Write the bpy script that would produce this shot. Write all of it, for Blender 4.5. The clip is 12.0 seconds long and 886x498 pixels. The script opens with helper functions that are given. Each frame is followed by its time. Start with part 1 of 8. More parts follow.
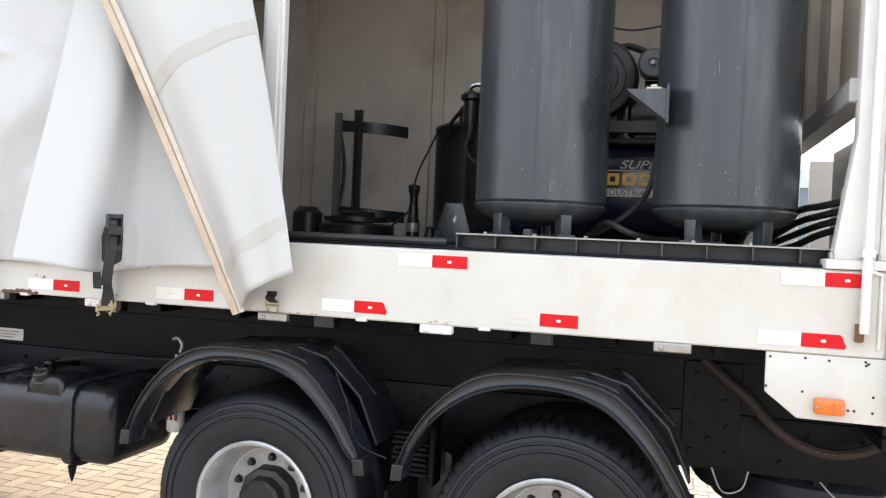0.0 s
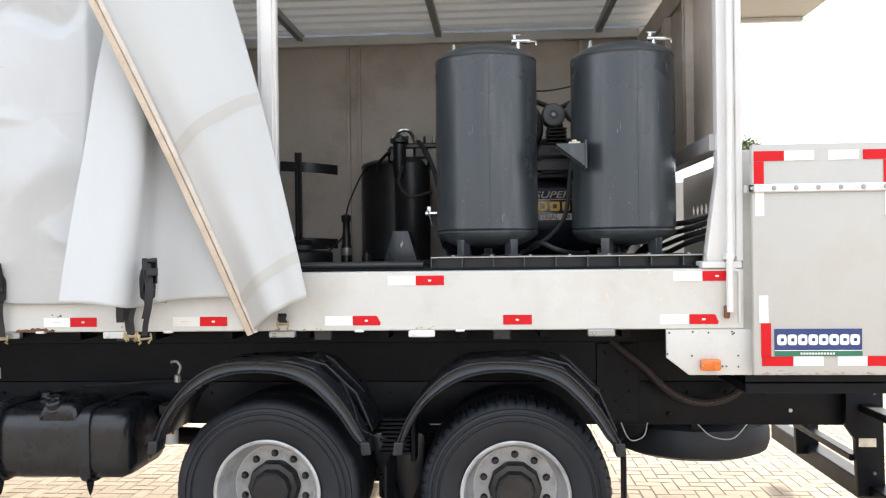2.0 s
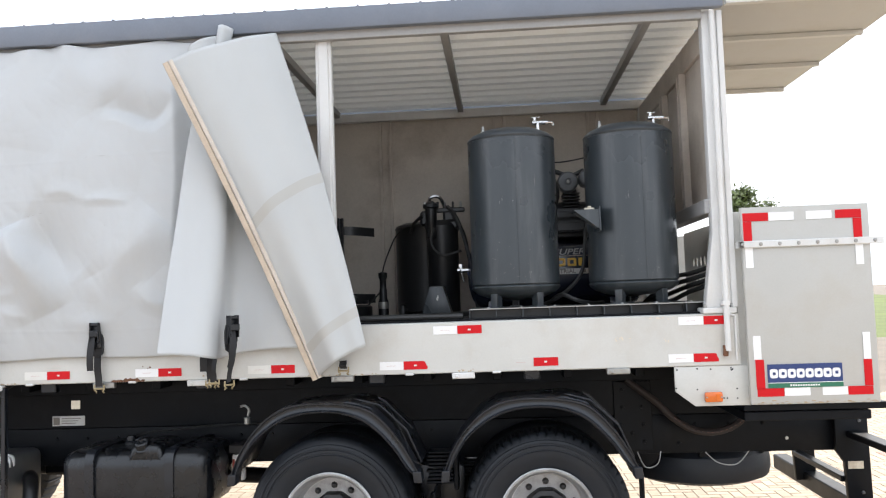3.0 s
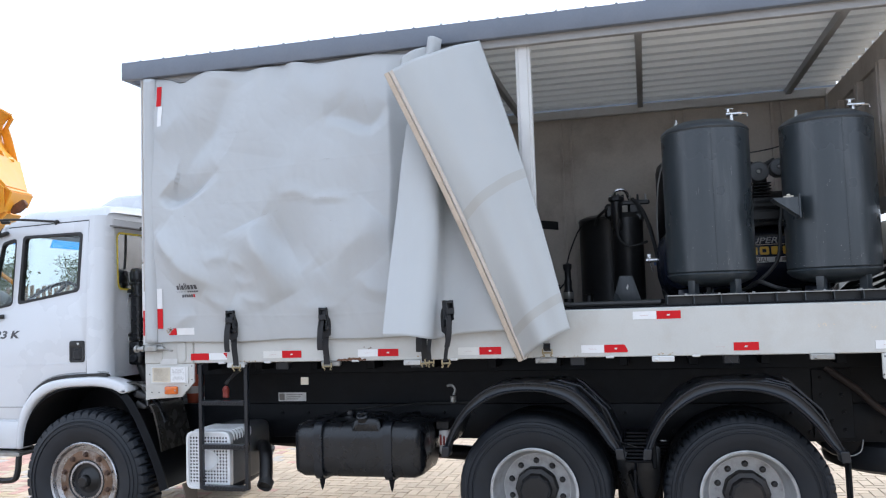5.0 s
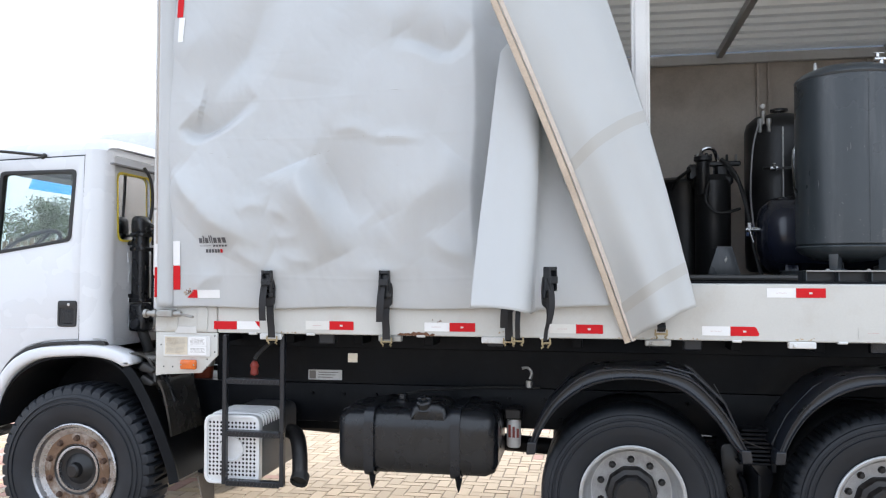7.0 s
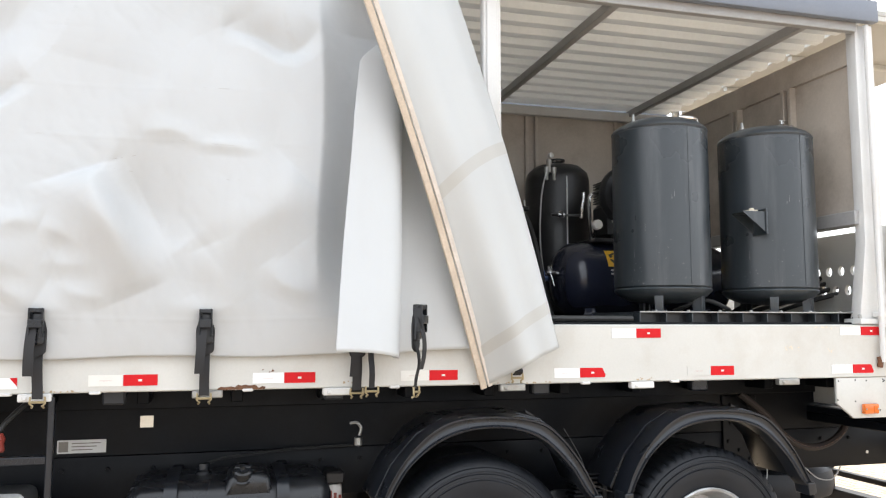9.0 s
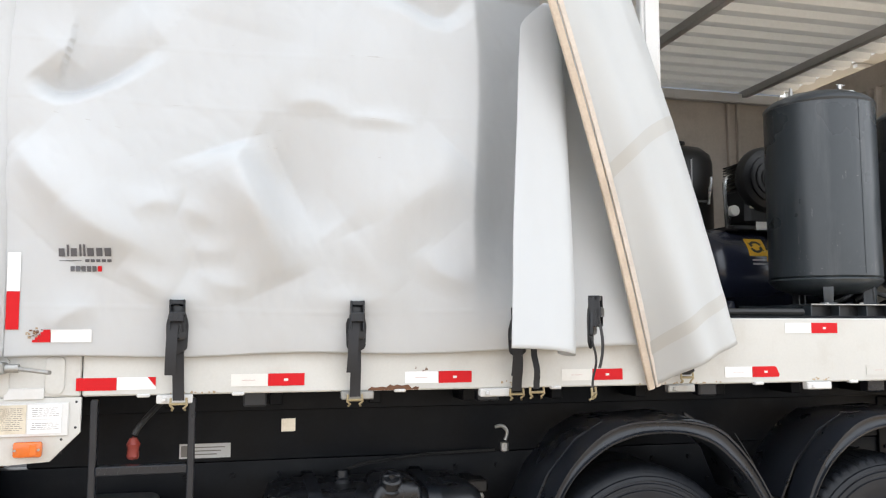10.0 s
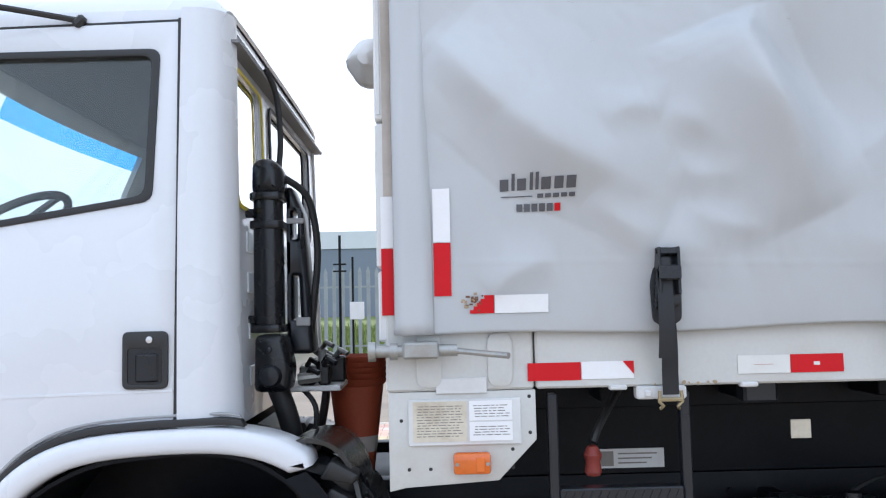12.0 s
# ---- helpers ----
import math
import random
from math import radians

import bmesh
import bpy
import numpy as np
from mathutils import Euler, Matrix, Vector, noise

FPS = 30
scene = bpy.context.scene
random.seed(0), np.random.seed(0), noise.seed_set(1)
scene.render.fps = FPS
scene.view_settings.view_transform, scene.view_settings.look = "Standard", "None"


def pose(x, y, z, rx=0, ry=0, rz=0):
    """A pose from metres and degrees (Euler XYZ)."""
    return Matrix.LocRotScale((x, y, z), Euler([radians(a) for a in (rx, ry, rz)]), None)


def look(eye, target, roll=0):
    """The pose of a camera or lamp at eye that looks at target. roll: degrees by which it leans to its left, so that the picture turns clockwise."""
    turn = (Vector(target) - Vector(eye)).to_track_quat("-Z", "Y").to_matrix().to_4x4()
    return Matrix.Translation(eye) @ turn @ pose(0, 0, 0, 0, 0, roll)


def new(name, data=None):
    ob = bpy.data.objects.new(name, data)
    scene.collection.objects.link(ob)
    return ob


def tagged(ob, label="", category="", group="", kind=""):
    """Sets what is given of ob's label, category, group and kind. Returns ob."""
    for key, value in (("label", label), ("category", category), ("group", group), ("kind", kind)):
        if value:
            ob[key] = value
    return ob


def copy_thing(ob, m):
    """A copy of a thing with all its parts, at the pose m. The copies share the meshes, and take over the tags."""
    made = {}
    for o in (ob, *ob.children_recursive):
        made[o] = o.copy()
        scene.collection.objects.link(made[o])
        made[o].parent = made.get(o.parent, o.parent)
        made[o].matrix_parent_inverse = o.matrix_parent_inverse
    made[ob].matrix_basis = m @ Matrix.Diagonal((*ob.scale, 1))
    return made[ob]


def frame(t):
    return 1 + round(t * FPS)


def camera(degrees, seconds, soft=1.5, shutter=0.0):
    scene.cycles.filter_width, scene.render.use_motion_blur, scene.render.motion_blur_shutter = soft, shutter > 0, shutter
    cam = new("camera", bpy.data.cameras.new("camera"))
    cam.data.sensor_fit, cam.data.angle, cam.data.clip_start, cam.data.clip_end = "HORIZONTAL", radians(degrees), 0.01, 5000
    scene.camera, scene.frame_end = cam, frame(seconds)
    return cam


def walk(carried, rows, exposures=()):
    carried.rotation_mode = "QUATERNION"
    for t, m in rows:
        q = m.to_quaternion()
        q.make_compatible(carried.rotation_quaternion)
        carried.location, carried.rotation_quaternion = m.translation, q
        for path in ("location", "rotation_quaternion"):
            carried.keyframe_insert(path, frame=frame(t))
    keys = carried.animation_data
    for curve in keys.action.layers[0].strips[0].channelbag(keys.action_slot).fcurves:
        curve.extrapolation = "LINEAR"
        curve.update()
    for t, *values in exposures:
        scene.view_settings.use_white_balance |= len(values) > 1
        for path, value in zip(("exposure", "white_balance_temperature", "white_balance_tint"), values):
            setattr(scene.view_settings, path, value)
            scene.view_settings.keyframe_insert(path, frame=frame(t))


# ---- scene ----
cam = camera(58.0, 12.0, soft=1.2)
PATH = [
    (0, (1.994, -3.18, 1.818), (1.436, -1.26, 1.782), 2.5),
    (0.5, (1.796, -3.413, 1.822), (1.328, -1.469, 1.78), 0.2),
    (1, (1.621, -3.643, 1.85), (1.255, -1.677, 1.869), -0.9),
    (1.5, (1.489, -3.917, 1.874), (1.298, -1.926, 1.869), -1.4),
    (2, (1.462, -4.231, 1.878), (1.326, -2.235, 1.875), -0.7),
    (2.5, (1.375, -4.607, 1.895), (1.234, -2.613, 1.947), -1.4),
    (2.7, (1.334, -4.766, 1.913), (1.201, -2.772, 2.0), -1.9),
    (4.3, (1.237, -5.413, 1.84), (0.995, -3.434, 2.003), -1.8),
    (4.5, (1.146, -5.452, 1.842), (0.854, -3.479, 1.988), -2.0),
    (5, (0.968, -5.369, 1.833), (0.481, -3.433, 1.966), -1.9),
    (5.5, (0.712, -5.249, 1.795), (0.036, -3.37, 1.911), -0.9),
    (6, (0.428, -5.078, 1.778), (-0.339, -3.232, 1.85), -0.0),
    (6.5, (0.165, -4.888, 1.782), (-0.515, -3.008, 1.84), -0.4),
    (7, (-0.075, -4.609, 1.813), (-0.435, -2.642, 1.872), 0.1),
    (7.5, (-0.344, -4.451, 1.792), (-0.307, -2.453, 1.882), 1.4),
    (7.7, (-0.449, -4.41, 1.789), (-0.283, -2.42, 1.896), 1.6),
    (9.3, (-1.345, -3.85, 1.702), (-0.813, -1.932, 1.901), -0.2),
    (9.5, (-1.46, -3.742, 1.679), (-0.938, -1.821, 1.877), -0.5),
    (10, (-1.695, -3.453, 1.731), (-1.226, -1.518, 1.915), -0.0),
    (10.5, (-1.968, -3.186, 1.69), (-1.545, -1.24, 1.874), -0.6),
    (11, (-2.157, -2.925, 1.698), (-1.83, -0.959, 1.863), -2.3),
    (11.5, (-2.373, -2.58, 1.702), (-2.198, -0.595, 1.869), -2.2),
    (12, (-2.612, -2.261, 1.676), (-2.586, -0.266, 1.82), -1.3),
]
EXPOSURES = [(0, 0.78, 6700, 10), (2.7, 0.50, 6650, 10), (4.3, 0.0, 5850, 10), (5.0, 0.02, 5850, 10), (6.5, 0.03, 5850, 10), (7.0, 0.32, 6200, 10), (7.5, 0.62, 6750, 10), (9.3, 0.71, 6850, 10), (10.5, 0.63, 6850, 10), (11.0, 0.49, 6500, 10), (11.5, 0.33, 6050, 10), (12, 0.14, 5850, 10)]
walk(cam, [(t, look(eye, target, roll)) for t, eye, target, roll in PATH], EXPOSURES)

# ---------------------------------------------------------------- world and light
SUN_AZ, SUN_EL = radians(24), radians(43)
world = bpy.data.worlds.new("hazy_sky")
scene.world = world
world.use_nodes = True
wn, wl = world.node_tree.nodes, world.node_tree.links
wn.clear()
w_out = wn.new("ShaderNodeOutputWorld")
w_bg = wn.new("ShaderNodeBackground")
w_sky = wn.new("ShaderNodeTexSky")
w_sky.sky_type = "NISHITA"
w_sky.sun_disc = False
w_sky.sun_elevation, w_sky.sun_rotation = SUN_EL, SUN_AZ
w_sky.air_density, w_sky.dust_density, w_sky.ozone_density = 1.0, 6.0, 1.0
# thin bright cloud cover over the whole sky
w_co = wn.new("ShaderNodeTexCoord")
w_no = wn.new("ShaderNodeTexNoise")
w_no.inputs["Scale"].default_value, w_no.inputs["Detail"].default_value = 2.2, 6.0
w_ra = wn.new("ShaderNodeValToRGB")
w_ra.color_ramp.elements[0].position, w_ra.color_ramp.elements[0].color = 0.32, (0.60, 0.60, 0.60, 1)
w_ra.color_ramp.elements[1].position, w_ra.color_ramp.elements[1].color = 0.62, (0.92, 0.92, 0.92, 1)
w_mix = wn.new("ShaderNodeMix")
w_mix.data_type = "RGBA"
w_mix.inputs["B"].default_value = (13.2, 14.3, 16.0, 1)
wl.new(w_co.outputs["Generated"], w_no.inputs["Vector"])
wl.new(w_no.outputs["Fac"], w_ra.inputs["Fac"])
wl.new(w_ra.outputs["Color"], w_mix.inputs["Factor"])
wl.new(w_sky.outputs["Color"], w_mix.inputs["A"])
wl.new(w_mix.outputs["Result"], w_bg.inputs["Color"])
w_bg.inputs["Strength"].default_value = 0.115
wl.new(w_bg.outputs["Background"], w_out.inputs["Surface"])

sun = bpy.data.lights.new("sun", "SUN")
sun.energy, sun.angle, sun.color = 2.7, radians(6), (1.0, 0.95, 0.87)
sun_ob = new("sun", sun)
sun_dir = Vector((math.sin(SUN_AZ) * math.cos(SUN_EL), math.cos(SUN_AZ) * math.cos(SUN_EL), math.sin(SUN_EL)))
sun_ob.matrix_world = look(sun_dir * 30, (0, 0, 0))


# ---------------------------------------------------------------- materials
def mat(name, base, rough=0.5, metal=0.0, vary=0.15, scale=6.0, fine=60.0, bump=0.1, dirt=None, dirt_amount=0.0,
        coat=0.0, island=0.0, spec=0.5, dirt_scale=3.0, dirt_stretch=(1, 1, 1)):
    """A surface with variation at two scales, fine relief and optional stains."""
    m = bpy.data.materials.new(name)
    m.use_nodes = True
    n, l = m.node_tree.nodes, m.node_tree.links
    p = n["Principled BSDF"]
    co = n.new("ShaderNodeTexCoord")
    big, small = n.new("ShaderNodeTexNoise"), n.new("ShaderNodeTexNoise")
    big.inputs["Scale"].default_value, big.inputs["Detail"].default_value = scale, 4
    small.inputs["Scale"].default_value, small.inputs["Detail"].default_value = fine, 3
    l.new(co.outputs["Object"], big.inputs["Vector"])
    l.new(co.outputs["Object"], small.inputs["Vector"])
    add = n.new("ShaderNodeMath")
    add.operation = "MULTIPLY_ADD"
    l.new(small.outputs["Fac"], add.inputs[0])
    add.inputs[1].default_value = 0.5
    l.new(big.outputs["Fac"], add.inputs[2])
    ramp = n.new("ShaderNodeMapRange")
    ramp.inputs["From Min"].default_value, ramp.inputs["From Max"].default_value = 0.45, 1.05
    ramp.inputs["To Min"].default_value, ramp.inputs["To Max"].default_value = 1 - vary, 1 + vary
    l.new(add.outputs[0], ramp.inputs["Value"])
    fac = ramp.outputs["Result"]
    if island:
        geo = n.new("ShaderNodeNewGeometry")
        mr = n.new("ShaderNodeMapRange")
        mr.inputs["To Min"].default_value, mr.inputs["To Max"].default_value = 1 - island, 1 + island
        l.new(geo.outputs["Random Per Island"], mr.inputs["Value"])
        mu = n.new("ShaderNodeMath")
        mu.operation = "MULTIPLY"
        l.new(fac, mu.inputs[0])
        l.new(mr.outputs["Result"], mu.inputs[1])
        fac = mu.outputs[0]
    tint = n.new("ShaderNodeVectorMath")
    tint.operation = "SCALE"
    tint.inputs[0].default_value = base
    l.new(fac, tint.inputs["Scale"])
    colour = tint.outputs["Vector"]
    if dirt:
        mp = n.new("ShaderNodeMapping")
        mp.inputs["Scale"].default_value = dirt_stretch
        dn = n.new("ShaderNodeTexNoise")
        dn.inputs["Scale"].default_value, dn.inputs["Detail"].default_value = dirt_scale, 8
        dn.inputs["Roughness"].default_value = 0.65
        l.new(co.outputs["Object"], mp.inputs["Vector"])
        l.new(mp.outputs["Vector"], dn.inputs["Vector"])
        dr = n.new("ShaderNodeMapRange")
        dr.inputs["From Min"].default_value, dr.inputs["From Max"].default_value = 0.5, 0.75
        dr.inputs["To Max"].default_value = dirt_amount
        l.new(dn.outputs["Fac"], dr.inputs["Value"])
        mx = n.new("ShaderNodeMix")
        mx.data_type = "RGBA"
        mx.inputs["B"].default_value = (*dirt, 1)
        l.new(dr.outputs["Result"], mx.inputs["Factor"])
        l.new(colour, mx.inputs["A"])
        colour = mx.outputs["Result"]
    l.new(colour, p.inputs["Base Color"])
    rr = n.new("ShaderNodeMapRange")
    rr.inputs["To Min"].default_value, rr.inputs["To Max"].default_value = max(rough - 0.12, 0.02), min(rough + 0.12, 1)
    l.new(big.outputs["Fac"], rr.inputs["Value"])
    l.new(rr.outputs["Result"], p.inputs["Roughness"])
    p.inputs["Metallic"].default_value = metal
    p.inputs["Coat Weight"].default_value = coat
    p.inputs["Coat Roughness"].default_value = 0.08
    p.inputs["Specular IOR Level"].default_value = spec
    if bump:
        b = n.new("ShaderNodeBump")
        b.inputs["Strength"].default_value, b.inputs["Distance"].default_value = bump, 0.004
        l.new(add.outputs[0], b.inputs["Height"])
        l.new(b.outputs["Normal"], p.inputs["Normal"])
    return m


def glass(name, colour, rough=0.0):
    m = bpy.data.materials.new(name)
    m.use_nodes = True
    p = m.node_tree.nodes["Principled BSDF"]
    p.inputs["Base Color"].default_value = (*colour, 1)
    p.inputs["Transmission Weight"].default_value = 1.0
    p.inputs["Roughness"].default_value = rough
    p.inputs["IOR"].default_value = 1.45
    return m


def let_through(m, share):
    """Let a share of the light through a thin sheet."""
    n, l = m.node_tree.nodes, m.node_tree.links
    tr = n.new("ShaderNodeBsdfTranslucent")
    tr.inputs["Color"].default_value = (0.75, 0.75, 0.72, 1)
    ms = n.new("ShaderNodeMixShader")
    ms.inputs["Fac"].default_value = share
    l.new(n["Principled BSDF"].outputs["BSDF"], ms.inputs[1])
    l.new(tr.outputs["BSDF"], ms.inputs[2])
    l.new(ms.outputs["Shader"], n["Material Output"].inputs["Surface"])
    return m


def tarpaulin(name, base):
    """Coated fabric: fine weave, faint creases and grime, a little light passing through."""
    m = mat(name, base, 0.42, 0, 0.05, 1.7, 420, 0.04, (0.42, 0.40, 0.36), 0.22, spec=0.45, dirt_scale=1.4, dirt_stretch=(1.2, 1, 0.35))
    return let_through(m, 0.12)


M_RAIL = mat("rail_paint", (0.565, 0.56, 0.53), 0.45, 0, 0.06, 3, 90, 0.05, (0.33, 0.24, 0.15), 0.30, dirt_scale=2.2, spec=0.4)
# rail paint in a darker tone that carries the open leaf's shade
M_DOORSHADE = mat("door_paint_shaded", (0.465, 0.46, 0.435), 0.45, 0, 0.05, 3, 90, 0.05, (0.33, 0.27, 0.19), 0.25, dirt_scale=3.0, spec=0.4)
M_STEELW = mat("frame_paint", (0.66, 0.66, 0.65), 0.45, 0, 0.06, 4, 90, 0.05, (0.35, 0.28, 0.2), 0.25, dirt_scale=5, dirt_stretch=(1, 1, 0.3))
M_CAB = mat("cab_white_paint", (0.68, 0.695, 0.72), 0.28, 0, 0.02, 2, 60, 0.0, coat=0.5)
M_TARP = tarpaulin("tarpaulin_grey", (0.552, 0.567, 0.576))
M_TARP_IN = tarpaulin("tarpaulin_pale", (0.555, 0.572, 0.580))
M_TARP_FLAP = tarpaulin("tarpaulin_flap", (0.533, 0.547, 0.546))
M_ROOFRAIL = mat("roof_rail_paint", (0.16, 0.18, 0.22), 0.4, 0, 0.08, 4, 80, 0.04, (0.3, 0.3, 0.3), 0.2)
M_INNER = mat("inner_panel", (0.52, 0.465, 0.405), 0.6, 0, 0.12, 2.5, 60, 0.08, (0.20, 0.15, 0.11), 0.6, dirt_scale=1.3)
# translucency added to the roof sheet to lift the dark interior
M_CEIL = let_through(mat("ceiling_sheet", (0.60, 0.61, 0.60), 0.45, 0, 0.08, 3, 50, 0.05, (0.4, 0.36, 0.3), 0.3), 0.06)
M_BEAM = mat("beam_grey", (0.36, 0.36, 0.36), 0.5, 0, 0.1, 5, 60, 0.06)
M_BLACK = mat("chassis_black", (0.0050, 0.0060, 0.0080), 0.40, 0, 0.35, 6, 80, 0.12, (0.017, 0.0175, 0.019), 0.5, dirt_scale=4, spec=0.14)
M_PLASTIC = mat("black_plastic", (0.0085, 0.0098, 0.0125), 0.28, 0, 0.2, 8, 300, 0.06, (0.028, 0.028, 0.029), 0.3, dirt_scale=4)
M_FENDER = mat("fender_plastic", (0.0100, 0.0122, 0.0168), 0.30, 0, 0.2, 6, 200, 0.06, (0.022, 0.0235, 0.027), 0.3, dirt_scale=5, spec=0.5)
M_RUBBER = mat("tyre_rubber", (0.0118, 0.0144, 0.0195), 0.52, 0, 0.25, 9, 140, 0.18, (0.030, 0.030, 0.031), 0.35, dirt_scale=5, spec=0.4)
M_RIM = mat("rim_silver", (0.50, 0.51, 0.52), 0.34, 0.5, 0.15, 8, 120, 0.05, (0.16, 0.12, 0.095), 0.55, dirt_scale=7)
M_RIMRUST = mat("rim_worn", (0.42, 0.42, 0.43), 0.28, 0.9, 0.35, 14, 150, 0.12, (0.13, 0.085, 0.06), 1.0, dirt_scale=7)
M_RUSTDISC = mat("rusty_disc", (0.16, 0.10, 0.065), 0.42, 0.5, 0.4, 14, 150, 0.15, (0.46, 0.45, 0.43), 1.0, dirt_scale=11)
M_HUB = mat("hub_black", (0.009, 0.009, 0.010), 0.42, 0, 0.3, 20, 150, 0.15, (0.08, 0.06, 0.05), 0.4)
M_TANK = mat("tank_black_paint", (0.027, 0.034, 0.040), 0.30, 0, 0.22, 3, 160, 0.12, (0.12, 0.125, 0.13), 0.45, dirt_scale=9, dirt_stretch=(1, 1, 0.12), spec=0.6)
M_DARK = mat("machine_black", (0.011, 0.0115, 0.013), 0.38, 0, 0.25, 9, 100, 0.12, (0.04, 0.038, 0.035), 0.35)
M_DKSTEEL = mat("dark_steel", (0.11, 0.115, 0.12), 0.45, 0.3, 0.15, 9, 100, 0.06, (0.2, 0.19, 0.17), 0.3)
M_SCUFF = mat("paint_chips", (0.30, 0.29, 0.28), 0.6, 0, 0.2, 20, 100, 0.1)
M_TANKDUST = mat("tank_dusty_paint", (0.035, 0.042, 0.048), 0.42, 0, 0.2, 5, 160, 0.12, (0.20, 0.20, 0.195), 0.8, dirt_scale=5)
M_NAVY = mat("navy_enamel", (0.016, 0.020, 0.036), 0.22, 0, 0.1, 4, 80, 0.04, coat=0.3)
M_CHROME = mat("bright_metal", (0.62, 0.62, 0.62), 0.25, 1.0, 0.1, 20, 150, 0.03)
M_ZINC = mat("galvanised", (0.36, 0.36, 0.345), 0.42, 0.7, 0.15, 20, 120, 0.06, (0.3, 0.2, 0.1), 0.4, dirt_scale=12)
M_MUFF = mat("muffler_aluminium", (0.74, 0.75, 0.76), 0.36, 0.2, 0.08, 12, 120, 0.05)
M_RED = mat("tape_red", (0.56, 0.009, 0.014), 0.45, 0, 0.06, 10, 240, 0.03, spec=0.2)
M_WHITE = mat("tape_white", (0.82, 0.82, 0.82), 0.35, 0, 0.03, 10, 240, 0.03, (0.5, 0.45, 0.4), 0.15, dirt_scale=9)
M_PALEW = mat("tape_white_dirty", (0.70, 0.69, 0.65), 0.4, 0, 0.05, 10, 240, 0.03, (0.45, 0.4, 0.35), 0.3, dirt_scale=9)
M_WOOD = mat("batten_wood", (0.58, 0.485, 0.39), 0.6, 0, 0.18, 12, 90, 0.15, (0.2, 0.15, 0.1), 0.5, dirt_scale=6)
# rim silver darkened to hold the shade inside the dish, plus dirt
M_RIMSHADE = mat("wheel_disc_shaded", (0.37, 0.375, 0.385), 0.42, 0.35, 0.25, 14, 120, 0.1, (0.10, 0.085, 0.075), 0.7, dirt_scale=9)
M_SEAM = tarpaulin("tarpaulin_seam", (0.485, 0.480, 0.455))
M_WOODGREY = mat("batten_grey", (0.62, 0.56, 0.50), 0.6, 0, 0.15, 12, 90, 0.12, (0.25, 0.2, 0.15), 0.5, dirt_scale=6)
M_WEB = mat("webbing_black", (0.016, 0.016, 0.018), 0.7, 0, 0.2, 30, 400, 0.2)
M_AMBER = mat("amber_lens", (0.66, 0.135, 0.009), 0.2, 0, 0.15, 20, 90, 0.05, coat=0.6)
M_ORANGE = mat("orange_lens", (0.75, 0.12, 0.03), 0.2, 0, 0.1, 20, 90, 0.05, coat=0.6)
M_RUST = mat("rust", (0.14, 0.065, 0.035), 0.85, 0, 0.35, 25, 160, 0.3)
M_NUTRUST = mat("rusty_nut", (0.085, 0.05, 0.035), 0.7, 0.2, 0.3, 25, 160, 0.2)
M_FLAPTAN = mat("dusty_rubber_flap", (0.17, 0.14, 0.11), 0.8, 0, 0.2, 9, 120, 0.1, (0.12, 0.10, 0.08), 0.5, dirt_scale=8)
M_PINKPRINT = mat("faded_print", (0.50, 0.30, 0.28), 0.5)
M_CREASE = mat("crease_line_grey", (0.40, 0.385, 0.36), 0.6, 0, 0.15, 8, 60, 0.0)
M_STAIN = mat("rust_stain", (0.40, 0.30, 0.19), 0.7, 0, 0.25, 20, 90, 0.0)
M_STAINPALE = mat("ochre_smudge", (0.66, 0.58, 0.46), 0.6, 0, 0.15, 20, 90, 0.0)
M_TRIM = mat("black_seal", (0.02, 0.02, 0.02), 0.5, 0, 0.1, 20, 100, 0.02)
M_YELLOWSEAL = mat("yellow_tape", (0.75, 0.60, 0.05), 0.5, 0, 0.1, 20, 100, 0.02)
M_GREYTEXT = mat("print_dark_grey", (0.09, 0.09, 0.10), 0.5, 0, 0.05, 20, 100, 0.0)
M_SIGNBLUE = mat("sign_blue", (0.022, 0.045, 0.16), 0.35, 0, 0.04, 10, 90, 0.0)
M_SIGNGREEN = mat("sign_green", (0.02, 0.15, 0.085), 0.35, 0, 0.04, 10, 90, 0.0)
M_PLATE = mat("paper_plate", (0.62, 0.56, 0.45), 0.5, 0, 0.12, 8, 90, 0.03, (0.3, 0.2, 0.1), 0.5, dirt_scale=14)
M_INK = mat("print_ink", (0.22, 0.20, 0.18), 0.6, 0, 0.1, 20, 100, 0.0)
M_YELLOW = mat("decal_yellow", (0.72, 0.42, 0.03), 0.4, 0, 0.05, 10, 100, 0.0)
M_DUMP = mat("hauler_yellow", (0.76, 0.335, 0.020), 0.38, 0, 0.07, 1.2, 30, 0.05, (0.45, 0.20, 0.03), 0.30, dirt_scale=1.5)
M_BIGTYRE = mat("big_tyre_rubber", (0.0075, 0.0078, 0.0085), 0.7, 0, 0.3, 4, 60, 0.15, (0.018, 0.017, 0.016), 0.4, dirt_scale=3, spec=0.25)
M_DUMPRIM = mat("hauler_rim_yellow", (0.66, 0.34, 0.018), 0.45, 0, 0.10, 3, 40, 0.05, (0.35, 0.20, 0.05), 0.35, dirt_scale=4)
M_RAMDARK = mat("ram_grey", (0.10, 0.105, 0.11), 0.4, 0, 0.1, 6, 60, 0.04)
M_DUMPDK = mat("hauler_dark", (0.05, 0.055, 0.07), 0.5, 0, 0.1, 3, 30, 0.05)
M_SEAT = mat("cab_upholstery", (0.14, 0.14, 0.15), 0.8, 0, 0.1, 8, 200, 0.1)
M_CABIN = mat("cab_lining", (0.20, 0.20, 0.205), 0.7, 0, 0.06, 8, 200, 0.05)
M_GLASS = glass("window_glass", (0.80, 0.86, 0.84))
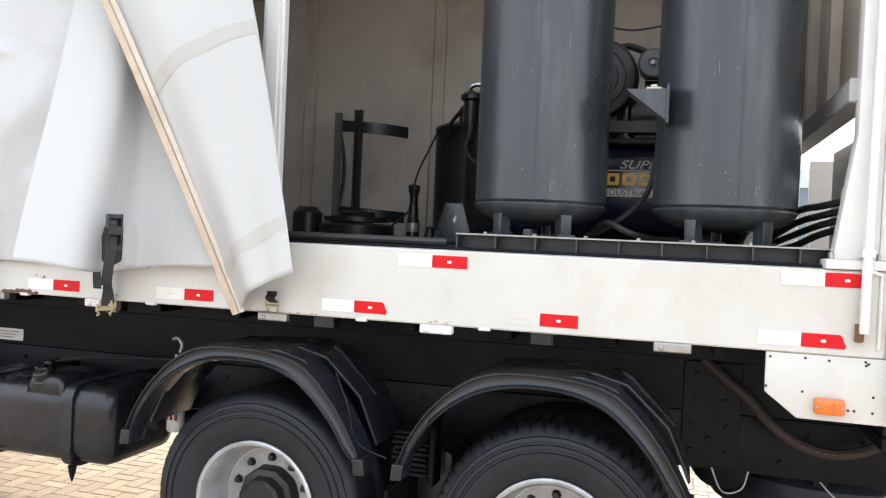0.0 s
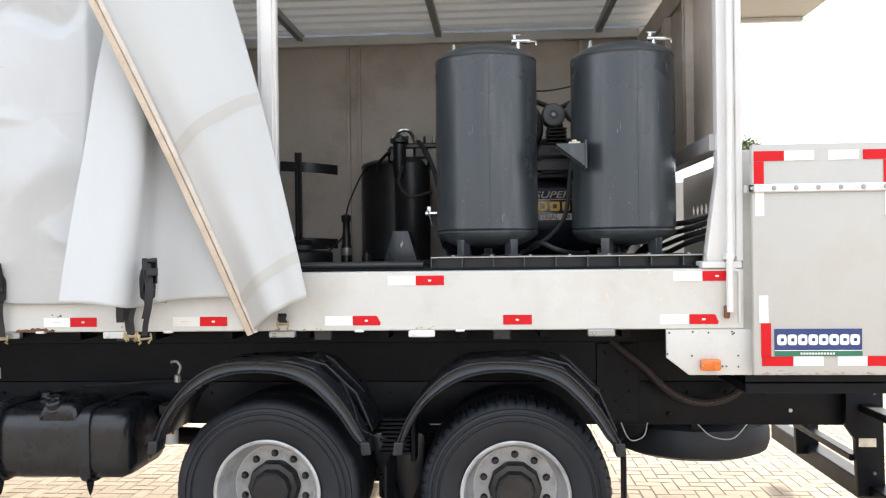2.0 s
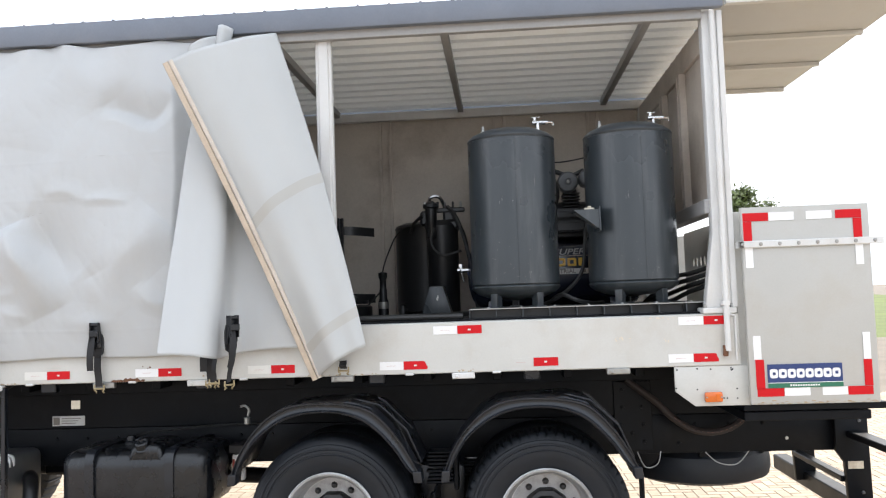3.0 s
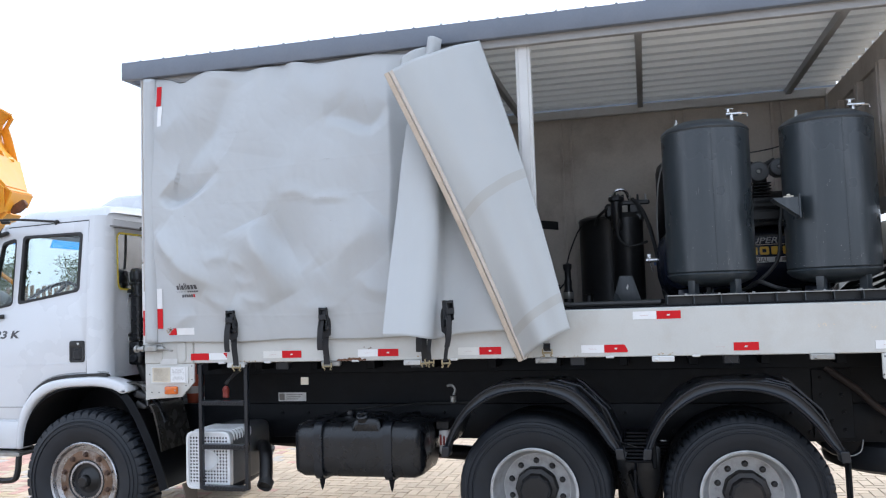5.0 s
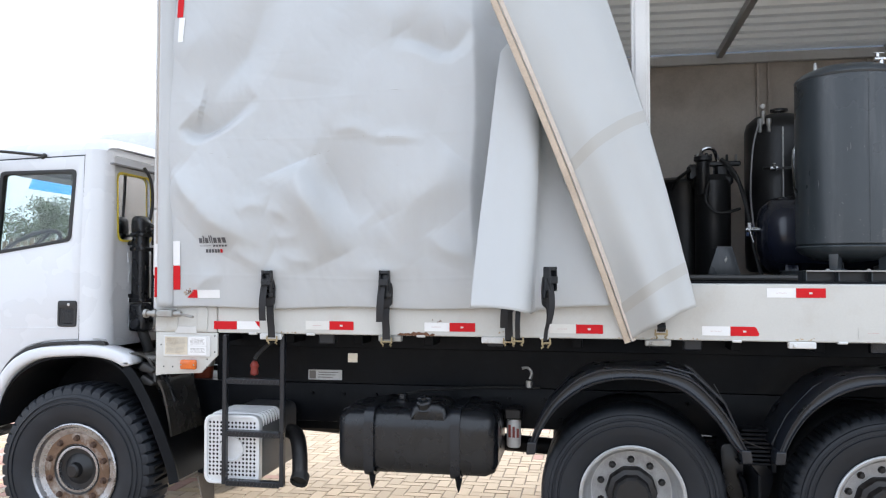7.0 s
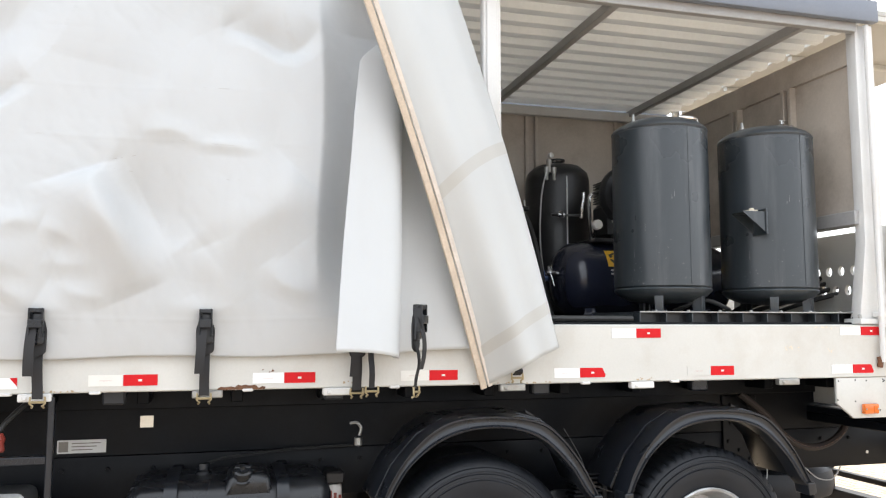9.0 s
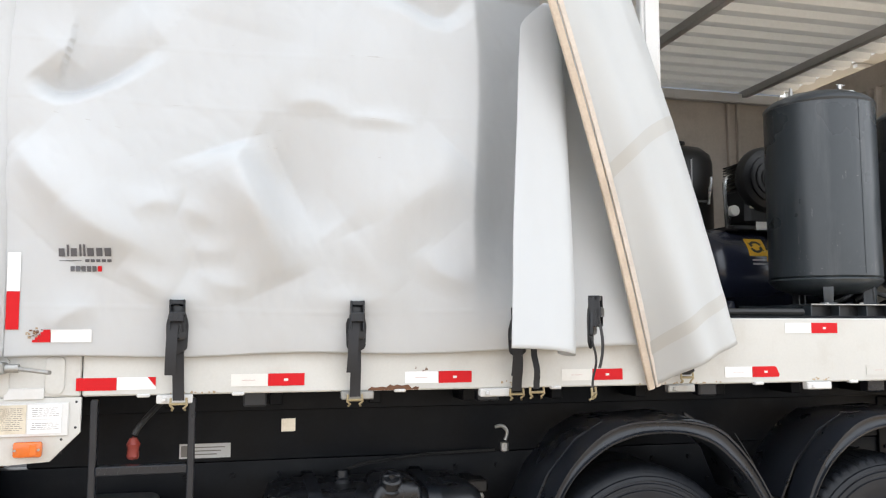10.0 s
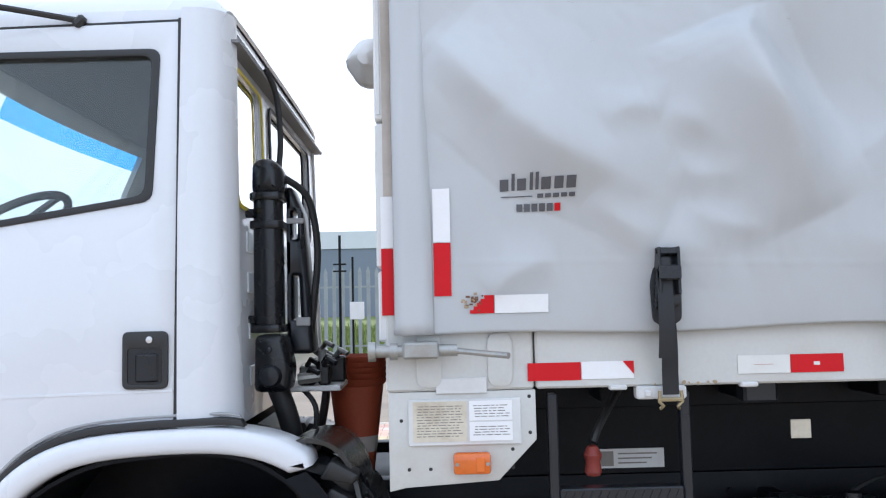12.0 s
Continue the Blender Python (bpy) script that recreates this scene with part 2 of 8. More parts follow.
M_TINT = glass("tinted_glass_band", (0.10, 0.42, 0.82))
M_GLOSSPL = mat("glossy_black_plastic", (0.030, 0.028, 0.025), 0.26, 0, 0.2, 8, 200, 0.03, (0.04, 0.036, 0.03), 0.3, dirt_scale=5)
M_MIRROR = mat("mirror", (0.22, 0.24, 0.27), 0.03, 1.0, 0.0, 5, 50, 0.0)
M_FILTER = mat("filter_white", (0.72, 0.70, 0.68), 0.4, 0, 0.06, 15, 90, 0.03, (0.4, 0.1, 0.06), 0.3, dirt_scale=9)
M_CONE = mat("cone_orange_red", (0.36, 0.07, 0.03), 0.6, 0, 0.15, 9, 90, 0.06, (0.2, 0.12, 0.08), 0.4)
M_CONEBAND = mat("cone_band", (0.5, 0.47, 0.44), 0.5, 0, 0.1, 9, 90, 0.04)
M_HOSE = mat("rubber_hose", (0.02, 0.02, 0.02), 0.55, 0, 0.2, 20, 140, 0.1)
M_HOSEPRINT = mat("hose_print", (0.16, 0.075, 0.05), 0.6)
M_HOOK = mat("yellow_zinc", (0.40, 0.33, 0.20), 0.4, 0.6, 0.15, 20, 120, 0.05)
M_HOSEBR = mat("hose_brown", (0.026, 0.018, 0.016), 0.7, 0, 0.25, 20, 140, 0.15)
M_REDCAP = mat("red_coupling", (0.26, 0.04, 0.028), 0.45, 0, 0.15, 25, 140, 0.1)
M_FENCE = mat("fence_slats", (0.36, 0.31, 0.24), 0.8, 0, 0.2, 2, 40, 0.15, island=0.2)
M_FENCEM = mat("palisade_steel", (0.28, 0.31, 0.30), 0.55, 0, 0.12, 4, 60, 0.05)
M_BLDG = mat("shed_cladding", (0.19, 0.22, 0.27), 0.6, 0, 0.05, 0.6, 8, 0.03)
M_BLDGW = mat("shed_fascia", (0.62, 0.64, 0.66), 0.6, 0, 0.05, 0.6, 8, 0.03)
M_GRASS = mat("grass", (0.16, 0.20, 0.05), 0.9, 0, 0.35, 0.8, 12, 0.3, island=0.3)
M_LEAF = mat("leaf", (0.10, 0.13, 0.035), 0.6, 0, 0.2, 2, 20, 0.0, island=0.45)
M_BARK = mat("bark", (0.13, 0.10, 0.07), 0.9, 0, 0.2, 6, 60, 0.4)
M_PAVE = mat("paver_cream", (0.53, 0.425, 0.31), 0.85, 0, 0.10, 2.0, 120, 0.25, (0.42, 0.36, 0.29), 0.35, island=0.11, dirt_scale=0.8)
M_PAVER = mat("paver_red", (0.50, 0.305, 0.245), 0.85, 0, 0.12, 2.0, 120, 0.25, (0.46, 0.38, 0.32), 0.4, island=0.14, dirt_scale=0.8)
M_PAVEY = mat("paver_yellow", (0.56, 0.44, 0.28), 0.85, 0, 0.12, 2.0, 120, 0.25, (0.44, 0.36, 0.27), 0.4, island=0.14, dirt_scale=0.8)
M_PAVEG = mat("paver_grey", (0.45, 0.405, 0.36), 0.85, 0, 0.12, 2.0, 120, 0.25, (0.28, 0.25, 0.2), 0.4, island=0.12, dirt_scale=0.8)
M_GROUND = mat("paving_ground", (0.23, 0.19, 0.15), 0.95, 0, 0.25, 0.7, 30, 0.2, (0.17, 0.13, 0.10), 0.5, dirt_scale=0.5)


# ---------------------------------------------------------------- mesh helpers
def bm_box(bm, x0, x1, y0, y1, z0, z1, bevel=0.0, segs=1):
    tmp = bmesh.new()
    bmesh.ops.create_cube(tmp, size=1)
    for v in tmp.verts:
        v.co = Vector((x0 + (v.co.x + 0.5) * (x1 - x0), y0 + (v.co.y + 0.5) * (y1 - y0), z0 + (v.co.z + 0.5) * (z1 - z0)))
    if bevel:
        bmesh.ops.bevel(tmp, geom=tmp.edges[:], offset=bevel, segments=segs, affect="EDGES", profile=0.5)
    join(bm, tmp)
    return bm


def join(bm, tmp, m=None):
    if m is not None:
        bmesh.ops.transform(tmp, matrix=m, verts=tmp.verts)
    me = bpy.data.meshes.new("tmp")
    tmp.to_mesh(me)
    tmp.free()
    bm.from_mesh(me)
    bpy.data.meshes.remove(me)


def bm_bar(bm, a, b, w, h, bevel=0.0):
    """A rectangular bar from a to b; w across, h in the direction nearest to up."""
    a, b = Vector(a), Vector(b)
    tmp = bmesh.new()
    bm_box(tmp, -w / 2, w / 2, -h / 2, h / 2, 0, (b - a).length, bevel)
    join(bm, tmp, Matrix.Translation(a) @ (b - a).to_track_quat("Z", "Y").to_matrix().to_4x4())
    return bm


def bm_tube(bm, pts, r, segs=10, cap=True):
    """A round tube along points, r a number or one per point."""
    pts = [Vector(p) for p in pts]
    rs = r if isinstance(r, (list, tuple)) else [r] * len(pts)
    rings, last = [], None
    for i, p in enumerate(pts):
        d = (pts[min(i + 1, len(pts) - 1)] - pts[max(i - 1, 0)]).normalized()
        if last is None:
            side = d.orthogonal().normalized()
        else:
            side = (last - d * last.dot(d)).normalized()
        last = side
        up = d.cross(side)
        rings.append([bm.verts.new(p + rs[i] * (math.cos(a) * side + math.sin(a) * up)) for a in (2 * math.pi * k / segs for k in range(segs))])
    for ra, rb in zip(rings, rings[1:]):
        for k in range(segs):
            bm.faces.new((ra[k], ra[(k + 1) % segs], rb[(k + 1) % segs], rb[k]))
    if cap:
        bm.faces.new(rings[0][::-1])
        bm.faces.new(rings[-1])
    return bm


def bm_sweep(bm, pts, w, h):
    """A bar of rectangular section, eased at its corners, along a bent line; h lies across the view."""
    k = 0.25 * w
    sect = [(-h / 2 + k, -w / 2), (h / 2 - k, -w / 2), (h / 2, -w / 2 + k), (h / 2, w / 2 - k), (h / 2 - k, w / 2), (-h / 2 + k, w / 2), (-h / 2, w / 2 - k), (-h / 2, -w / 2 + k)]
    rings = []
    for i, p in enumerate(pts):
        d = (pts[min(i + 1, len(pts) - 1)] - pts[max(i - 1, 0)]).normalized()
        side = d.cross(Vector((0, 1, 0))).normalized()
        out = side.cross(d)
        rings.append([bm.verts.new(p + a * side + b * out) for a, b in sect])
    for ra, rb in zip(rings, rings[1:]):
        for j in range(8):
            bm.faces.new((ra[j], ra[(j + 1) % 8], rb[(j + 1) % 8], rb[j]))
    bm.faces.new(rings[0][::-1])
    bm.faces.new(rings[-1])
    bmesh.ops.recalc_face_normals(bm, faces=bm.faces)
    return bm


def bezier(pts, n=8):
    """A smooth line through points."""
    p = [Vector(q) for q in pts]
    out = []
    for i in range(len(p) - 1):
        a, b, c, d = p[max(i - 1, 0)], p[i], p[i + 1], p[min(i + 2, len(p) - 1)]
        for k in range(n):
            t = k / n
            out.append(0.5 * (2 * b + (c - a) * t + (2 * a - 5 * b + 4 * c - d) * t * t + (3 * b - a - 3 * c + d) * t ** 3))
    return out + [p[-1]]


def bm_lathe(bm, profile, centre, axis="y", segs=48, closed=False, start=0.0, sweep=2 * math.pi):
    """Turns a profile of (radius, along) about an axis through centre."""
    c = Vector(centre)
    full = abs(sweep - 2 * math.pi) < 1e-6
    count = segs if full else segs + 1
    rings = []
    for k in range(count):
        a = start + sweep * k / segs
        ring = []
        for r, s in profile:
            if axis == "y":
                q = Vector((r * math.cos(a), s, r * math.sin(a)))
            elif axis == "x":
                q = Vector((s, r * math.cos(a), r * math.sin(a)))
            else:
                q = Vector((r * math.cos(a), r * math.sin(a), s))
            ring.append(bm.verts.new(c + q))
        rings.append(ring)
    m = len(profile)
    for k in range(segs):
        ra, rb = rings[k], rings[(k + 1) % count]
        for j in range(m if closed else m - 1):
            bm.faces.new((ra[j], ra[(j + 1) % m], rb[(j + 1) % m], rb[j]))
    if not full and closed:
        bm.faces.new(rings[0])
        bm.faces.new(rings[-1][::-1])
    return bm


def bm_plate(bm, outer, holes, y0, y1, bevel=0.0, to=None):
    """A flat plate with openings: outlines in (x, z), thickness from y0 to y1. to: maps (x, y, z) elsewhere."""
    tmp = bmesh.new()
    edges = []
    for loop in (outer, *holes):
        vs = [tmp.verts.new((x, y0, z)) for x, z in loop]
        edges += [tmp.edges.new((vs[i], vs[(i + 1) % len(vs)])) for i in range(len(vs))]
    bmesh.ops.triangle_fill(tmp, edges=edges, use_beauty=True, use_dissolve=False)
    ext = bmesh.ops.extrude_face_region(tmp, geom=tmp.faces[:])
    bmesh.ops.translate(tmp, vec=(0, y1 - y0, 0), verts=[g for g in ext["geom"] if isinstance(g, bmesh.types.BMVert)])
    bmesh.ops.recalc_face_normals(tmp, faces=tmp.faces)
    if bevel:
        sharp = [e for e in tmp.edges if len(e.link_faces) == 2 and e.calc_face_angle() > 0.9]
        bmesh.ops.bevel(tmp, geom=sharp, offset=bevel, segments=2, affect="EDGES", profile=0.5)
    if to:
        for v in tmp.verts:
            v.co = to(*v.co)
    join(bm, tmp)
    return bm


def rounded(loop, r, n=4):
    """An outline with its corners rounded."""
    out = []
    for i, p in enumerate(loop):
        a, b, c = Vector(loop[i - 1]), Vector(p), Vector(loop[(i + 1) % len(loop)])
        k = min(r, (a - b).length * 0.45, (c - b).length * 0.45)
        s, e = b + (a - b).normalized() * k, b + (c - b).normalized() * k
        for j in range(n + 1):
            t = j / n
            out.append(tuple((1 - t) ** 2 * s + 2 * t * (1 - t) * b + t * t * e))
    return out


def bm_sheet(bm, f, nu, nv, thick=0.0):
    """A sheet of f(u, v), u and v from 0 to 1, with an optional thickness along its normals."""
    tmp = bmesh.new()
    g = [[tmp.verts.new(f(i / nu, j / nv)) for j in range(nv + 1)] for i in range(nu + 1)]
    for i in range(nu):
        for j in range(nv):
            tmp.faces.new((g[i][j], g[i + 1][j], g[i + 1][j + 1], g[i][j + 1]))
    if thick:
        bmesh.ops.recalc_face_normals(tmp, faces=tmp.faces)
        bmesh.ops.solidify(tmp, geom=tmp.faces[:], thickness=thick)
    join(bm, tmp)
    return bm


def world_of(ob):
    m = ob.matrix_basis.copy()
    return world_of(ob.parent) @ ob.matrix_parent_inverse @ m if ob.parent else m


def mesh_object(name, bm, material, smooth=35):
    me = bpy.data.meshes.new(name)
    bm.to_mesh(me)
    bm.free()
    for m in material if isinstance(material, (list, tuple)) else (material,):
        me.materials.append(m)
    if smooth:
        me.polygons.foreach_set("use_smooth", [True] * len(me.polygons))
        me.set_sharp_from_angle(angle=radians(smooth))
    return new(name, me)


def part(name, bm, material, parent, label="", smooth=35):
    """Links a mesh under a thing or a part, never deeper than a piece of a part."""
    ob = mesh_object(name, bm, material, smooth)
    if parent.parent and parent.parent.parent:
        parent = parent.parent
    ob.parent = parent
    ob.matrix_parent_inverse = world_of(parent).inverted()
    return tagged(ob, label)


def thing(name, at, label, category, group="", kind=""):
    ob = new(name)
    ob.empty_display_size = 0.2
    ob.matrix_basis = Matrix.Translation(at)
    return tagged(ob, label, category, group, kind)


def box(x0, x1, y0, y1, z0, z1, bevel=0.0, segs=1):
    return bm_box(bmesh.new(), x0, x1, y0, y1, z0, z1, bevel, segs)


def tube(pts, r, segs=10):
    return bm_tube(bmesh.new(), pts, r, segs)


def lathe(profile, centre, axis="y", segs=48, **k):
    return bm_lathe(bmesh.new(), profile, centre, axis, segs, **k)


def plate(outer, holes, y0, y1, bevel=0.0, to=None):
    return bm_plate(bmesh.new(), outer, holes, y0, y1, bevel, to)


def lerp(a, b, t):
    return a + (b - a) * t


def tyre_mesh(profile, lugs, share, deep, rmin, centre=(0, 0, 0), per=6):
    """A tyre as one skin: the tread is notched between lugs, the two halves out of step."""
    bm = bmesh.new()
    n = lugs * per
    ys = [y for r, y in profile]
    mid = (min(ys) + max(ys)) / 2
    rings = []
    for k in range(n):
        a = 2 * math.pi * k / n
        ring = []
        for r, y in profile:
            ph = (k + (per // 2 if y > mid else 0)) % per
            cut = deep if r > rmin and ph >= per * share else 0.0
            ring.append(bm.verts.new((centre[0] + (r - cut) * math.cos(a), centre[1] + y, centre[2] + (r - cut) * math.sin(a))))
        rings.append(ring)
    for k in range(n):
        ra, rb = rings[k], rings[(k + 1) % n]
        for j in range(len(profile) - 1):
            bm.faces.new((ra[j], ra[j + 1], rb[j + 1], rb[j]))
    bmesh.ops.recalc_face_normals(bm, faces=bm.faces)
    return bm


def thing_part(name, parent, label=""):
    """A part that is made of pieces: an empty under its thing."""
    ob = new(name)
    ob.parent = parent
    ob.matrix_parent_inverse = world_of(parent).inverted()
    return tagged(ob, label) if label else ob


def words(text, size, material, parent, at, rot=(90, 0, 0), label="", depth=0.0015, shear=0.0, bold=0.0, wide=1.0):
    """Raised or printed lettering as a mesh, its lower left corner at a place."""
    cu = bpy.data.curves.new("lettering", "FONT")
    cu.body, cu.size, cu.extrude, cu.shear, cu.offset = text, size, depth, shear, bold
    tmp = bpy.data.objects.new("lettering_tmp", cu)
    scene.collection.objects.link(tmp)
    dg = bpy.context.evaluated_depsgraph_get()
    me = bpy.data.meshes.new_from_object(tmp.evaluated_get(dg))
    bpy.data.objects.remove(tmp)
    me.transform(pose(*at, *rot) @ Matrix.Diagonal((wide, 1, 1, 1)))
    me.materials.clear()
    me.materials.append(material)
    ob = new("lettering", me)
    ob.parent = parent
    ob.matrix_parent_inverse = world_of(parent).inverted()
    return tagged(ob, label)

# ---------------------------------------------------------------- ground
ground = tagged(mesh_object("ground", bm_sheet(bmesh.new(), lambda u, v: Vector(((u - 0.5) * 1600, (v - 0.5) * 1600, -0.007)), 8, 8), M_GROUND, 0),
                "worn block-paved yard of cream and reddish pavers", "ground", kind="structure")

# ---------------------------------------------------------------- the truck
truck = thing("truck", (-0.6, 1.22, 0), "white six-wheel truck with a grey curtain-sided body, its curtain folded back", "truck")
X0, X1 = -2.75, 2.73
FARY = 2.36
DECK = 1.755

# side rail with its tapes, anchors and stains
rail = part("side_rail", bm_box(box(X0 + 0.42, X1, 0.0, 0.06, 1.44, 1.752, 0.006), X0, X0 + 0.414, 0.002, 0.06, 1.44, 1.752, 0.006), M_RAIL, truck, "pale grey painted steel side rail with rust stains")
for x in (-2.63, -2.43):
    part("rail_gusset", plate(rounded([(x - 0.035, 1.45), (x + 0.035, 1.45), (x + 0.035, 1.60), (x - 0.035, 1.60)], 0.03), [], -0.006, 0.004, 0.002), M_RAIL, rail)
part("rail_far", box(X0, X1, FARY, FARY + 0.06, 1.44, 1.752, 0.006), M_RAIL, truck)


def tape(x0, x1, z0, z1, material, parent, y=-0.0015, torn=0.0, name="reflective_tape"):
    lo = [(x0, z0), (x1, z0), (x1, z1), (x0, z1)]
    if torn:
        lo = [(x0, z0), (x1 - 0.004, z0), (x1, z0 + 0.014), (x1 - 0.006, z0 + 0.022), (x1 - torn, z1 - 0.006), (x1 - torn - 0.008, z1), (x0, z1)]
    return part(name, plate(lo, [], y - 0.0015, y), material, parent)


def tape_pair(xr, z, parent, white=None, torn=0.0):
    """A 0.3 m tape, white to the front and red to the rear, its rear end at xr and its top at z."""
    w = tape(xr - 0.30, xr - 0.152, z - 0.051, z, white or M_WHITE, parent)
    part("print_line", box(xr - 0.255, xr - 0.20, -0.0042, -0.0032, z - 0.027, z - 0.0255), M_PINKPRINT, w)
    r = tape(xr - 0.15, xr, z - 0.051, z, M_RED, parent, torn=torn)
    part("print_bar", box(xr - 0.085, xr - 0.068, -0.0045, -0.0032, z - 0.031, z - 0.021), M_PALEW, r)


for xr, z, wm, tn in ((-1.46, 1.52, M_PALEW, 0), (-0.728, 1.52, None, 0), (0.0, 1.52, M_PALEW, 0), (0.836, 1.52, None, 0.016),
                      (1.638, 1.52, M_RAIL, 0), (2.602, 1.517, None, 0.014), (1.177, 1.731, None, 0), (2.672, 1.741, None, 0)):
    tape_pair(xr, z, rail, wm, tn)
tape(-2.353, -2.203, 1.462, 1.512, M_RED, rail)
tape(-2.201, -2.054, 1.464, 1.513, M_WHITE, rail)
part("reflective_tape", plate([(-2.085, 1.513), (-2.054, 1.513), (-2.054, 1.475)], [], -0.0045, -0.0032), M_RED, rail)

# lashing plates and bump pads under the rail
for i, x in enumerate((-1.98, -1.235, -0.62, 0.30, 1.055, 2.0)):
    bm = box(x - 0.07, x + 0.07, -0.012, 0.03, 1.405, 1.441, 0.005)
    bm_box(bm, x - 0.05, x - 0.03, -0.02, -0.01, 1.412, 1.43, 0.004)
    part("lashing_plate", bm, M_ZINC if i % 2 else M_STEELW, rail)
for x in (-1.66, 0.50, 1.48, -0.62):
    part("bracket", box(x - 0.05, x + 0.05, 0.09, 0.16, 1.375, 1.44, 0.008), M_FENDER, rail)
for x in (-1.73, -1.05, -0.33, 0.72, 1.26, -2.1):
    part("drain_tab", box(x - 0.025, x + 0.025, -0.008, 0.02, 1.432, 1.446, 0.004), M_STEELW, rail)
# rust patch on the lower rail edge
rng = random.Random(4)
bm = bmesh.new()
top = [(-1.19 + 0.016 * i, 1.447 + 0.010 * abs(math.sin(i * 1.3)) + 0.0016 * i * (i < 12) * rng.uniform(0.2, 1)) for i in range(15)]
bm_plate(bm, top + [(-0.97, 1.4415), (-1.19, 1.4415)], [], -0.0025, -0.0008)
for i in range(9):
    x, z = -0.99 + rng.uniform(0, 0.06), 1.475 + rng.uniform(0, 0.06)
    bm_plate(bm, [(x, z), (x + 0.008, z + 0.002), (x + 0.005, z + 0.01)], [], -0.0025, -0.0008)
part("rust_patch", bm, M_RUST, rail)
part("latch_eye", tube([(2.64, -0.012, 1.50), (2.64, -0.02, 1.535), (2.64, -0.012, 1.56)], 0.016, 8), M_RUST, rail, "rusty latch end")
bm = box(2.70, 2.712, -0.012, 0.0, 1.47, 1.74, 0.004)
bm_bar(bm, (2.668, -0.006, 1.755), (2.706, -0.006, 1.74), 0.012, 0.012)
part("latch_rod", bm, M_STEELW, rail)

# corner plates below the rail with lamp
skirt_r = part("corner_plate", plate([(2.335, 1.438), (2.335, 1.29), (2.45, 1.20), (2.775, 1.20), (2.775, 1.438)], [], 0.004, 0.024, 0.003), M_RAIL, truck)
skirt_f = part("corner_plate", plate([(-2.745, 1.438), (-2.745, 1.165), (-2.70, 1.175), (-2.44, 1.19), (-2.332, 1.30), (-2.332, 1.438)], [], 0.004, 0.024, 0.003), M_RAIL, truck)


def marker_lamp(x, z, parent):
    lens = part("side_lamp", box(x - 0.052, x + 0.052, -0.028, 0.004, z - 0.03, z + 0.03, 0.010, 2), M_AMBER, parent, "amber side marker lamp")
    for dx in (-0.042, 0.042):
        part("screw", lathe([(0.0, -0.030), (0.005, -0.030), (0.005, -0.027)], (x + dx, 0, z), "y", 10), M_ZINC, lens)
    part("lens_ridge", box(x + 0.01, x + 0.035, -0.032, -0.027, z - 0.022, z + 0.02, 0.002), M_AMBER, lens)


marker_lamp(2.555, 1.255, skirt_r)
marker_lamp(-2.515, 1.242, skirt_f)
for par, pts in ((skirt_r, ((2.35, 1.42), (2.47, 1.424), (2.67, 1.425), (2.68, 1.418), (2.672, 1.412), (2.34, 1.31), (2.465, 1.30), (2.70, 1.30), (2.62, 1.245), (2.64, 1.245), (2.70, 1.243), (2.55, 1.42))),
                 (skirt_f, ((-2.40, 1.275), (-2.40, 1.225), (-2.69, 1.225), (-2.63, 1.225), (-2.35, 1.42), (-2.35, 1.32), (-2.71, 1.36)))):
    for x, z in pts:
        part("bolt_hole", lathe([(0.0, 0.0030), (0.005, 0.0032), (0.0055, 0.0042)], (x, 0, z), "y", 8), M_TRIM, par)
# maker's plates
frame_pl = part("plate_holder", box(-2.69, -2.375, -0.006, 0.003, 1.290, 1.418, 0.003), M_STEELW, skirt_f)
for x0, x1, z0, z1, m in ((-2.677, -2.527, 1.302, 1.412, M_PLATE), (-2.52, -2.40, 1.358, 1.412, M_WHITE), (-2.52, -2.40, 1.302, 1.354, M_WHITE)):
    p = part("data_plate", box(x0, x1, -0.009, -0.0062, z0, z1), m, skirt_f, "stained data plate with rows of small print")
    bm = bmesh.new()
    z = z1 - 0.014
    while z > z0 + 0.008:
        x = x0 + 0.010 + rng.uniform(0, 0.006)
        while x < x1 - 0.02:
            w = rng.uniform(0.006, 0.022)
            bm_box(bm, x, min(x + w, x1 - 0.008), -0.0098, -0.0091, z, z + 0.0022)
            x += w + 0.004
        z -= 0.0075
    part("print_bar", bm, M_INK, p)
p = part("blank_plate", box(-2.612, -2.468, -0.004, 0.001, 1.432, 1.476, 0.002), M_STEELW, rail)

# deck, end walls, far wall, roof
floor_ = part("deck", box(X0 + 0.05, X1 - 0.03, 0.06, FARY, 1.70, DECK), M_BEAM, truck, "dark worn plank deck of the cargo body")
for i in range(13):
    y0 = 0.064 + i * 0.1765
    part("plank", box(X0 + 0.06, X1 - 0.04, y0, y0 + 0.1725, DECK + 0.001, DECK + 0.012, 0.003), M_DARK if i % 3 else M_BLACK, floor_)
wall_f = part("front_wall", box(X0, X0 + 0.05, 0.0, FARY + 0.06, 1.752, 3.62), M_INNER, truck)
bm = bmesh.new()
bm_box(bm, -2.772, -2.70, 0.004, 0.12, 2.215, 3.66, 0.006)
bm_box(bm, -2.772, -2.70, 0.004, 0.12, 1.79, 2.205, 0.006)
bm_box(bm, -2.768, -2.70, 0.006, 0.12, 1.58, 1.78, 0.006)
bm_box(bm, -2.766, -2.755, 0.0, 0.005, 2.23, 3.60, 0.001)
part("front_corner_post", bm, M_STEELW, truck, "white painted steel front corner post with hinge joints")
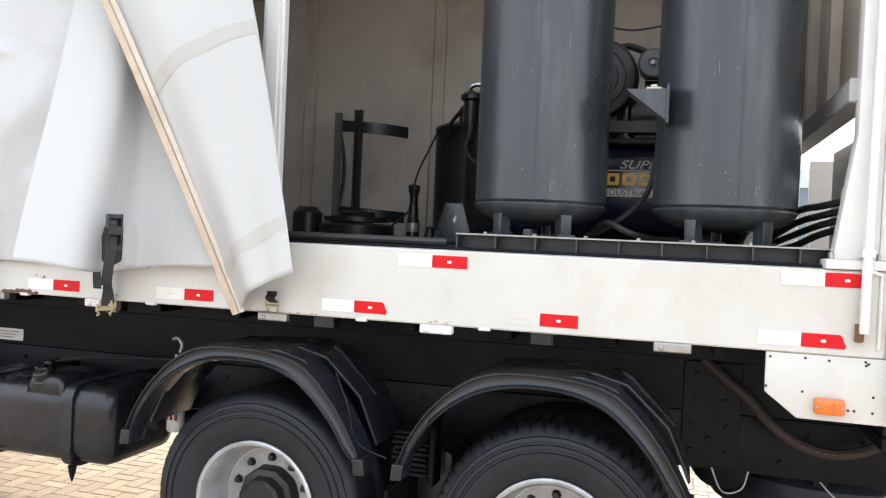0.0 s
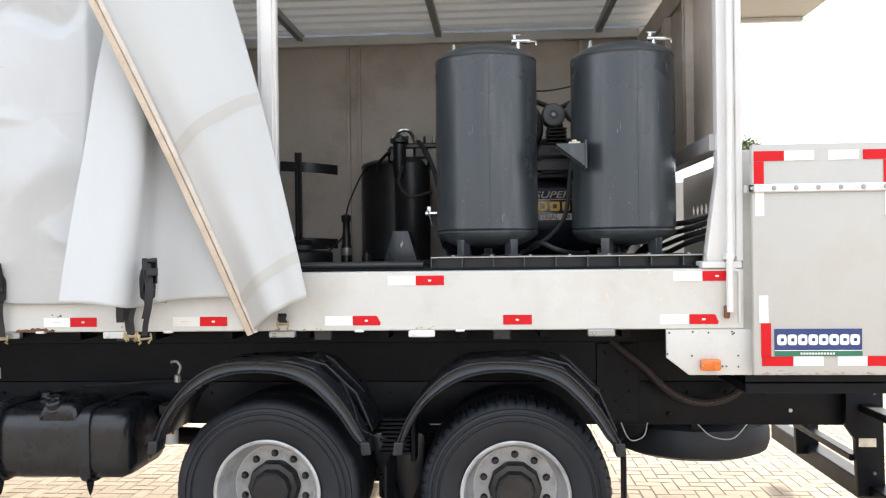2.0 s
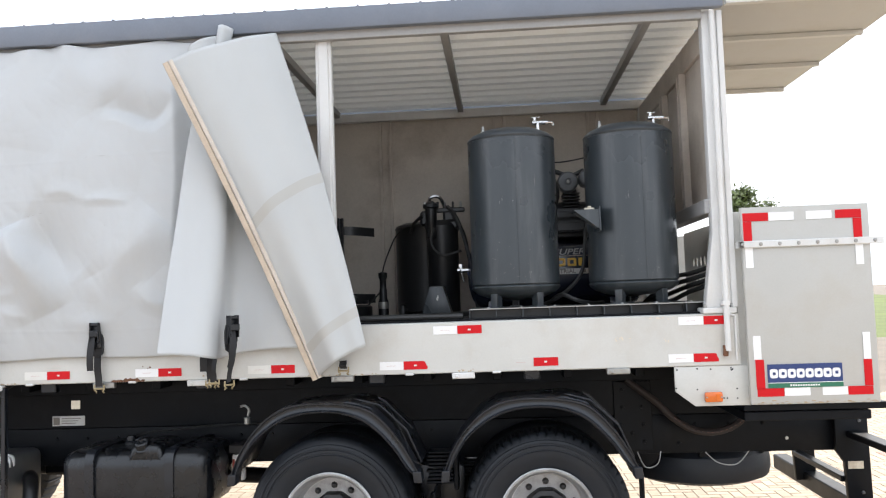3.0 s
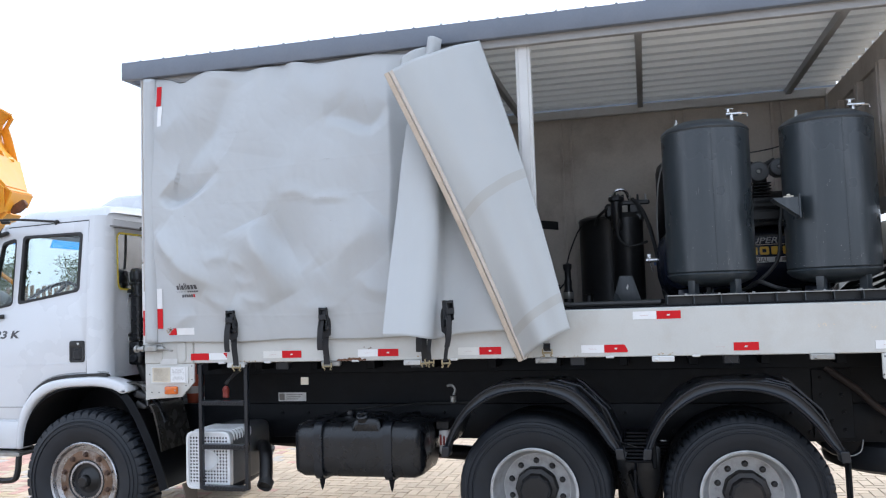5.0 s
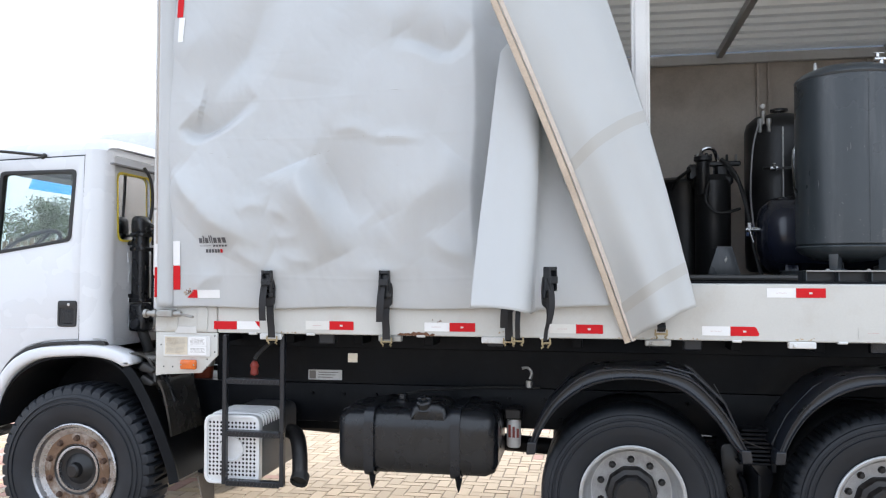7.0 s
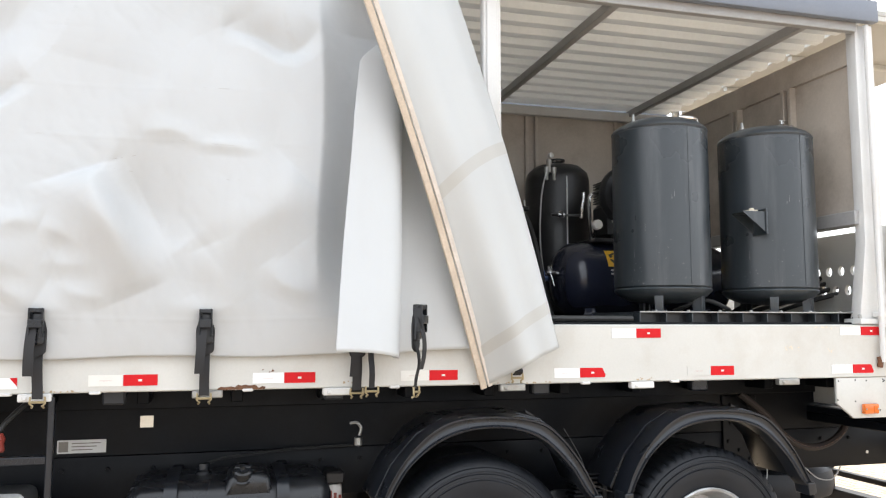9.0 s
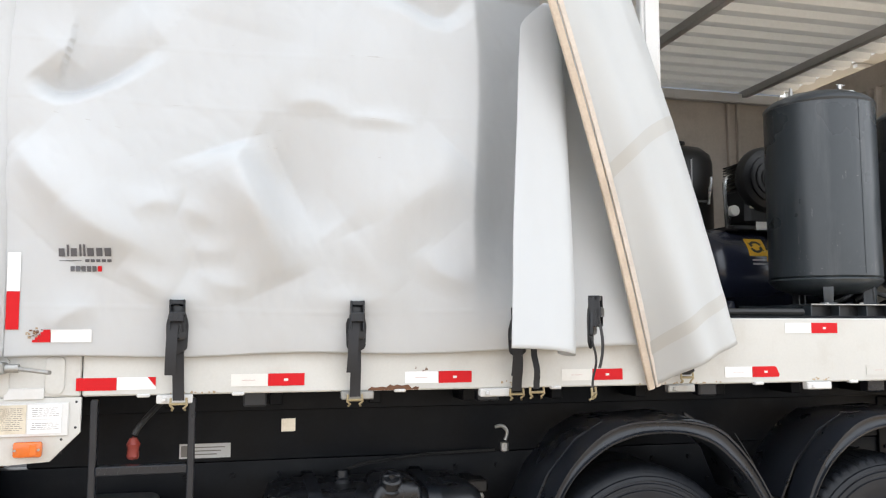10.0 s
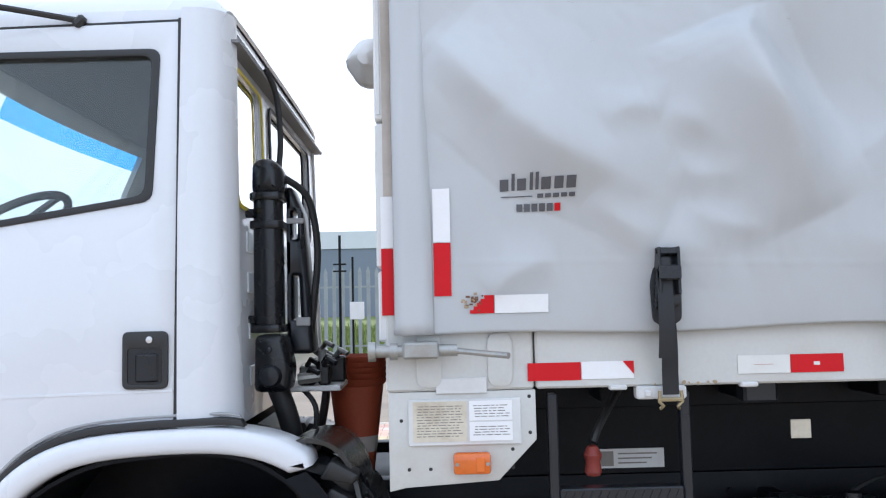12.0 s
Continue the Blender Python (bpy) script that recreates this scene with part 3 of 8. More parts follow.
tp = part("reflective_tape", box(-2.758, -2.722, -0.0005, 0.0025, 1.845, 1.992), M_WHITE, truck)
part("reflective_tape", box(-2.758, -2.722, -0.0005, 0.0025, 1.655, 1.843), M_RED, truck)
# curtain tensioner below the front edge
bm = tube([(-2.79, -0.045, 1.556), (-2.55, -0.045, 1.556)], 0.017, 12)
bm_tube(bm, [(-2.56, -0.045, 1.555), (-2.418, -0.150, 1.544)], 0.0085, 10)
bm_box(bm, -2.70, -2.60, -0.075, 0.0, 1.535, 1.58, 0.006)
bm_lathe(bm, [(0.0, -2.795), (0.027, -2.795), (0.027, -2.775), (0.0, -2.775)], (0, -0.045, 1.556), "x", 14)
bm_lathe(bm, [(0.0, -2.735), (0.024, -2.735), (0.024, -2.715), (0.0, -2.715)], (0, -0.045, 1.556), "x", 14)
part("curtain_tensioner", bm, M_ZINC, truck, "galvanised ratchet tensioner with a handle bar")

wall_far = part("far_wall", box(X0 + 0.05, X1 - 0.03, FARY, FARY + 0.03, DECK, 3.60), M_INNER, truck, "beige inner side wall with dirt marks")
for x in (-1.75, -0.72, 0.29, 1.35, 2.2):
    for dx in (-0.045, 0.045):
        part("wall_stud", box(x + dx - 0.012, x + dx + 0.012, FARY - 0.035, FARY, DECK, 3.555, 0.003), M_INNER, wall_far)
part("top_rail", box(X0 + 0.05, X1 - 0.03, FARY - 0.05, FARY + 0.03, 3.56, 3.64, 0.005), M_STEELW, wall_far)

wall_r = part("rear_wall", box(X1 - 0.09, X1 - 0.06, 0.10, FARY, 2.42, 3.40), M_INNER, truck, "grey rear upper wall with steel studs")
for y in (0.66, 1.25, 1.85):
    part("wall_stud", bm_box(box(X1 - 0.14, X1 - 0.09, y - 0.05, y - 0.02, 2.42, 3.40, 0.003), X1 - 0.14, X1 - 0.09, y + 0.02, y + 0.05, 2.42, 3.40, 0.003), M_INNER, wall_r)
part("rear_header", box(X1 - 0.11, X1 - 0.05, 0.06, FARY, 3.40, 3.575, 0.006), M_INNER, wall_r)
part("rear_lintel", box(X1 - 0.15, X1 - 0.05, 0.06, FARY, 2.37, 2.46, 0.006), M_BEAM, wall_r)

# roof: corrugated sheet with cross beams and a painted edge rail
NW = 12
bm = bmesh.new()
prof = []
for i in range(NW):
    y = 0.02 + i * (FARY - 0.02) / NW
    s = (FARY - 0.02) / NW
    prof += [(y, 3.665), (y + 0.36 * s, 3.665), (y + 0.5 * s, 3.705), (y + 0.86 * s, 3.705)]
prof.append((FARY, 3.665))
for (ya, za), (yb, zb) in zip(prof, prof[1:]):
    vs = [bm.verts.new(c) for c in ((X0, ya, za), (X1 - 0.02, ya, za), (X1 - 0.02, yb, zb), (X0, yb, zb))]
    bm.faces.new(vs)
bmesh.ops.remove_doubles(bm, verts=bm.verts, dist=1e-5)
roof = part("roof", bm, M_CEIL, truck, "corrugated pale metal roof sheet", smooth=20)
for x in (-2.2, -1.2, -0.15, 1.0, 2.30):
    part("cross_beam", box(x - 0.025, x + 0.025, 0.02, FARY, 3.605, 3.664, 0.004), M_BEAM, roof)
edge = part("roof_rail", box(X0 - 0.15, X1, -0.055, 0.0, 3.63, 3.772, 0.012, 2), M_ROOFRAIL, truck, "dark blue-grey roof edge rail with a row of rivets")
for i in range(28):
    part("rivet", lathe([(0.0, 0.012), (0.008, 0.010), (0.011, 0.0)], (X0 + 0.02 + i * 0.2, -0.045, 3.771), "z", 8), M_CHROME, edge)
part("roof_rail", box(X0 - 0.15, X1, FARY + 0.06, FARY + 0.115, 3.63, 3.772, 0.012, 2), M_ROOFRAIL, truck)
part("roof_rail", box(X0 - 0.15, X0 - 0.10, -0.05, FARY + 0.11, 3.632, 3.77, 0.012, 2), M_ROOFRAIL, truck)
part("curtain_track", box(X0 + 0.02, X1 - 0.12, 0.002, 0.05, 3.58, 3.662, 0.004), M_BEAM, truck)

# posts along the open side
part("centre_post", bm_box(box(0.165, 0.27, 0.055, 0.105, DECK, 3.60, 0.006), 0.185, 0.25, 0.045, 0.056, DECK, 3.60, 0.003), M_STEELW, truck, "white painted steel centre post")
bm = bm_plate(bmesh.new(), [(2.545, 1.79), (2.70, 1.79), (2.70, 3.63), (2.61, 3.63), (2.61, 2.25)], [], 0.02, 0.10, 0.004)
bm_box(bm, 2.52, 2.72, -0.01, 0.13, 1.755, 1.79, 0.004)
bm_box(bm, 2.70, 2.735, 0.01, 0.11, 1.79, 3.63, 0.004)
post_r = part("rear_corner_post", bm, M_STEELW, truck, "white painted steel rear corner post with a bolted foot")
bm = tube([(2.652, -0.03, 1.53), (2.652, -0.03, 1.80), (2.665, -0.012, 3.62)], 0.017, 10)
bm_box(bm, 2.63, 2.675, -0.045, 0.02, 1.80, 1.83, 0.004)
part("lock_rod", bm, M_STEELW, post_r)
for x in (2.54, 2.70):
    part("bolt", lathe([(0.0, 1.815), (0.010, 1.815), (0.012, 1.79)], (x, 0.02, 0), "z", 6), M_ZINC, post_r)
part("rear_corner_post", box(2.61, 2.73, FARY - 0.06, FARY + 0.06, DECK, 3.63, 0.006), M_STEELW, truck)

# opened rear door: lower leaf swung out beside the tail, upper leaf lifted level with the roof
leaf = part("rear_door_leaf", plate([(2.762, 1.208), (3.505, 1.208), (3.505, 2.385), (2.762, 2.385)], [], -0.055, -0.015, 0.005), M_DOORSHADE, truck, "pale grey rear door leaf swung open, edged with red and white tape")
for a in ((2.770, 2.920, 2.300, 2.350, M_RED), (2.922, 3.070, 2.300, 2.350, M_WHITE), (3.140, 3.290, 2.300, 2.350, M_WHITE), (3.310, 3.460, 2.300, 2.350, M_RED),
          (2.770, 2.820, 2.150, 2.298, M_RED), (3.410, 3.460, 2.150, 2.298, M_RED), (2.775, 2.820, 2.020, 2.148, M_WHITE), (3.415, 3.460, 2.020, 2.148, M_WHITE),
          (2.790, 2.835, 1.475, 1.615, M_WHITE), (2.797, 2.847, 1.300, 1.473, M_RED), (2.800, 2.955, 1.255, 1.303, M_RED), (2.957, 3.105, 1.257, 1.305, M_WHITE),
          (3.175, 3.320, 1.257, 1.305, M_WHITE), (3.322, 3.465, 1.255, 1.305, M_RED), (3.420, 3.467, 1.307, 1.460, M_RED), (3.423, 3.465, 1.462, 1.620, M_WHITE)):
    tape(a[0], a[1], a[2], a[3], a[4], leaf, y=-0.057)
hinge = part("hinge_strap", bm_box(box(2.735, 3.58, -0.072, -0.056, 2.140, 2.182, 0.004), 2.735, 2.77, -0.072, 0.0, 2.140, 2.182, 0.004), M_STEELW, leaf)
for i in range(8):
    part("bolt", lathe([(0.0, -0.078), (0.010, -0.077), (0.012, -0.072)], (2.755 + 0.11 * i, 0, 2.161), "y", 10), M_ZINC, leaf)
sign = part("sign_panel", box(2.863, 3.295, -0.0605, -0.0575, 1.332, 1.444, 0.001), M_SIGNBLUE, leaf, "blue and green maker's sign with blank white shapes")
part("sign_stripe", box(2.863, 3.295, -0.063, -0.0608, 1.306, 1.335), M_SIGNGREEN, sign)
part("sign_stripe", box(2.863, 3.295, -0.064, -0.0632, 1.333, 1.3365), M_WHITE, sign)
for i in range(8):
    a = 2.876 + 0.0515 * i
    part("sign_shape", plate(rounded([(a, 1.362), (a + 0.046, 1.362), (a + 0.046, 1.416), (a, 1.416)], 0.015),
                             [rounded([(a + 0.016, 1.380), (a + 0.034, 1.380), (a + 0.034, 1.398), (a + 0.016, 1.398)], 0.006)], -0.0625, -0.0607), M_WHITE, sign)
bm = bmesh.new()
for i in range(12):
    bm_box(bm, 2.99 + i * 0.0145, 2.999 + i * 0.0145, -0.0645, -0.0632, 1.314, 1.324)
part("print_bar", bm, M_WHITE, sign)
rng = random.Random(23)
bm = bmesh.new()
for i in range(60):
    cx, r = rng.uniform(2.77, 3.49), rng.uniform(0.004, 0.016)
    cz = 1.211 + rng.random() ** 3 * 0.02
    bm_plate(bm, [(cx + r * rng.uniform(0.6, 1.2) * math.cos(a), cz + 0.45 * r * rng.uniform(0.5, 1.0) * abs(math.sin(a))) for a in (math.pi * q / 5 for q in range(6))], [], -0.0562 - 0.00002 * i, -0.054)
tagged(part("rust_stain", bm, M_STAIN, leaf), kind="stuff")
part("rear_door_leaf", box(2.79, 3.545, FARY - 0.02, FARY + 0.02, 1.19, 2.385, 0.005), M_RAIL, truck)
bm = bmesh.new()
holes = [[(0.28 + 0.11 * i + 0.055 * (j % 2) + 0.028 * math.cos(a), 1.98 + 0.13 * j + 0.034 * math.sin(a)) for a in (2 * math.pi * k / 12 for k in range(12))] for i in range(10) for j in range(2)]
bm_plate(bm, [(0.10, 1.22), (1.62, 1.22), (1.62, 2.355), (0.10, 2.355)], holes, 2.80, 2.825, 0, lambda x, y, z: Vector((y, x, z)))
part("tail_return", box(2.737, 2.80, 0.04, 0.06, 1.20, 2.37, 0.003), M_RAIL, truck)
part("tail_board", bm, M_RAIL, truck, "perforated pale steel tail board")
part("tail_platform", box(2.74, 3.58, 0.02, FARY, 1.16, 1.20, 0.004), M_BLACK, truck)
up = part("upper_rear_door", plate([(2.74, 3.70), (3.95, 3.70), (3.95, 3.735), (2.74, 3.735)], [], 0.0, FARY + 0.05, 0.004), M_DOORSHADE, truck, "upper rear door lifted level with the roof")
for y in (0.0, 0.78, 1.56, FARY):
    part("door_rib", box(2.76, 3.93, y, y + 0.045, 3.665, 3.699, 0.003), M_RAIL, up)


# ---------------------------------------------------------------- curtain
# creases: a run of points, then how far the relief reaches on the left and on the right of the run, and its height
CREASES = (
    (((-2.54, 2.735), (-2.45, 2.668), (-2.26, 2.735), (-2.05, 2.885)), 0.130, 0.030, 0.0735),
    (((-2.00, 3.55), (-2.10, 3.22), (-2.25, 3.02), (-2.42, 2.80)), 0.09, 0.12, 0.0560),
    (((-2.60, 3.14), (-2.50, 3.22), (-2.36, 3.32)), 0.10, 0.08, -0.0144),
    (((-1.27, 3.10), (-1.40, 2.92), (-1.56, 2.70), (-1.82, 2.36)), 0.24, 0.12, -0.0150),
    (((-1.80, 2.46), (-1.76, 2.36), (-1.66, 2.16), (-1.54, 1.90)), 0.075, 0.12, -0.0900),
    (((-1.74, 2.43), (-1.64, 2.37), (-1.50, 2.24), (-1.38, 2.10)), 0.13, 0.06, 0.0375),
    (((-2.60, 2.40), (-2.47, 2.28), (-2.31, 2.132), (-2.12, 2.038), (-1.93, 1.96)), 0.22, 0.07, -0.0650),
    (((-2.62, 2.44), (-2.54, 2.36), (-2.42, 2.20)), 0.050, 0.035, -0.0206),
    (((-2.15, 2.165), (-2.06, 2.215), (-1.97, 2.19)), 0.05, 0.034, -0.0150),
    (((-1.97, 2.20), (-1.89, 2.165), (-1.78, 2.10)), 0.045, 0.030, -0.0106),
    (((-1.95, 2.06), (-1.87, 2.02), (-1.75, 2.03)), 0.040, 0.030, -0.0094),
    (((-1.90, 1.94), (-1.80, 1.885), (-1.66, 1.875)), 0.040, 0.028, -0.0100),
    (((-2.19, 1.96), (-2.10, 1.90), (-1.99, 1.845)), 0.05, 0.032, -0.0178),
    (((-0.80, 2.47), (-0.90, 2.37), (-1.09, 2.21), (-1.25, 2.09)), 0.09, 0.16, -0.0375),
    (((-1.26, 2.12), (-1.20, 2.00), (-1.08, 1.86)), 0.10, 0.06, -0.0169),
    (((-1.22, 3.20), (-1.06, 3.180), (-0.87, 3.105), (-0.74, 3.25)), 0.085, 0.034, 0.0375),
    (((-1.58, 2.64), (-1.42, 2.66), (-1.29, 2.60)), 0.04, 0.030, -0.0131),
    (((-1.33, 2.595), (-1.18, 2.600), (-1.00, 2.585)), 0.03, 0.020, -0.0112),
    (((-1.50, 3.52), (-1.28, 3.38), (-1.17, 3.22)), 0.12, 0.10, -0.0187),
    (((-1.85, 3.50), (-1.72, 3.20), (-1.75, 2.95)), 0.20, 0.20, -0.0150),
    (((-0.98, 2.05), (-0.90, 1.95), (-0.72, 1.90)), 0.05, 0.035, -0.0150),
    (((-2.46, 1.70), (-2.38, 1.77), (-2.27, 1.80)), 0.05, 0.03, -0.0150),
    (((-2.22, 1.86), (-1.99, 1.83), (-1.75, 1.84)), 0.05, 0.05, -0.0112),
    (((-1.50, 1.86), (-1.25, 1.82), (-1.0, 1.87)), 0.05, 0.05, -0.0112))


def fold(run, left, right, high):
    """Rounds off a run of points and notes how far its relief reaches."""
    pts = [(p.x, p.z) for p in bezier([(x, 0, z) for x, z in run], 4)]
    w = 2.4 * max(left, right)
    xs, zs = [p[0] for p in pts], [p[1] for p in pts]
    return pts, left, right, high, (min(xs) - w, max(xs) + w, min(zs) - w, max(zs) + w)


FOLDS = [fold(*c) for c in CREASES]


def crease(x, z, run, left, right, high, reach):
    """Relief that is sharpest along the run and dies away at its ends and to both sides."""
    if not (reach[0] < x < reach[1] and reach[2] < z < reach[3]):
        return 0.0
    best, side, at = 9.0, 1.0, 0.0
    n = len(run) - 1
    for i in range(n):
        (ax, az), (bx, bz) = run[i], run[i + 1]
        dx, dz = bx - ax, bz - az
        t = ((x - ax) * dx + (z - az) * dz) / (dx * dx + dz * dz)
        t = min(max(t, 0.0), 1.0)
        ex, ez = x - ax - t * dx, z - az - t * dz
        d = ex * ex + ez * ez
        if d < best:
            best, side, at = d, dx * ez - dz * ex, (i + t) / n
    w = left if side > 0 else right
    w *= 2.4
    if best > w * w:
        return 0.0
    soft = 0.45 * min(left, right)
    d = min((math.sqrt(best + soft * soft) - soft) / w, 1.0)
    return 1.4 * high * (1 - d) ** 1.9 * max(math.sin(math.pi * at), 0.0) ** 1.1


def curtain_y(x, z):
    """How far the hanging curtain stands off the body side."""
    h = min(max((z - 1.59) / 2.05, 0), 1)
    belly = math.sin(math.pi * h) ** 0.7
    y = -0.024 - 0.075 * belly * min((x + 2.75) / 0.5, 1)
    for f in FOLDS:
        y += crease(x, z, *f)
    wx = x + 0.10 * noise.noise(Vector((x * 2, z * 2, 5.5)))
    wz = z + 0.10 * noise.noise(Vector((x * 2, z * 2, 8.5)))
    n1 = noise.noise(Vector((wx * 1.4, wz * 0.9, 3.1)))
    n2 = noise.noise(Vector((wx * 3.6 + wz * 1.5, wz * 2.2 - wx, 7.7)))
    n3 = abs(noise.noise(Vector((wx * 3.0 - wz * 2.1, wz * 2.8 + wx * 1.6, 1.2))))
    n4 = abs(noise.noise(Vector((wx * 9.0, wz * 7.0, 4.4))))
    n5 = abs(noise.noise(Vector((wx * 19.0 + wz * 6.0, wz * 13.0, 9.4))))
    y += belly * (0.016 * n1 + 0.006 * n2 - 0.008 * n3) - (0.0034 * n4 + 0.0013 * n5) * (0.4 + belly)
    # gathers at the top track
    y += 0.022 * math.exp(-(3.64 - z) / 0.16) * math.sin(x * 15 + 2 * math.sin(x * 4))
    # welded seams and the turned-up hem
    for s in (2.86 if x < -1.3 else 2.88, 2.62, 1.785):
        y -= 0.0013 * math.exp(-((z - s - 0.012 * math.sin(x * 2.6 + s)) / 0.006) ** 2)
    top = -0.006 + 0.10 * min(max((z - 1.80) / 0.06, 0), 1)
    # dives in behind the fold
    edge = -0.735 + 0.012 * math.sin(5.0 * z) + 0.03 * max(0.0, 2.05 - z)
    if x > edge:
        k = min(max((z - 1.66) / 0.55, 0), 1)
        k = k * k * (3 - 2 * k) * min(max((3.60 - z) / 0.35, 0), 1)
        dive = 0.17 * (1 - math.exp(-1.25 * (x - edge) ** 2 / (x - edge + 0.025) / 0.17)) * k
        y, top = y + dive, top + dive + 0.03 * k
    return min(y, top)


def curtain_at(u, v):
    x = -2.70 + u * 2.34
    top = 3.632 - 0.03 * abs(math.sin(u * 11.0 + 0.6)) * (0.5 + u) - 0.05 * math.exp(-((x + 2.38) / 0.10) ** 2)
    bottom = 1.595 + 0.006 * math.sin(u * 15) + 0.012 * u
    z = bottom + v * (top - bottom)
    return Vector((x, curtain_y(x, z), z))


curtain = part("curtain", bm_sheet(bmesh.new(), curtain_at, 260, 245, 0.0015), M_TARP, truck, "creased grey coated tarpaulin side curtain", smooth=180)
bm = bm_sheet(bmesh.new(), lambda u, v: Vector((-2.722 + 0.11 * u, -0.03 - 0.035 * math.sin(math.pi * u) - 0.005 * math.sin(u * 9 + 0.5 * math.sin(3 * v)) - 0.004 * noise.noise(Vector((u, v * 9, 1.0))), 1.60 + 2.02 * v)), 24, 60, 0.0015)
part("curtain_hem", bm, M_TARP, curtain, smooth=180)

def on_curtain(x0, x1, z0, z1, material, name="reflective_tape", label=""):
    n = max(2, int((x1 - x0) / 0.01)), max(2, int((z1 - z0) / 0.01))
    return part(name, bm_sheet(bmesh.new(), lambda u, v: Vector((x0 + u * (x1 - x0), curtain_y(x0 + u * (x1 - x0), z0 + v * (z1 - z0)) - 0.0055, z0 + v * (z1 - z0))), *n), material, curtain, label, smooth=180)


on_curtain(-2.60, -2.56, 3.40, 3.555, M_RED)
on_curtain(-2.585, -2.545, 3.24, 3.398, M_WHITE)
on_curtain(-2.61, -2.562, 1.855, 2.005, M_WHITE)
on_curtain(-2.61, -2.562, 1.705, 1.853, M_RED)
for k in range(5):
    on_curtain(-2.512 + 0.010 * k, -2.445, 1.655 + 0.010 * k, 1.665 + 0.010 * k, M_RED)
on_curtain(-2.443, -2.295, 1.655, 1.705, M_WHITE)
rng = random.Random(31)
for k in range(22):
    cx, cz_ = -2.512 + rng.gauss(0, 0.014), 1.685 + rng.gauss(0, 0.010)
    w = rng.uniform(0.004, 0.013)
    on_curtain(cx, cx + w, cz_, cz_ + rng.uniform(0.003, 0.009), M_RUST if k % 3 else M_STAIN, "worn_patch")
on_curtain(-2.42, -2.335, 1.972, 1.975, M_GREYTEXT, "print_bar")
for i, (w, tall) in enumerate(((0.019, 0), (0.007, 1), (0.019, 0), (0.007, 1), (0.007, 1), (0.020, 0), (0.019, 0), (0.020, 0))):
    x = -2.423 + (0, 0.023, 0.034, 0.058, 0.069, 0.080, 0.105, 0.128)[i] * 1.38
    on_curtain(x, x + w * 1.25, 1.990, 2.021 + 0.014 * tall, M_GREYTEXT, "print_bar")
for i in range(5):
    on_curtain(-2.322 + 0.021 * i, -2.306 + 0.021 * i, 1.968, 1.979, M_GREYTEXT, "print_bar")
for i in range(6):
    on_curtain(-2.378 + 0.0205 * i, -2.362 + 0.0205 * i, 1.932, 1.953, M_RED if i == 5 else M_GREYTEXT, "print_bar")


# thin darker lines along creases left in the cloth by folding
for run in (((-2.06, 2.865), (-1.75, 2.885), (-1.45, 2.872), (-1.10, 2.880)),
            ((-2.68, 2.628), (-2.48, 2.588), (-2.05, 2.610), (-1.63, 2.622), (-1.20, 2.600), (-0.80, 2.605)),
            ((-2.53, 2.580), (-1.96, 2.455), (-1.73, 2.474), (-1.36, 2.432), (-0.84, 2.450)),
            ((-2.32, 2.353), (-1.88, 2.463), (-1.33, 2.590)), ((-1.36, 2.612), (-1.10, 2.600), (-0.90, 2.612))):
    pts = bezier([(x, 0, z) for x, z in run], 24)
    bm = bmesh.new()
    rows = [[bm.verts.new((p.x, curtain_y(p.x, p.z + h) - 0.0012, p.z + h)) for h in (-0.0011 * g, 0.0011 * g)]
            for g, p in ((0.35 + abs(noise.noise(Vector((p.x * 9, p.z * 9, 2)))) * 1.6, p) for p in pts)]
    for (a0, a1), (b0, b1) in zip(rows, rows[1:]):
        bm.faces.new((a0, b0, b1, a1))
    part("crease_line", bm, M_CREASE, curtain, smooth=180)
# stains on the rail and on the hem
rng = random.Random(9)
for x, z, wd, hg, n in ((-2.405, 1.66, 0.022, 0.05, 10), (2.02, 1.62, 0.05, 0.03, 12), (2.30, 1.60, 0.02, 0.02, 6), (0.93, 1.70, 0.03, 0.012, 6), (2.25, 1.735, 0.12, 0.006, 14), (-0.55, 1.465, 0.05, 0.012, 10), (1.06, 1.455, 0.06, 0.010, 10), (-1.9, 1.448, 0.10, 0.004, 12), (0.3, 1.448, 0.2, 0.004, 16)):
    bm = bmesh.new()
    for i in range(n):
        cx, cz, r = x + rng.gauss(0, wd * 0.5), z + rng.gauss(0, hg * 0.5), rng.uniform(0.002, 0.007)
        cz = min(max(cz, 1.446), 1.745)
        bm_plate(bm, [(cx + r * rng.uniform(0.5, 1.2) * math.cos(a), cz + r * rng.uniform(0.4, 1.0) * math.sin(a)) for a in (2 * math.pi * q / 7 for q in range(7))], [], -0.0016 - 0.0001 * i, -0.0006)
    tagged(part("rust_stain", bm, M_STAIN if z < 1.5 else M_STAINPALE, rail), kind="stuff")


# folded-back end of the curtain: a pale layer turned forward, and the outer flap with its batten
LOW = [(-0.69, -0.453), (-0.60, -0.454), (-0.50, -0.446), (-0.425, -0.415), (-0.385, -0.335), (-0.378, -0.20), (-0.345, -0.09), (-0.22, -0.055), (0.10, -0.065), (0.46, -0.165)]
HIGH = [(-0.540, -0.186), (-0.50, -0.187), (-0.44, -0.185), (-0.39, -0.170), (-0.355, -0.140), (-0.34, -0.110), (-0.32, -0.09), (-0.28, -0.08), (-0.20, -0.07), (-0.12, -0.06)]


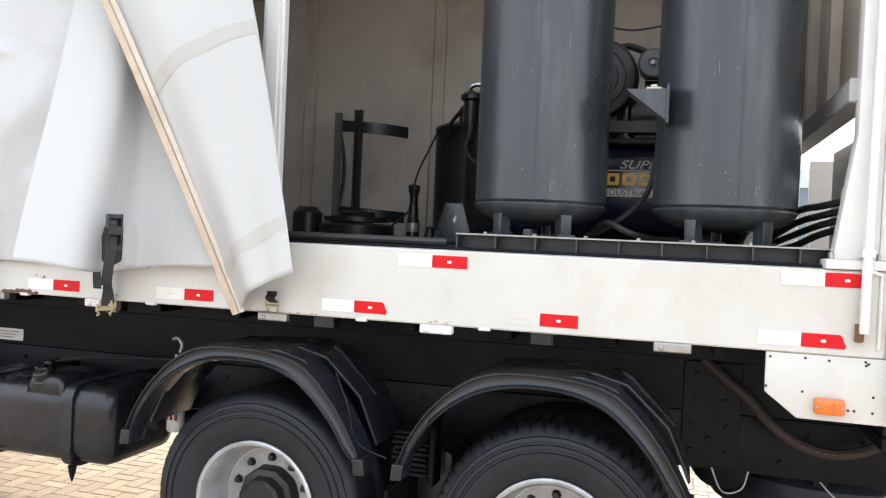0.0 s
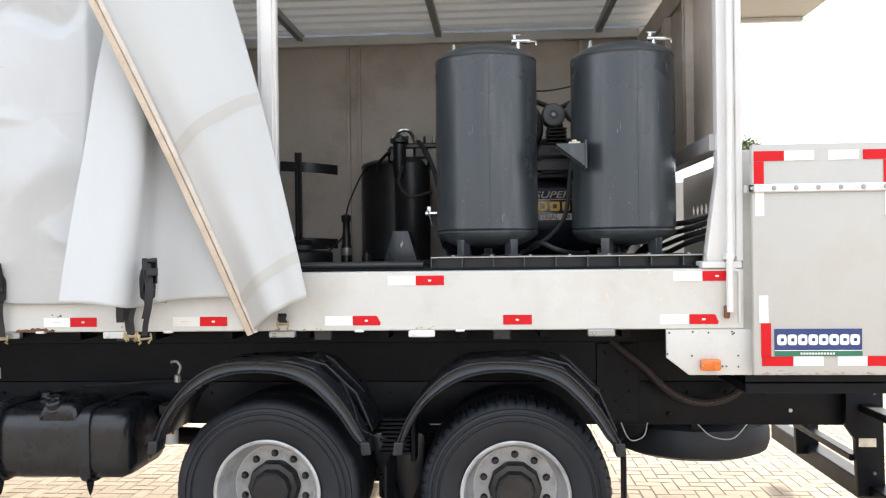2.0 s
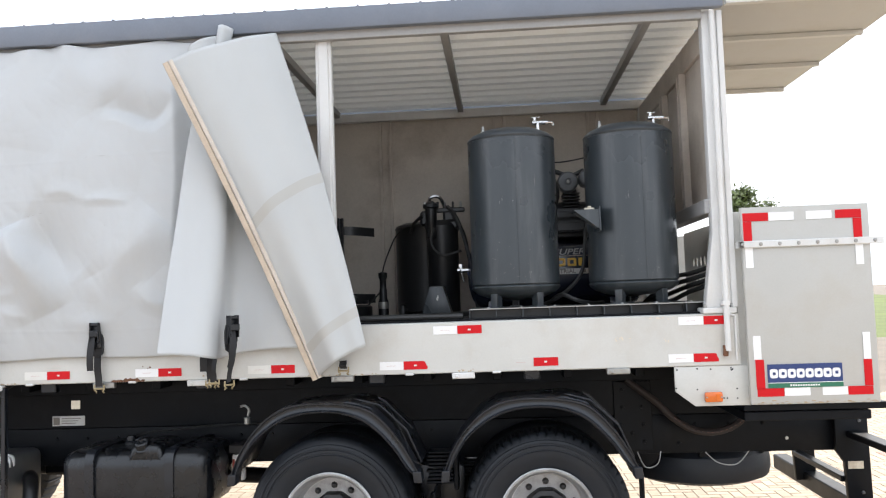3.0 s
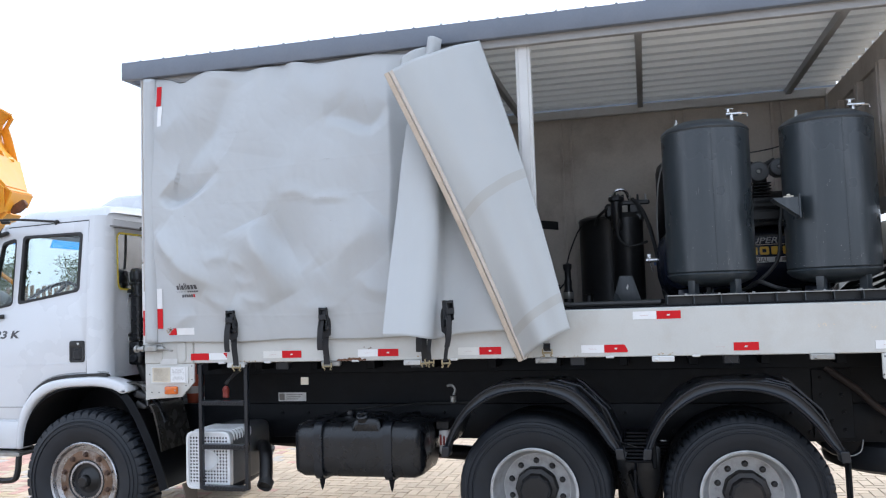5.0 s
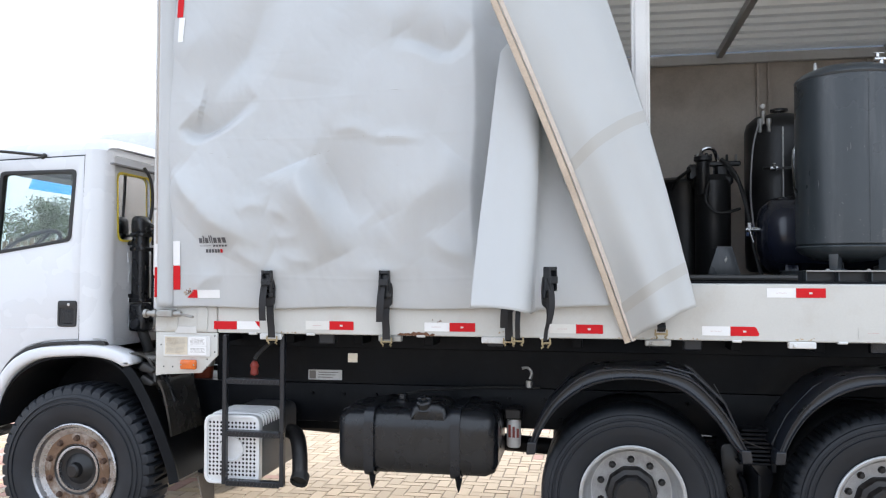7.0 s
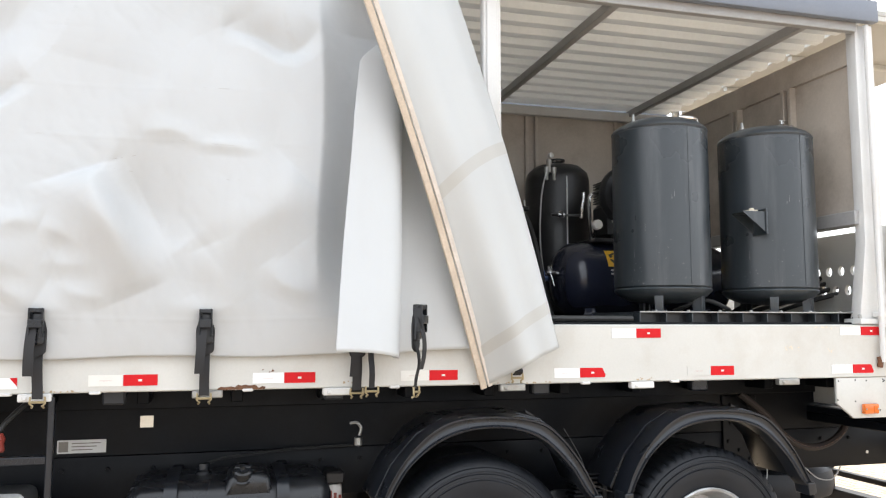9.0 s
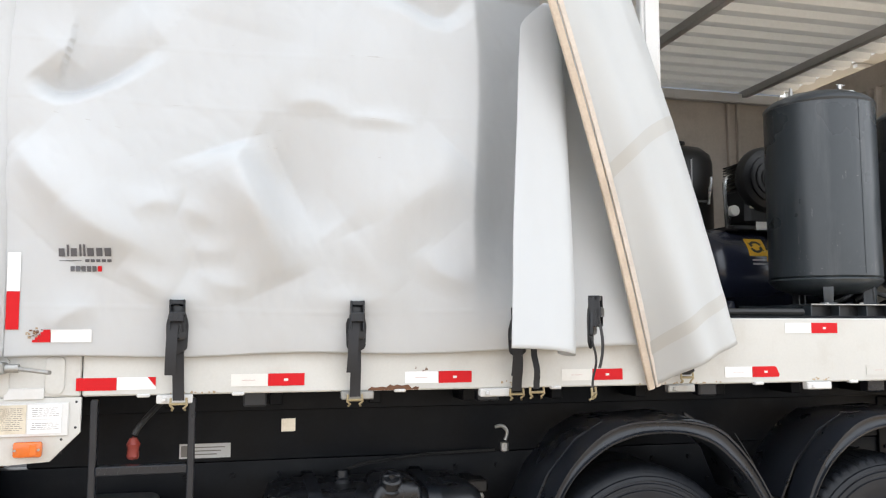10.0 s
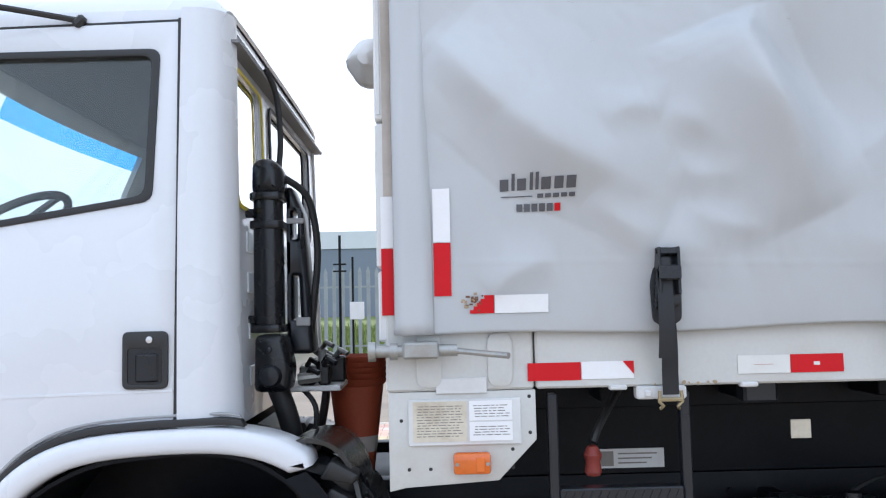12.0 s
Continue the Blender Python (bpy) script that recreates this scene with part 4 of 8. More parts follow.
def along(pts, u):
    k = u * (len(pts) - 1)
    i = min(int(k), len(pts) - 2)
    t = k - i
    p = [Vector(pts[min(max(i + o, 0), len(pts) - 1)]) for o in (-1, 0, 1, 2)]
    return 0.5 * (2 * p[1] + (p[2] - p[0]) * t + (2 * p[0] - 5 * p[1] + 4 * p[2] - p[3]) * t * t + (3 * p[1] - p[0] - 3 * p[2] + p[3]) * t ** 3)


def pale_at(u, v):
    """v from the lower hem up; u from the front fold to the rear fold."""
    a, b = along(LOW, u), along(HIGH, u)
    p = a.lerp(b, v)
    p.x -= 0.010 * math.sin(math.pi * v) * (1 - u)
    p.x += 0.030 * math.sin(math.pi * v) * math.exp(-((u - 0.42) / 0.16) ** 2)
    p.x += 0.10 * max(0.0, (v - 0.92) / 0.08) ** 1.3 * (1 - u) ** 2
    z = lerp(1.632 - 0.03 * math.sin(math.pi * u) + 0.01 * math.sin(u * 9), 3.16, v)
    return Vector((p.x + 0.012 * noise.noise(Vector((u * 3, z * 1.5, 2.0))), p.y + 0.018 * noise.noise(Vector((p.x * 4, z * 1.4, 5))), z))


def back_at(u, v):
    """From the front fold back to the body side, behind the pale layer."""
    z = lerp(1.60, 3.20, v)
    a, b = pale_at(0.0, v), Vector((-0.32, curtain_y(-0.365, z) - 0.004, z))
    p = a.lerp(b, u)
    p.x += 0.06 * math.sin(math.pi * u)
    return p


def batten_at(v):
    """Along the batten from its lower end up; it bows a little to the rear."""
    p = Vector((0.134, -0.026, 1.425)).lerp(Vector((-0.604, -0.480, 3.335)), v)
    return p + Vector((0.024, -0.008, 0.0)) * math.sin(math.pi * v)


def flap_at(u, v):
    """u from the batten to the rear fold, v from the bottom up."""
    e = batten_at(v) + Vector((0.010, 0.010, 0.010))
    c = Vector((0.486, -0.185, 1.635)).lerp(Vector((-0.06, -0.045, 3.63)), v)
    c.x += 0.03 * math.sin(math.pi * v)
    p = e.lerp(c, u)
    bulge = math.sin(math.pi * u)
    p.y += (-0.07 * (1 - v) - 0.03) * bulge + 0.018 * math.sin(u * 11 + v * 2.5) * bulge * (1 - 0.4 * v) + 0.012 * noise.noise(Vector((p.x * 3, p.z * 1.4, 9)))
    p.z += 0.02 * bulge * v + 0.02 * bulge * (1 - v)
    return p


flap = part("curtain_flap", bm_sheet(bmesh.new(), flap_at, 60, 90, 0.0015), M_TARP_FLAP, truck, "loose pale tarpaulin flap folded back over a wooden batten", smooth=180)
part("curtain_fold", bm_sheet(bmesh.new(), pale_at, 80, 90, 0.0015), M_TARP_IN, truck, smooth=180)
bm = bm_sheet(bmesh.new(), lambda u, v: flap_at(u, 0.470 + 0.032 * v + 0.035 * u + 0.008 * math.sin(3 * u)) + Vector((0, -0.0022, 0)), 40, 3)
part("seam_tape", bm, M_SEAM, flap, smooth=180)
bm = bm_sheet(bmesh.new(), lambda u, v: flap_at(u, 0.070 + 0.030 * v + 0.02 * u) + Vector((0, -0.003, 0)), 40, 3)
part("seam_tape", bm, M_SEAM, flap, smooth=180)
bm = bmesh.new()
part("curtain_fold", bm_sheet(bmesh.new(), back_at, 20, 60, 0.0015), M_TARP, truck, smooth=180)
line = [batten_at(i / 16) for i in range(17)]
part("batten", bm_sweep(bm, line, 0.016, 0.034), M_WOOD, flap, "weathered wooden edge batten")
part("edge_strip", bm_sweep(bmesh.new(), [p + Vector((0.033, -0.005, 0.012)) for p in line], 0.010, 0.024), M_WOODGREY, flap)
# crumpled end above the flap
bm = bm_sheet(bmesh.new(), lambda u, v: Vector((-0.46 + 0.05 * v + 0.10 * u, -0.12 - 0.05 * math.sin(math.pi * u), 3.40 + 0.27 * v - 0.03 * u)), 16, 10, 0.0015)
bm_sheet(bm, lambda u, v: Vector((-0.62 + 0.22 * u, -0.09 - 0.06 * math.sin(3 * u), 3.42 + 0.13 * v + 0.06 * u)), 12, 8, 0.0015)
part("curtain_roll", bm, M_TARP_IN, flap, smooth=180)


# straps with buckles
def strap(x, y, ztop=1.825, zlow=1.40, lean=0.0, buckle=True, hook=True, name="tie_down_strap", yl=-0.03, wide=0.045):
    bm = bmesh.new()

    def web(u, v):
        z = lerp(ztop - 0.04, zlow + 0.02, v)
        sag = 0.03 * math.sin(math.pi * min(max((v - 0.35) / 0.5, 0), 1))
        return Vector((x + lean * v + (u - 0.5) * wide, lerp(y, yl, v) - sag * 0.5 + 0.006 * math.sin(v * 7 + x), z))

    bm_sheet(bm, web, 2, 18, 0.003)
    s = part(name, bm, M_WEB, truck, "black webbing strap with a cam buckle and wire hook")
    if buckle:
        b = bmesh.new()
        bm_plate(b, rounded([(x - 0.038, ztop - 0.17), (x + 0.036, ztop - 0.16), (x + 0.028, ztop - 0.02), (x - 0.026, ztop - 0.02)], 0.012), [], y - 0.022, y - 0.004, 0.003)
        bm_box(b, x - 0.03, x - 0.022, y - 0.05, y, ztop - 0.13, ztop, 0.003)
        bm_box(b, x + 0.022, x + 0.03, y - 0.05, y, ztop - 0.13, ztop, 0.003)
        bm_bar(b, (x - 0.03, y - 0.035, ztop - 0.012), (x + 0.03, y - 0.035, ztop - 0.012), 0.02, 0.02, 0.004)
        bm_bar(b, (x - 0.03, y - 0.045, ztop - 0.07), (x + 0.03, y - 0.045, ztop - 0.07), 0.022, 0.04, 0.004)
        part("buckle", b, M_PLASTIC, s)
        part("strap_pad", plate(rounded([(x - 0.040, ztop - 0.20), (x - 0.005, ztop - 0.225), (x + 0.040, ztop - 0.20), (x + 0.043, ztop - 0.10), (x + 0.030, ztop - 0.05), (x - 0.032, ztop - 0.05), (x - 0.044, ztop - 0.10)], 0.012), [], y - 0.006, y + 0.002, 0.002), M_WEB, s)
        bm_tail = bm_sheet(bmesh.new(), lambda u, v: Vector((x - 0.012 - 0.012 * v + (u - 0.5) * 0.042 + 0.05 * v * v * lean * 10, y - 0.03 - 0.03 * math.sin(2.5 * v), lerp(ztop - 0.06, ztop - 0.30, v))), 2, 14, 0.003)
        part("strap_tail", bm_tail, M_WEB, s)
    if hook:
        hx = x + lean
        b = tube([(hx - 0.03, yl - 0.002, zlow + 0.03), (hx - 0.032, yl - 0.004, zlow), (hx - 0.02, yl, zlow - 0.012), (hx - 0.026, yl + 0.01, zlow - 0.02)], 0.005, 6)
        bm_tube(b, [(hx + 0.03, yl - 0.002, zlow + 0.03), (hx + 0.032, yl - 0.004, zlow), (hx + 0.02, yl, zlow - 0.012), (hx + 0.026, yl + 0.01, zlow - 0.02)], 0.005, 6)
        bm_tube(b, [(hx - 0.032, yl - 0.004, zlow + 0.006), (hx + 0.032, yl - 0.004, zlow + 0.006)], 0.006, 6)
        part("wire_hook", b, M_HOOK, s)
    return s


strap(-1.972, -0.062, lean=0.01)
strap(-1.250, -0.052, lean=0.0)
turned = strap(-0.295, -0.315, ztop=1.845, zlow=1.435, lean=-0.025, yl=-0.33, wide=0.03)
turn = Matrix.Translation((-0.295, -0.320, 0)) @ Matrix.Rotation(radians(52), 4, "Z") @ Matrix.Translation((0.295, 0.320, 0))
turned.matrix_basis = turn @ turned.matrix_basis
strap(-0.528, -0.045, ztop=1.80, zlow=1.41)
strap(-0.47, -0.10, ztop=1.70, zlow=1.425, buckle=False, yl=-0.13, wide=0.028)
strap(0.315, -0.05, ztop=1.58, zlow=1.47, buckle=False)


# ---------------------------------------------------------------- wheels
def wheel(x, yo, z, R, w, off_road, worn, side=1, dual=True, lug=0.012):
    """A truck wheel whose outer face lies at yo; side 1 looks to -y, -1 to +y."""
    s = side
    Y = lambda q: yo + s * q  # noqa: E731
    rr = 0.286
    rim_m = M_RIMRUST if worn else M_RIM
    deep = 0.045 if off_road else 0.185
    # rim: flange, well and dished disc
    prof = [(rr + 0.016, Y(0.020)), (rr + 0.018, Y(0.004)), (rr + 0.010, Y(-0.002)), (rr - 0.004, Y(0.004)), (rr - 0.016, Y(0.03)),
            (rr - 0.030, Y(deep * 0.75)), (rr - 0.060, Y(deep)), (0.175, Y(deep + 0.006)), (0.160, Y(deep - 0.004)), (0.135, Y(deep - 0.004)), (0.130, Y(deep + 0.05)), (rr, Y(deep + 0.06)), (rr + 0.016, Y(w - 0.02))]
    if not off_road:
        prof = [(rr + 0.016, Y(0.020)), (rr + 0.018, Y(0.004)), (rr + 0.010, Y(-0.002)), (rr - 0.002, Y(0.003)), (rr - 0.010, Y(0.02)), (rr - 0.024, Y(0.05)),
                (rr - 0.032, Y(0.12)), (rr - 0.050, Y(deep - 0.005)), (0.20, Y(deep)), (0.105, Y(deep)), (0.105, Y(deep + 0.05)), (rr, Y(deep + 0.06)), (rr + 0.016, Y(w - 0.02))]
    rim = part("wheel", lathe(prof, (x, 0, z), "y", 56), rim_m, truck, "worn steel wheel with rusty nuts" if worn else "silver steel wheel with a black hub")
    # tyre
    tp = [(rr + 0.010, Y(0.022)), (rr + 0.035, Y(0.006)), (rr + 0.075, Y(-0.008)), (R - 0.145, Y(-0.014)), (R - 0.112, Y(-0.016)), (R - 0.108, Y(-0.008)), (R - 0.100, Y(-0.007)), (R - 0.096, Y(-0.015)), (R - 0.080, Y(-0.014)), (R - 0.076, Y(-0.006)),
          (R - 0.068, Y(-0.005)), (R - 0.064, Y(-0.012)), (R - 0.048, Y(-0.006)), (R - 0.044, Y(0.002)), (R - 0.020, Y(0.012)), (R - 0.006, Y(0.030)), (R, Y(0.05)), (R + 0.003, Y(w / 2)), (R, Y(w - 0.05)), (R - 0.006, Y(w - 0.03)),
          (R - 0.045, Y(w + 0.002)), (R - 0.12, Y(w + 0.012)), (rr + 0.05, Y(w)), (rr + 0.012, Y(w - 0.03))]
    if off_road:
        bm = tyre_mesh([(r + (0.012 if r > R - 0.03 else 0), q) for r, q in tp], 46, 0.68, 0.024, R - 0.03, (x, 0, z))
    else:
        bm = tyre_mesh(tp, 56, 0.8, lug, R - 0.022, (x, 0, z), 5)
    part("tyre", bm, M_RUBBER, rim, "dusty black rubber tyre")
    if not off_road:
        part("wheel_disc", lathe([(0.236, Y(deep + 0.004)), (0.230, Y(deep - 0.005)), (0.150, Y(deep - 0.006)), (0.148, Y(deep + 0.004))], (x, 0, z), "y", 48), M_RIMSHADE, rim, "grey bolt face toned darker for the shade inside the rim")
    if worn:
        part("wheel_disc", lathe([(0.238, Y(deep + 0.004)), (0.232, Y(deep - 0.006)), (0.168, Y(deep - 0.010)), (0.162, Y(deep - 0.004)), (0.160, Y(deep + 0.03))], (x, 0, z), "y", 48), M_RUSTDISC, rim, "rust-brown bolt ring")
    # nuts and hand holes
    for k in range(10):
        a = 2 * math.pi * (k + 0.5) / 10
        rn = 0.203 if off_road else 0.186
        nw = 0.023 if off_road else 0.023
        nb = lathe([(0.0, Y(deep - 0.034)), (nw * 0.6, Y(deep - 0.032)), (nw * 0.72, Y(deep - 0.018)), (nw * 0.95, Y(deep - 0.010)), (nw, Y(deep + 0.004))], (x + rn * math.cos(a), 0, z + rn * math.sin(a)), "y", 8)
        part("wheel_nut", nb, M_NUTRUST if worn else M_HUB, rim)
        if not off_road:
            continue
        hb = lathe([(0.0, Y(deep + 0.002)), (0.014, Y(deep + 0.001)), (0.019, Y(deep - 0.004)), (0.023, Y(deep + 0.001))], (x + 0.250 * math.cos(a + 0.314), 0, z + 0.250 * math.sin(a + 0.314)), "y", 12)
        part("hand_hole", hb, M_TRIM, rim)
    if off_road:
        hp = [(0.0, Y(-0.015)), (0.034, Y(-0.015)), (0.043, Y(-0.006)), (0.050, Y(0.030)), (0.070, Y(0.040)), (0.100, Y(0.066)), (0.138, Y(0.064)), (0.152, Y(0.040)), (0.160, Y(0.034)), (0.163, Y(0.052))]
    else:
        hp = [(0.0, Y(0.050)), (0.092, Y(0.050)), (0.106, Y(0.064)), (0.114, Y(0.115)), (0.142, Y(0.122)), (0.150, Y(0.140)), (0.153, Y(0.20))]
    part("hub", lathe(hp, (x, 0, z), "y", 10 if not off_road else 28), M_HUB, rim, "", 25)
    if dual:
        part("tyre", lathe([(r, q + s * 0.31) for r, q in tp], (x, 0, z), "y", 48), M_RUBBER, rim, "dusty black rubber tyre")
    return rim


WR, WZ, XF, XM, XB = 0.525, 0.518, -3.357, 0.165, 1.545
TW = 2.44
wheel(XF, 0.075, 0.530, 0.535, 0.29, True, True, 1, False)
wheel(XM, 0.13, WZ, WR, 0.275, False, False, lug=0.003)
wheel(XB, 0.13, WZ, WR, 0.275, False, False)
wheel(XF, TW - 0.075, 0.530, 0.535, 0.29, True, True, -1, False)
wheel(XM, TW - 0.13, WZ, WR, 0.275, False, False, -1)
wheel(XB, TW - 0.13, WZ, WR, 0.275, False, False, -1)


# rear fenders: plastic crescents with a flat top, beaded rims and stub ends
ARCH_OUT = [(-0.590, 0.845), (-0.538, 0.972), (-0.455, 1.097), (-0.340, 1.207), (-0.223, 1.266), (-0.075, 1.284), (0.130, 1.276), (0.280, 1.242), (0.378, 1.167), (0.471, 1.055), (0.538, 0.945), (0.588, 0.845)]
ARCH_IN = [(-0.556, 0.840), (-0.504, 0.950), (-0.428, 1.054), (-0.312, 1.145), (-0.190, 1.198), (-0.050, 1.220), (0.105, 1.212), (0.242, 1.166), (0.343, 1.089), (0.436, 0.987), (0.503, 0.885), (0.548, 0.838)]


def fender(x):
    lip = [(0.0, 0.05), (0.0, -0.044), (0.06, -0.056), (0.17, -0.058), (0.24, -0.050), (0.30, -0.044), (0.62, -0.040), (0.78, -0.044), (0.84, -0.056), (0.95, -0.056), (1.0, -0.044), (1.0, 0.10), (0.90, 0.10), (0.88, -0.028), (0.12, -0.036), (0.10, 0.05)]
    outer = [(p.x, p.z) for p in bezier([(q, 0, z) for q, z in ARCH_OUT], 5)]
    inner = [(p.x, p.z) for p in bezier([(q, 0, z) for q, z in ARCH_IN], 5)]
    bm = bmesh.new()
    rings = [[bm.verts.new((x + lerp(qi, qo, s), y, lerp(zi, zo, s))) for s, y in lip] for (qi, zi), (qo, zo) in zip(inner, outer)]
    for ra, rb in zip(rings, rings[1:]):
        for j in range(len(lip)):
            bm.faces.new((ra[j], ra[(j + 1) % len(lip)], rb[(j + 1) % len(lip)], rb[j]))
    bm.faces.new(rings[0])
    bm.faces.new(rings[-1][::-1])
    bmesh.ops.recalc_face_normals(bm, faces=bm.faces)
    f = part("fender", bm, M_FENDER, truck, "black beaded plastic wheel arch", smooth=50)
    # the shell steps inwards: a flat-topped crown, then the broad inner shell
    crown = [(-0.49, 1.035), (-0.355, 1.188), (-0.222, 1.264), (0.165, 1.282), (0.29, 1.246), (0.42, 1.118)]
    part("fender_crown", plate([(x + px, pz) for px, pz in crown] + [(x + px * 0.98, pz - 0.022) for px, pz in crown[::-1]], [], -0.012, 0.13, 0.004), M_FENDER, f)
    top = [(-0.588, 0.86), (-0.505, 1.030), (-0.365, 1.188), (-0.230, 1.262), (0.195, 1.280), (0.33, 1.244), (0.50, 1.085), (0.590, 0.88)]
    part("fender_top", plate([(x + px, pz) for px, pz in top] + [(x + px * 0.985, pz - 0.014) for px, pz in top[::-1]], [], 0.134, 0.46, 0.004), M_FENDER, f)
    part("fender_rib", plate([(x + 0.30, 1.275), (x + 0.345, 1.250), (x + 0.52, 1.070), (x + 0.515, 1.062), (x + 0.34, 1.238), (x + 0.30, 1.262)], [], 0.28, 0.30), M_FENDER, f)
    for sg, z in ((-1, 0.786), (1, 0.786)):
        lo, hi = sorted((x + sg * 0.548, x + sg * 0.600))
        dx = sg * 0.008
        part("fender_end", plate(rounded([(lo + dx, z), (hi + dx, z + 0.004), (hi, 0.858), (lo, 0.858)], 0.008), [], -0.062, 0.06, 0.006), M_FENDER, f)
    return f


fender(0.178)
fender(1.506)
part("mud_flap", box(2.100, 2.116, -0.04, 0.07, 0.22, 0.80, 0.004), M_BLACK, truck)
part("mud_flap", box(0.835, 0.85, 0.06, 0.52, 0.28, 0.70, 0.004), M_BLACK, truck)
part("mud_flap", plate(rounded([(0.70, 0.78), (1.02, 0.78), (1.00, 0.52), (0.93, 0.36), (0.86, 0.31), (0.79, 0.38), (0.72, 0.55)], 0.05), [], 0.50, 0.515, 0.003), M_FENDER, truck)
part("bogie_bracket", bm_box(box(0.70, 1.02, 0.74, 0.86, 0.30, 0.78, 0.02), 0.62, 1.10, 0.78, 1.66, 0.40, 0.66, 0.03), M_BLACK, truck)
part("air_reservoir", lathe([(0.0, 0.80), (0.09, 0.81), (0.135, 0.84), (0.145, 0.88), (0.145, 1.50), (0.09, 1.56), (0.0, 1.57)], (2.25, 0, 0.80), "y", 28), M_BLACK, truck, "black air reservoir under the chassis")
part("loose_cable", tube(bezier([(0.60, 0.03, 1.20), (0.68, 0.0, 1.05), (0.73, -0.02, 0.92), (0.86, 0.0, 0.86)], 8), 0.0025, 5), M_HOSE, truck)

# ---------------------------------------------------------------- chassis
for y in (0.76, 1.60):
    bm = plate([(y, 0.775), (y + 0.08, 0.775), (y + 0.08, 0.788), (y + 0.014, 0.788), (y + 0.014, 1.027), (y + 0.08, 1.027), (y + 0.08, 1.04), (y, 1.04)], [], -4.2, 3.72, 0.003, lambda q, x, z: Vector((x, q, z)))
    rail_c = part("chassis_rail", bm, M_BLACK, truck, "black steel chassis rail with bolt heads")
    if y < 1:
        for i in range(46):
            xx = -2.1 + i * 0.115
            if (i * 7) % 5 < 3:
                part("bolt", lathe([(0.0, y - 0.014), (0.012, y - 0.013), (0.014, y)], (xx, 0, 0.84 + 0.13 * (i % 2)), "y", 6), M_BLACK, rail_c)
    part("subframe_rail", box(-2.7, 3.50, y - 0.004, y + 0.07, 1.043, 1.30, 0.004), M_BLACK, truck)
for x in [-2.5 + 0.47 * i for i in range(12)]:
    bm = box(x - 0.03, x + 0.03, 0.44, FARY, 1.345, 1.435, 0.004)
    part("cross_member", bm, M_BLACK, truck)
part("bolster", box(-2.70, 2.72, 0.64, 0.70, 1.30, 1.44, 0.004), M_BLACK, truck)
for x in (XM, XB):
    bm = tube([(x, 0.45, WZ), (x, TW - 0.45, WZ)], 0.085, 14)
    bm_lathe(bm, [(0.0, -0.22), (0.20, -0.15), (0.24, 0.0), (0.20, 0.15), (0.0, 0.22)], (x, 1.22, WZ), "y", 20)
    part("axle", bm, M_BLACK, truck)
    part("brake_drum", lathe([(0.0, 0.42), (0.21, 0.42), (0.22, 0.45), (0.22, 0.60), (0.0, 0.60)], (x, 0, WZ), "y", 24), M_HUB, truck)
part("front_axle", tube([(XF, 0.4, 0.50), (XF, TW - 0.4, 0.50)], 0.07, 12), M_BLACK, truck)
ls = thing_part("leaf_spring", truck)
for i in range(7):
    part("leaf", box(XM + 0.25 + 0.06 * i, XB - 0.25 - 0.06 * i, 0.742, 0.82, 0.74 - 0.022 * i, 0.758 - 0.022 * i, 0.004), M_BLACK, ls)
# stack of spring leaves seen end on between the wheels
sb = thing_part("spring_stack", truck)
for i in range(9):
    part("leaf", box(0.775 + 0.008 * (i % 3), 0.955 - 0.006 * (i % 2), 0.30, 0.42, 0.70 + 0.024 * i, 0.716 + 0.024 * i, 0.004), M_BLACK, sb)
part("spring_clamp", box(0.955, 0.985, 0.30, 0.42, 0.66, 0.94, 0.006), M_BLACK, sb)
part("lower_link", bm_bar(bmesh.new(), (0.80, 0.40, 0.62), (0.90, 0.40, 0.30), 0.10, 0.03, 0.008), M_BLACK, truck)
part("drive_shaft", tube([(-2.9, 1.2, 0.72), (0.0, 1.2, 0.55)], 0.06, 12), M_BLACK, truck)
part("gearbox", bm_box(box(-3.3, -2.5, 0.95, 1.5, 0.55, 1.02, 0.06, 2), -4.2, -3.3, 0.85, 1.6, 0.55, 1.25, 0.06, 2), M_BLACK, truck)
part("battery_box", box(-2.22, -1.70, 0.98, 1.55, 0.66, 0.88, 0.02), M_BLACK, truck)
gp = part("gusset_plate", box(2.06, 2.32, 0.742, 0.757, 0.80, 1.28, 0.004), M_BLACK, truck)
for x, z in ((2.10, 0.86), (2.10, 0.98), (2.26, 0.86), (2.26, 0.98), (2.18, 0.92), (2.12, 1.10), (2.25, 1.10), (2.12, 1.22), (2.25, 1.22)):
    part("bolt", lathe([(0.0, 0.730), (0.011, 0.731), (0.014, 0.742)], (x, 0, z), "y", 6), M_BLACK, gp)
# pale disc in place of the daylight seen through a rail hole
part("rail_hole", lathe([(0.0, 0.758), (0.010, 0.757), (0.012, 0.760)], (3.229, 0, 0.863), "y", 10), M_PALEW, truck)
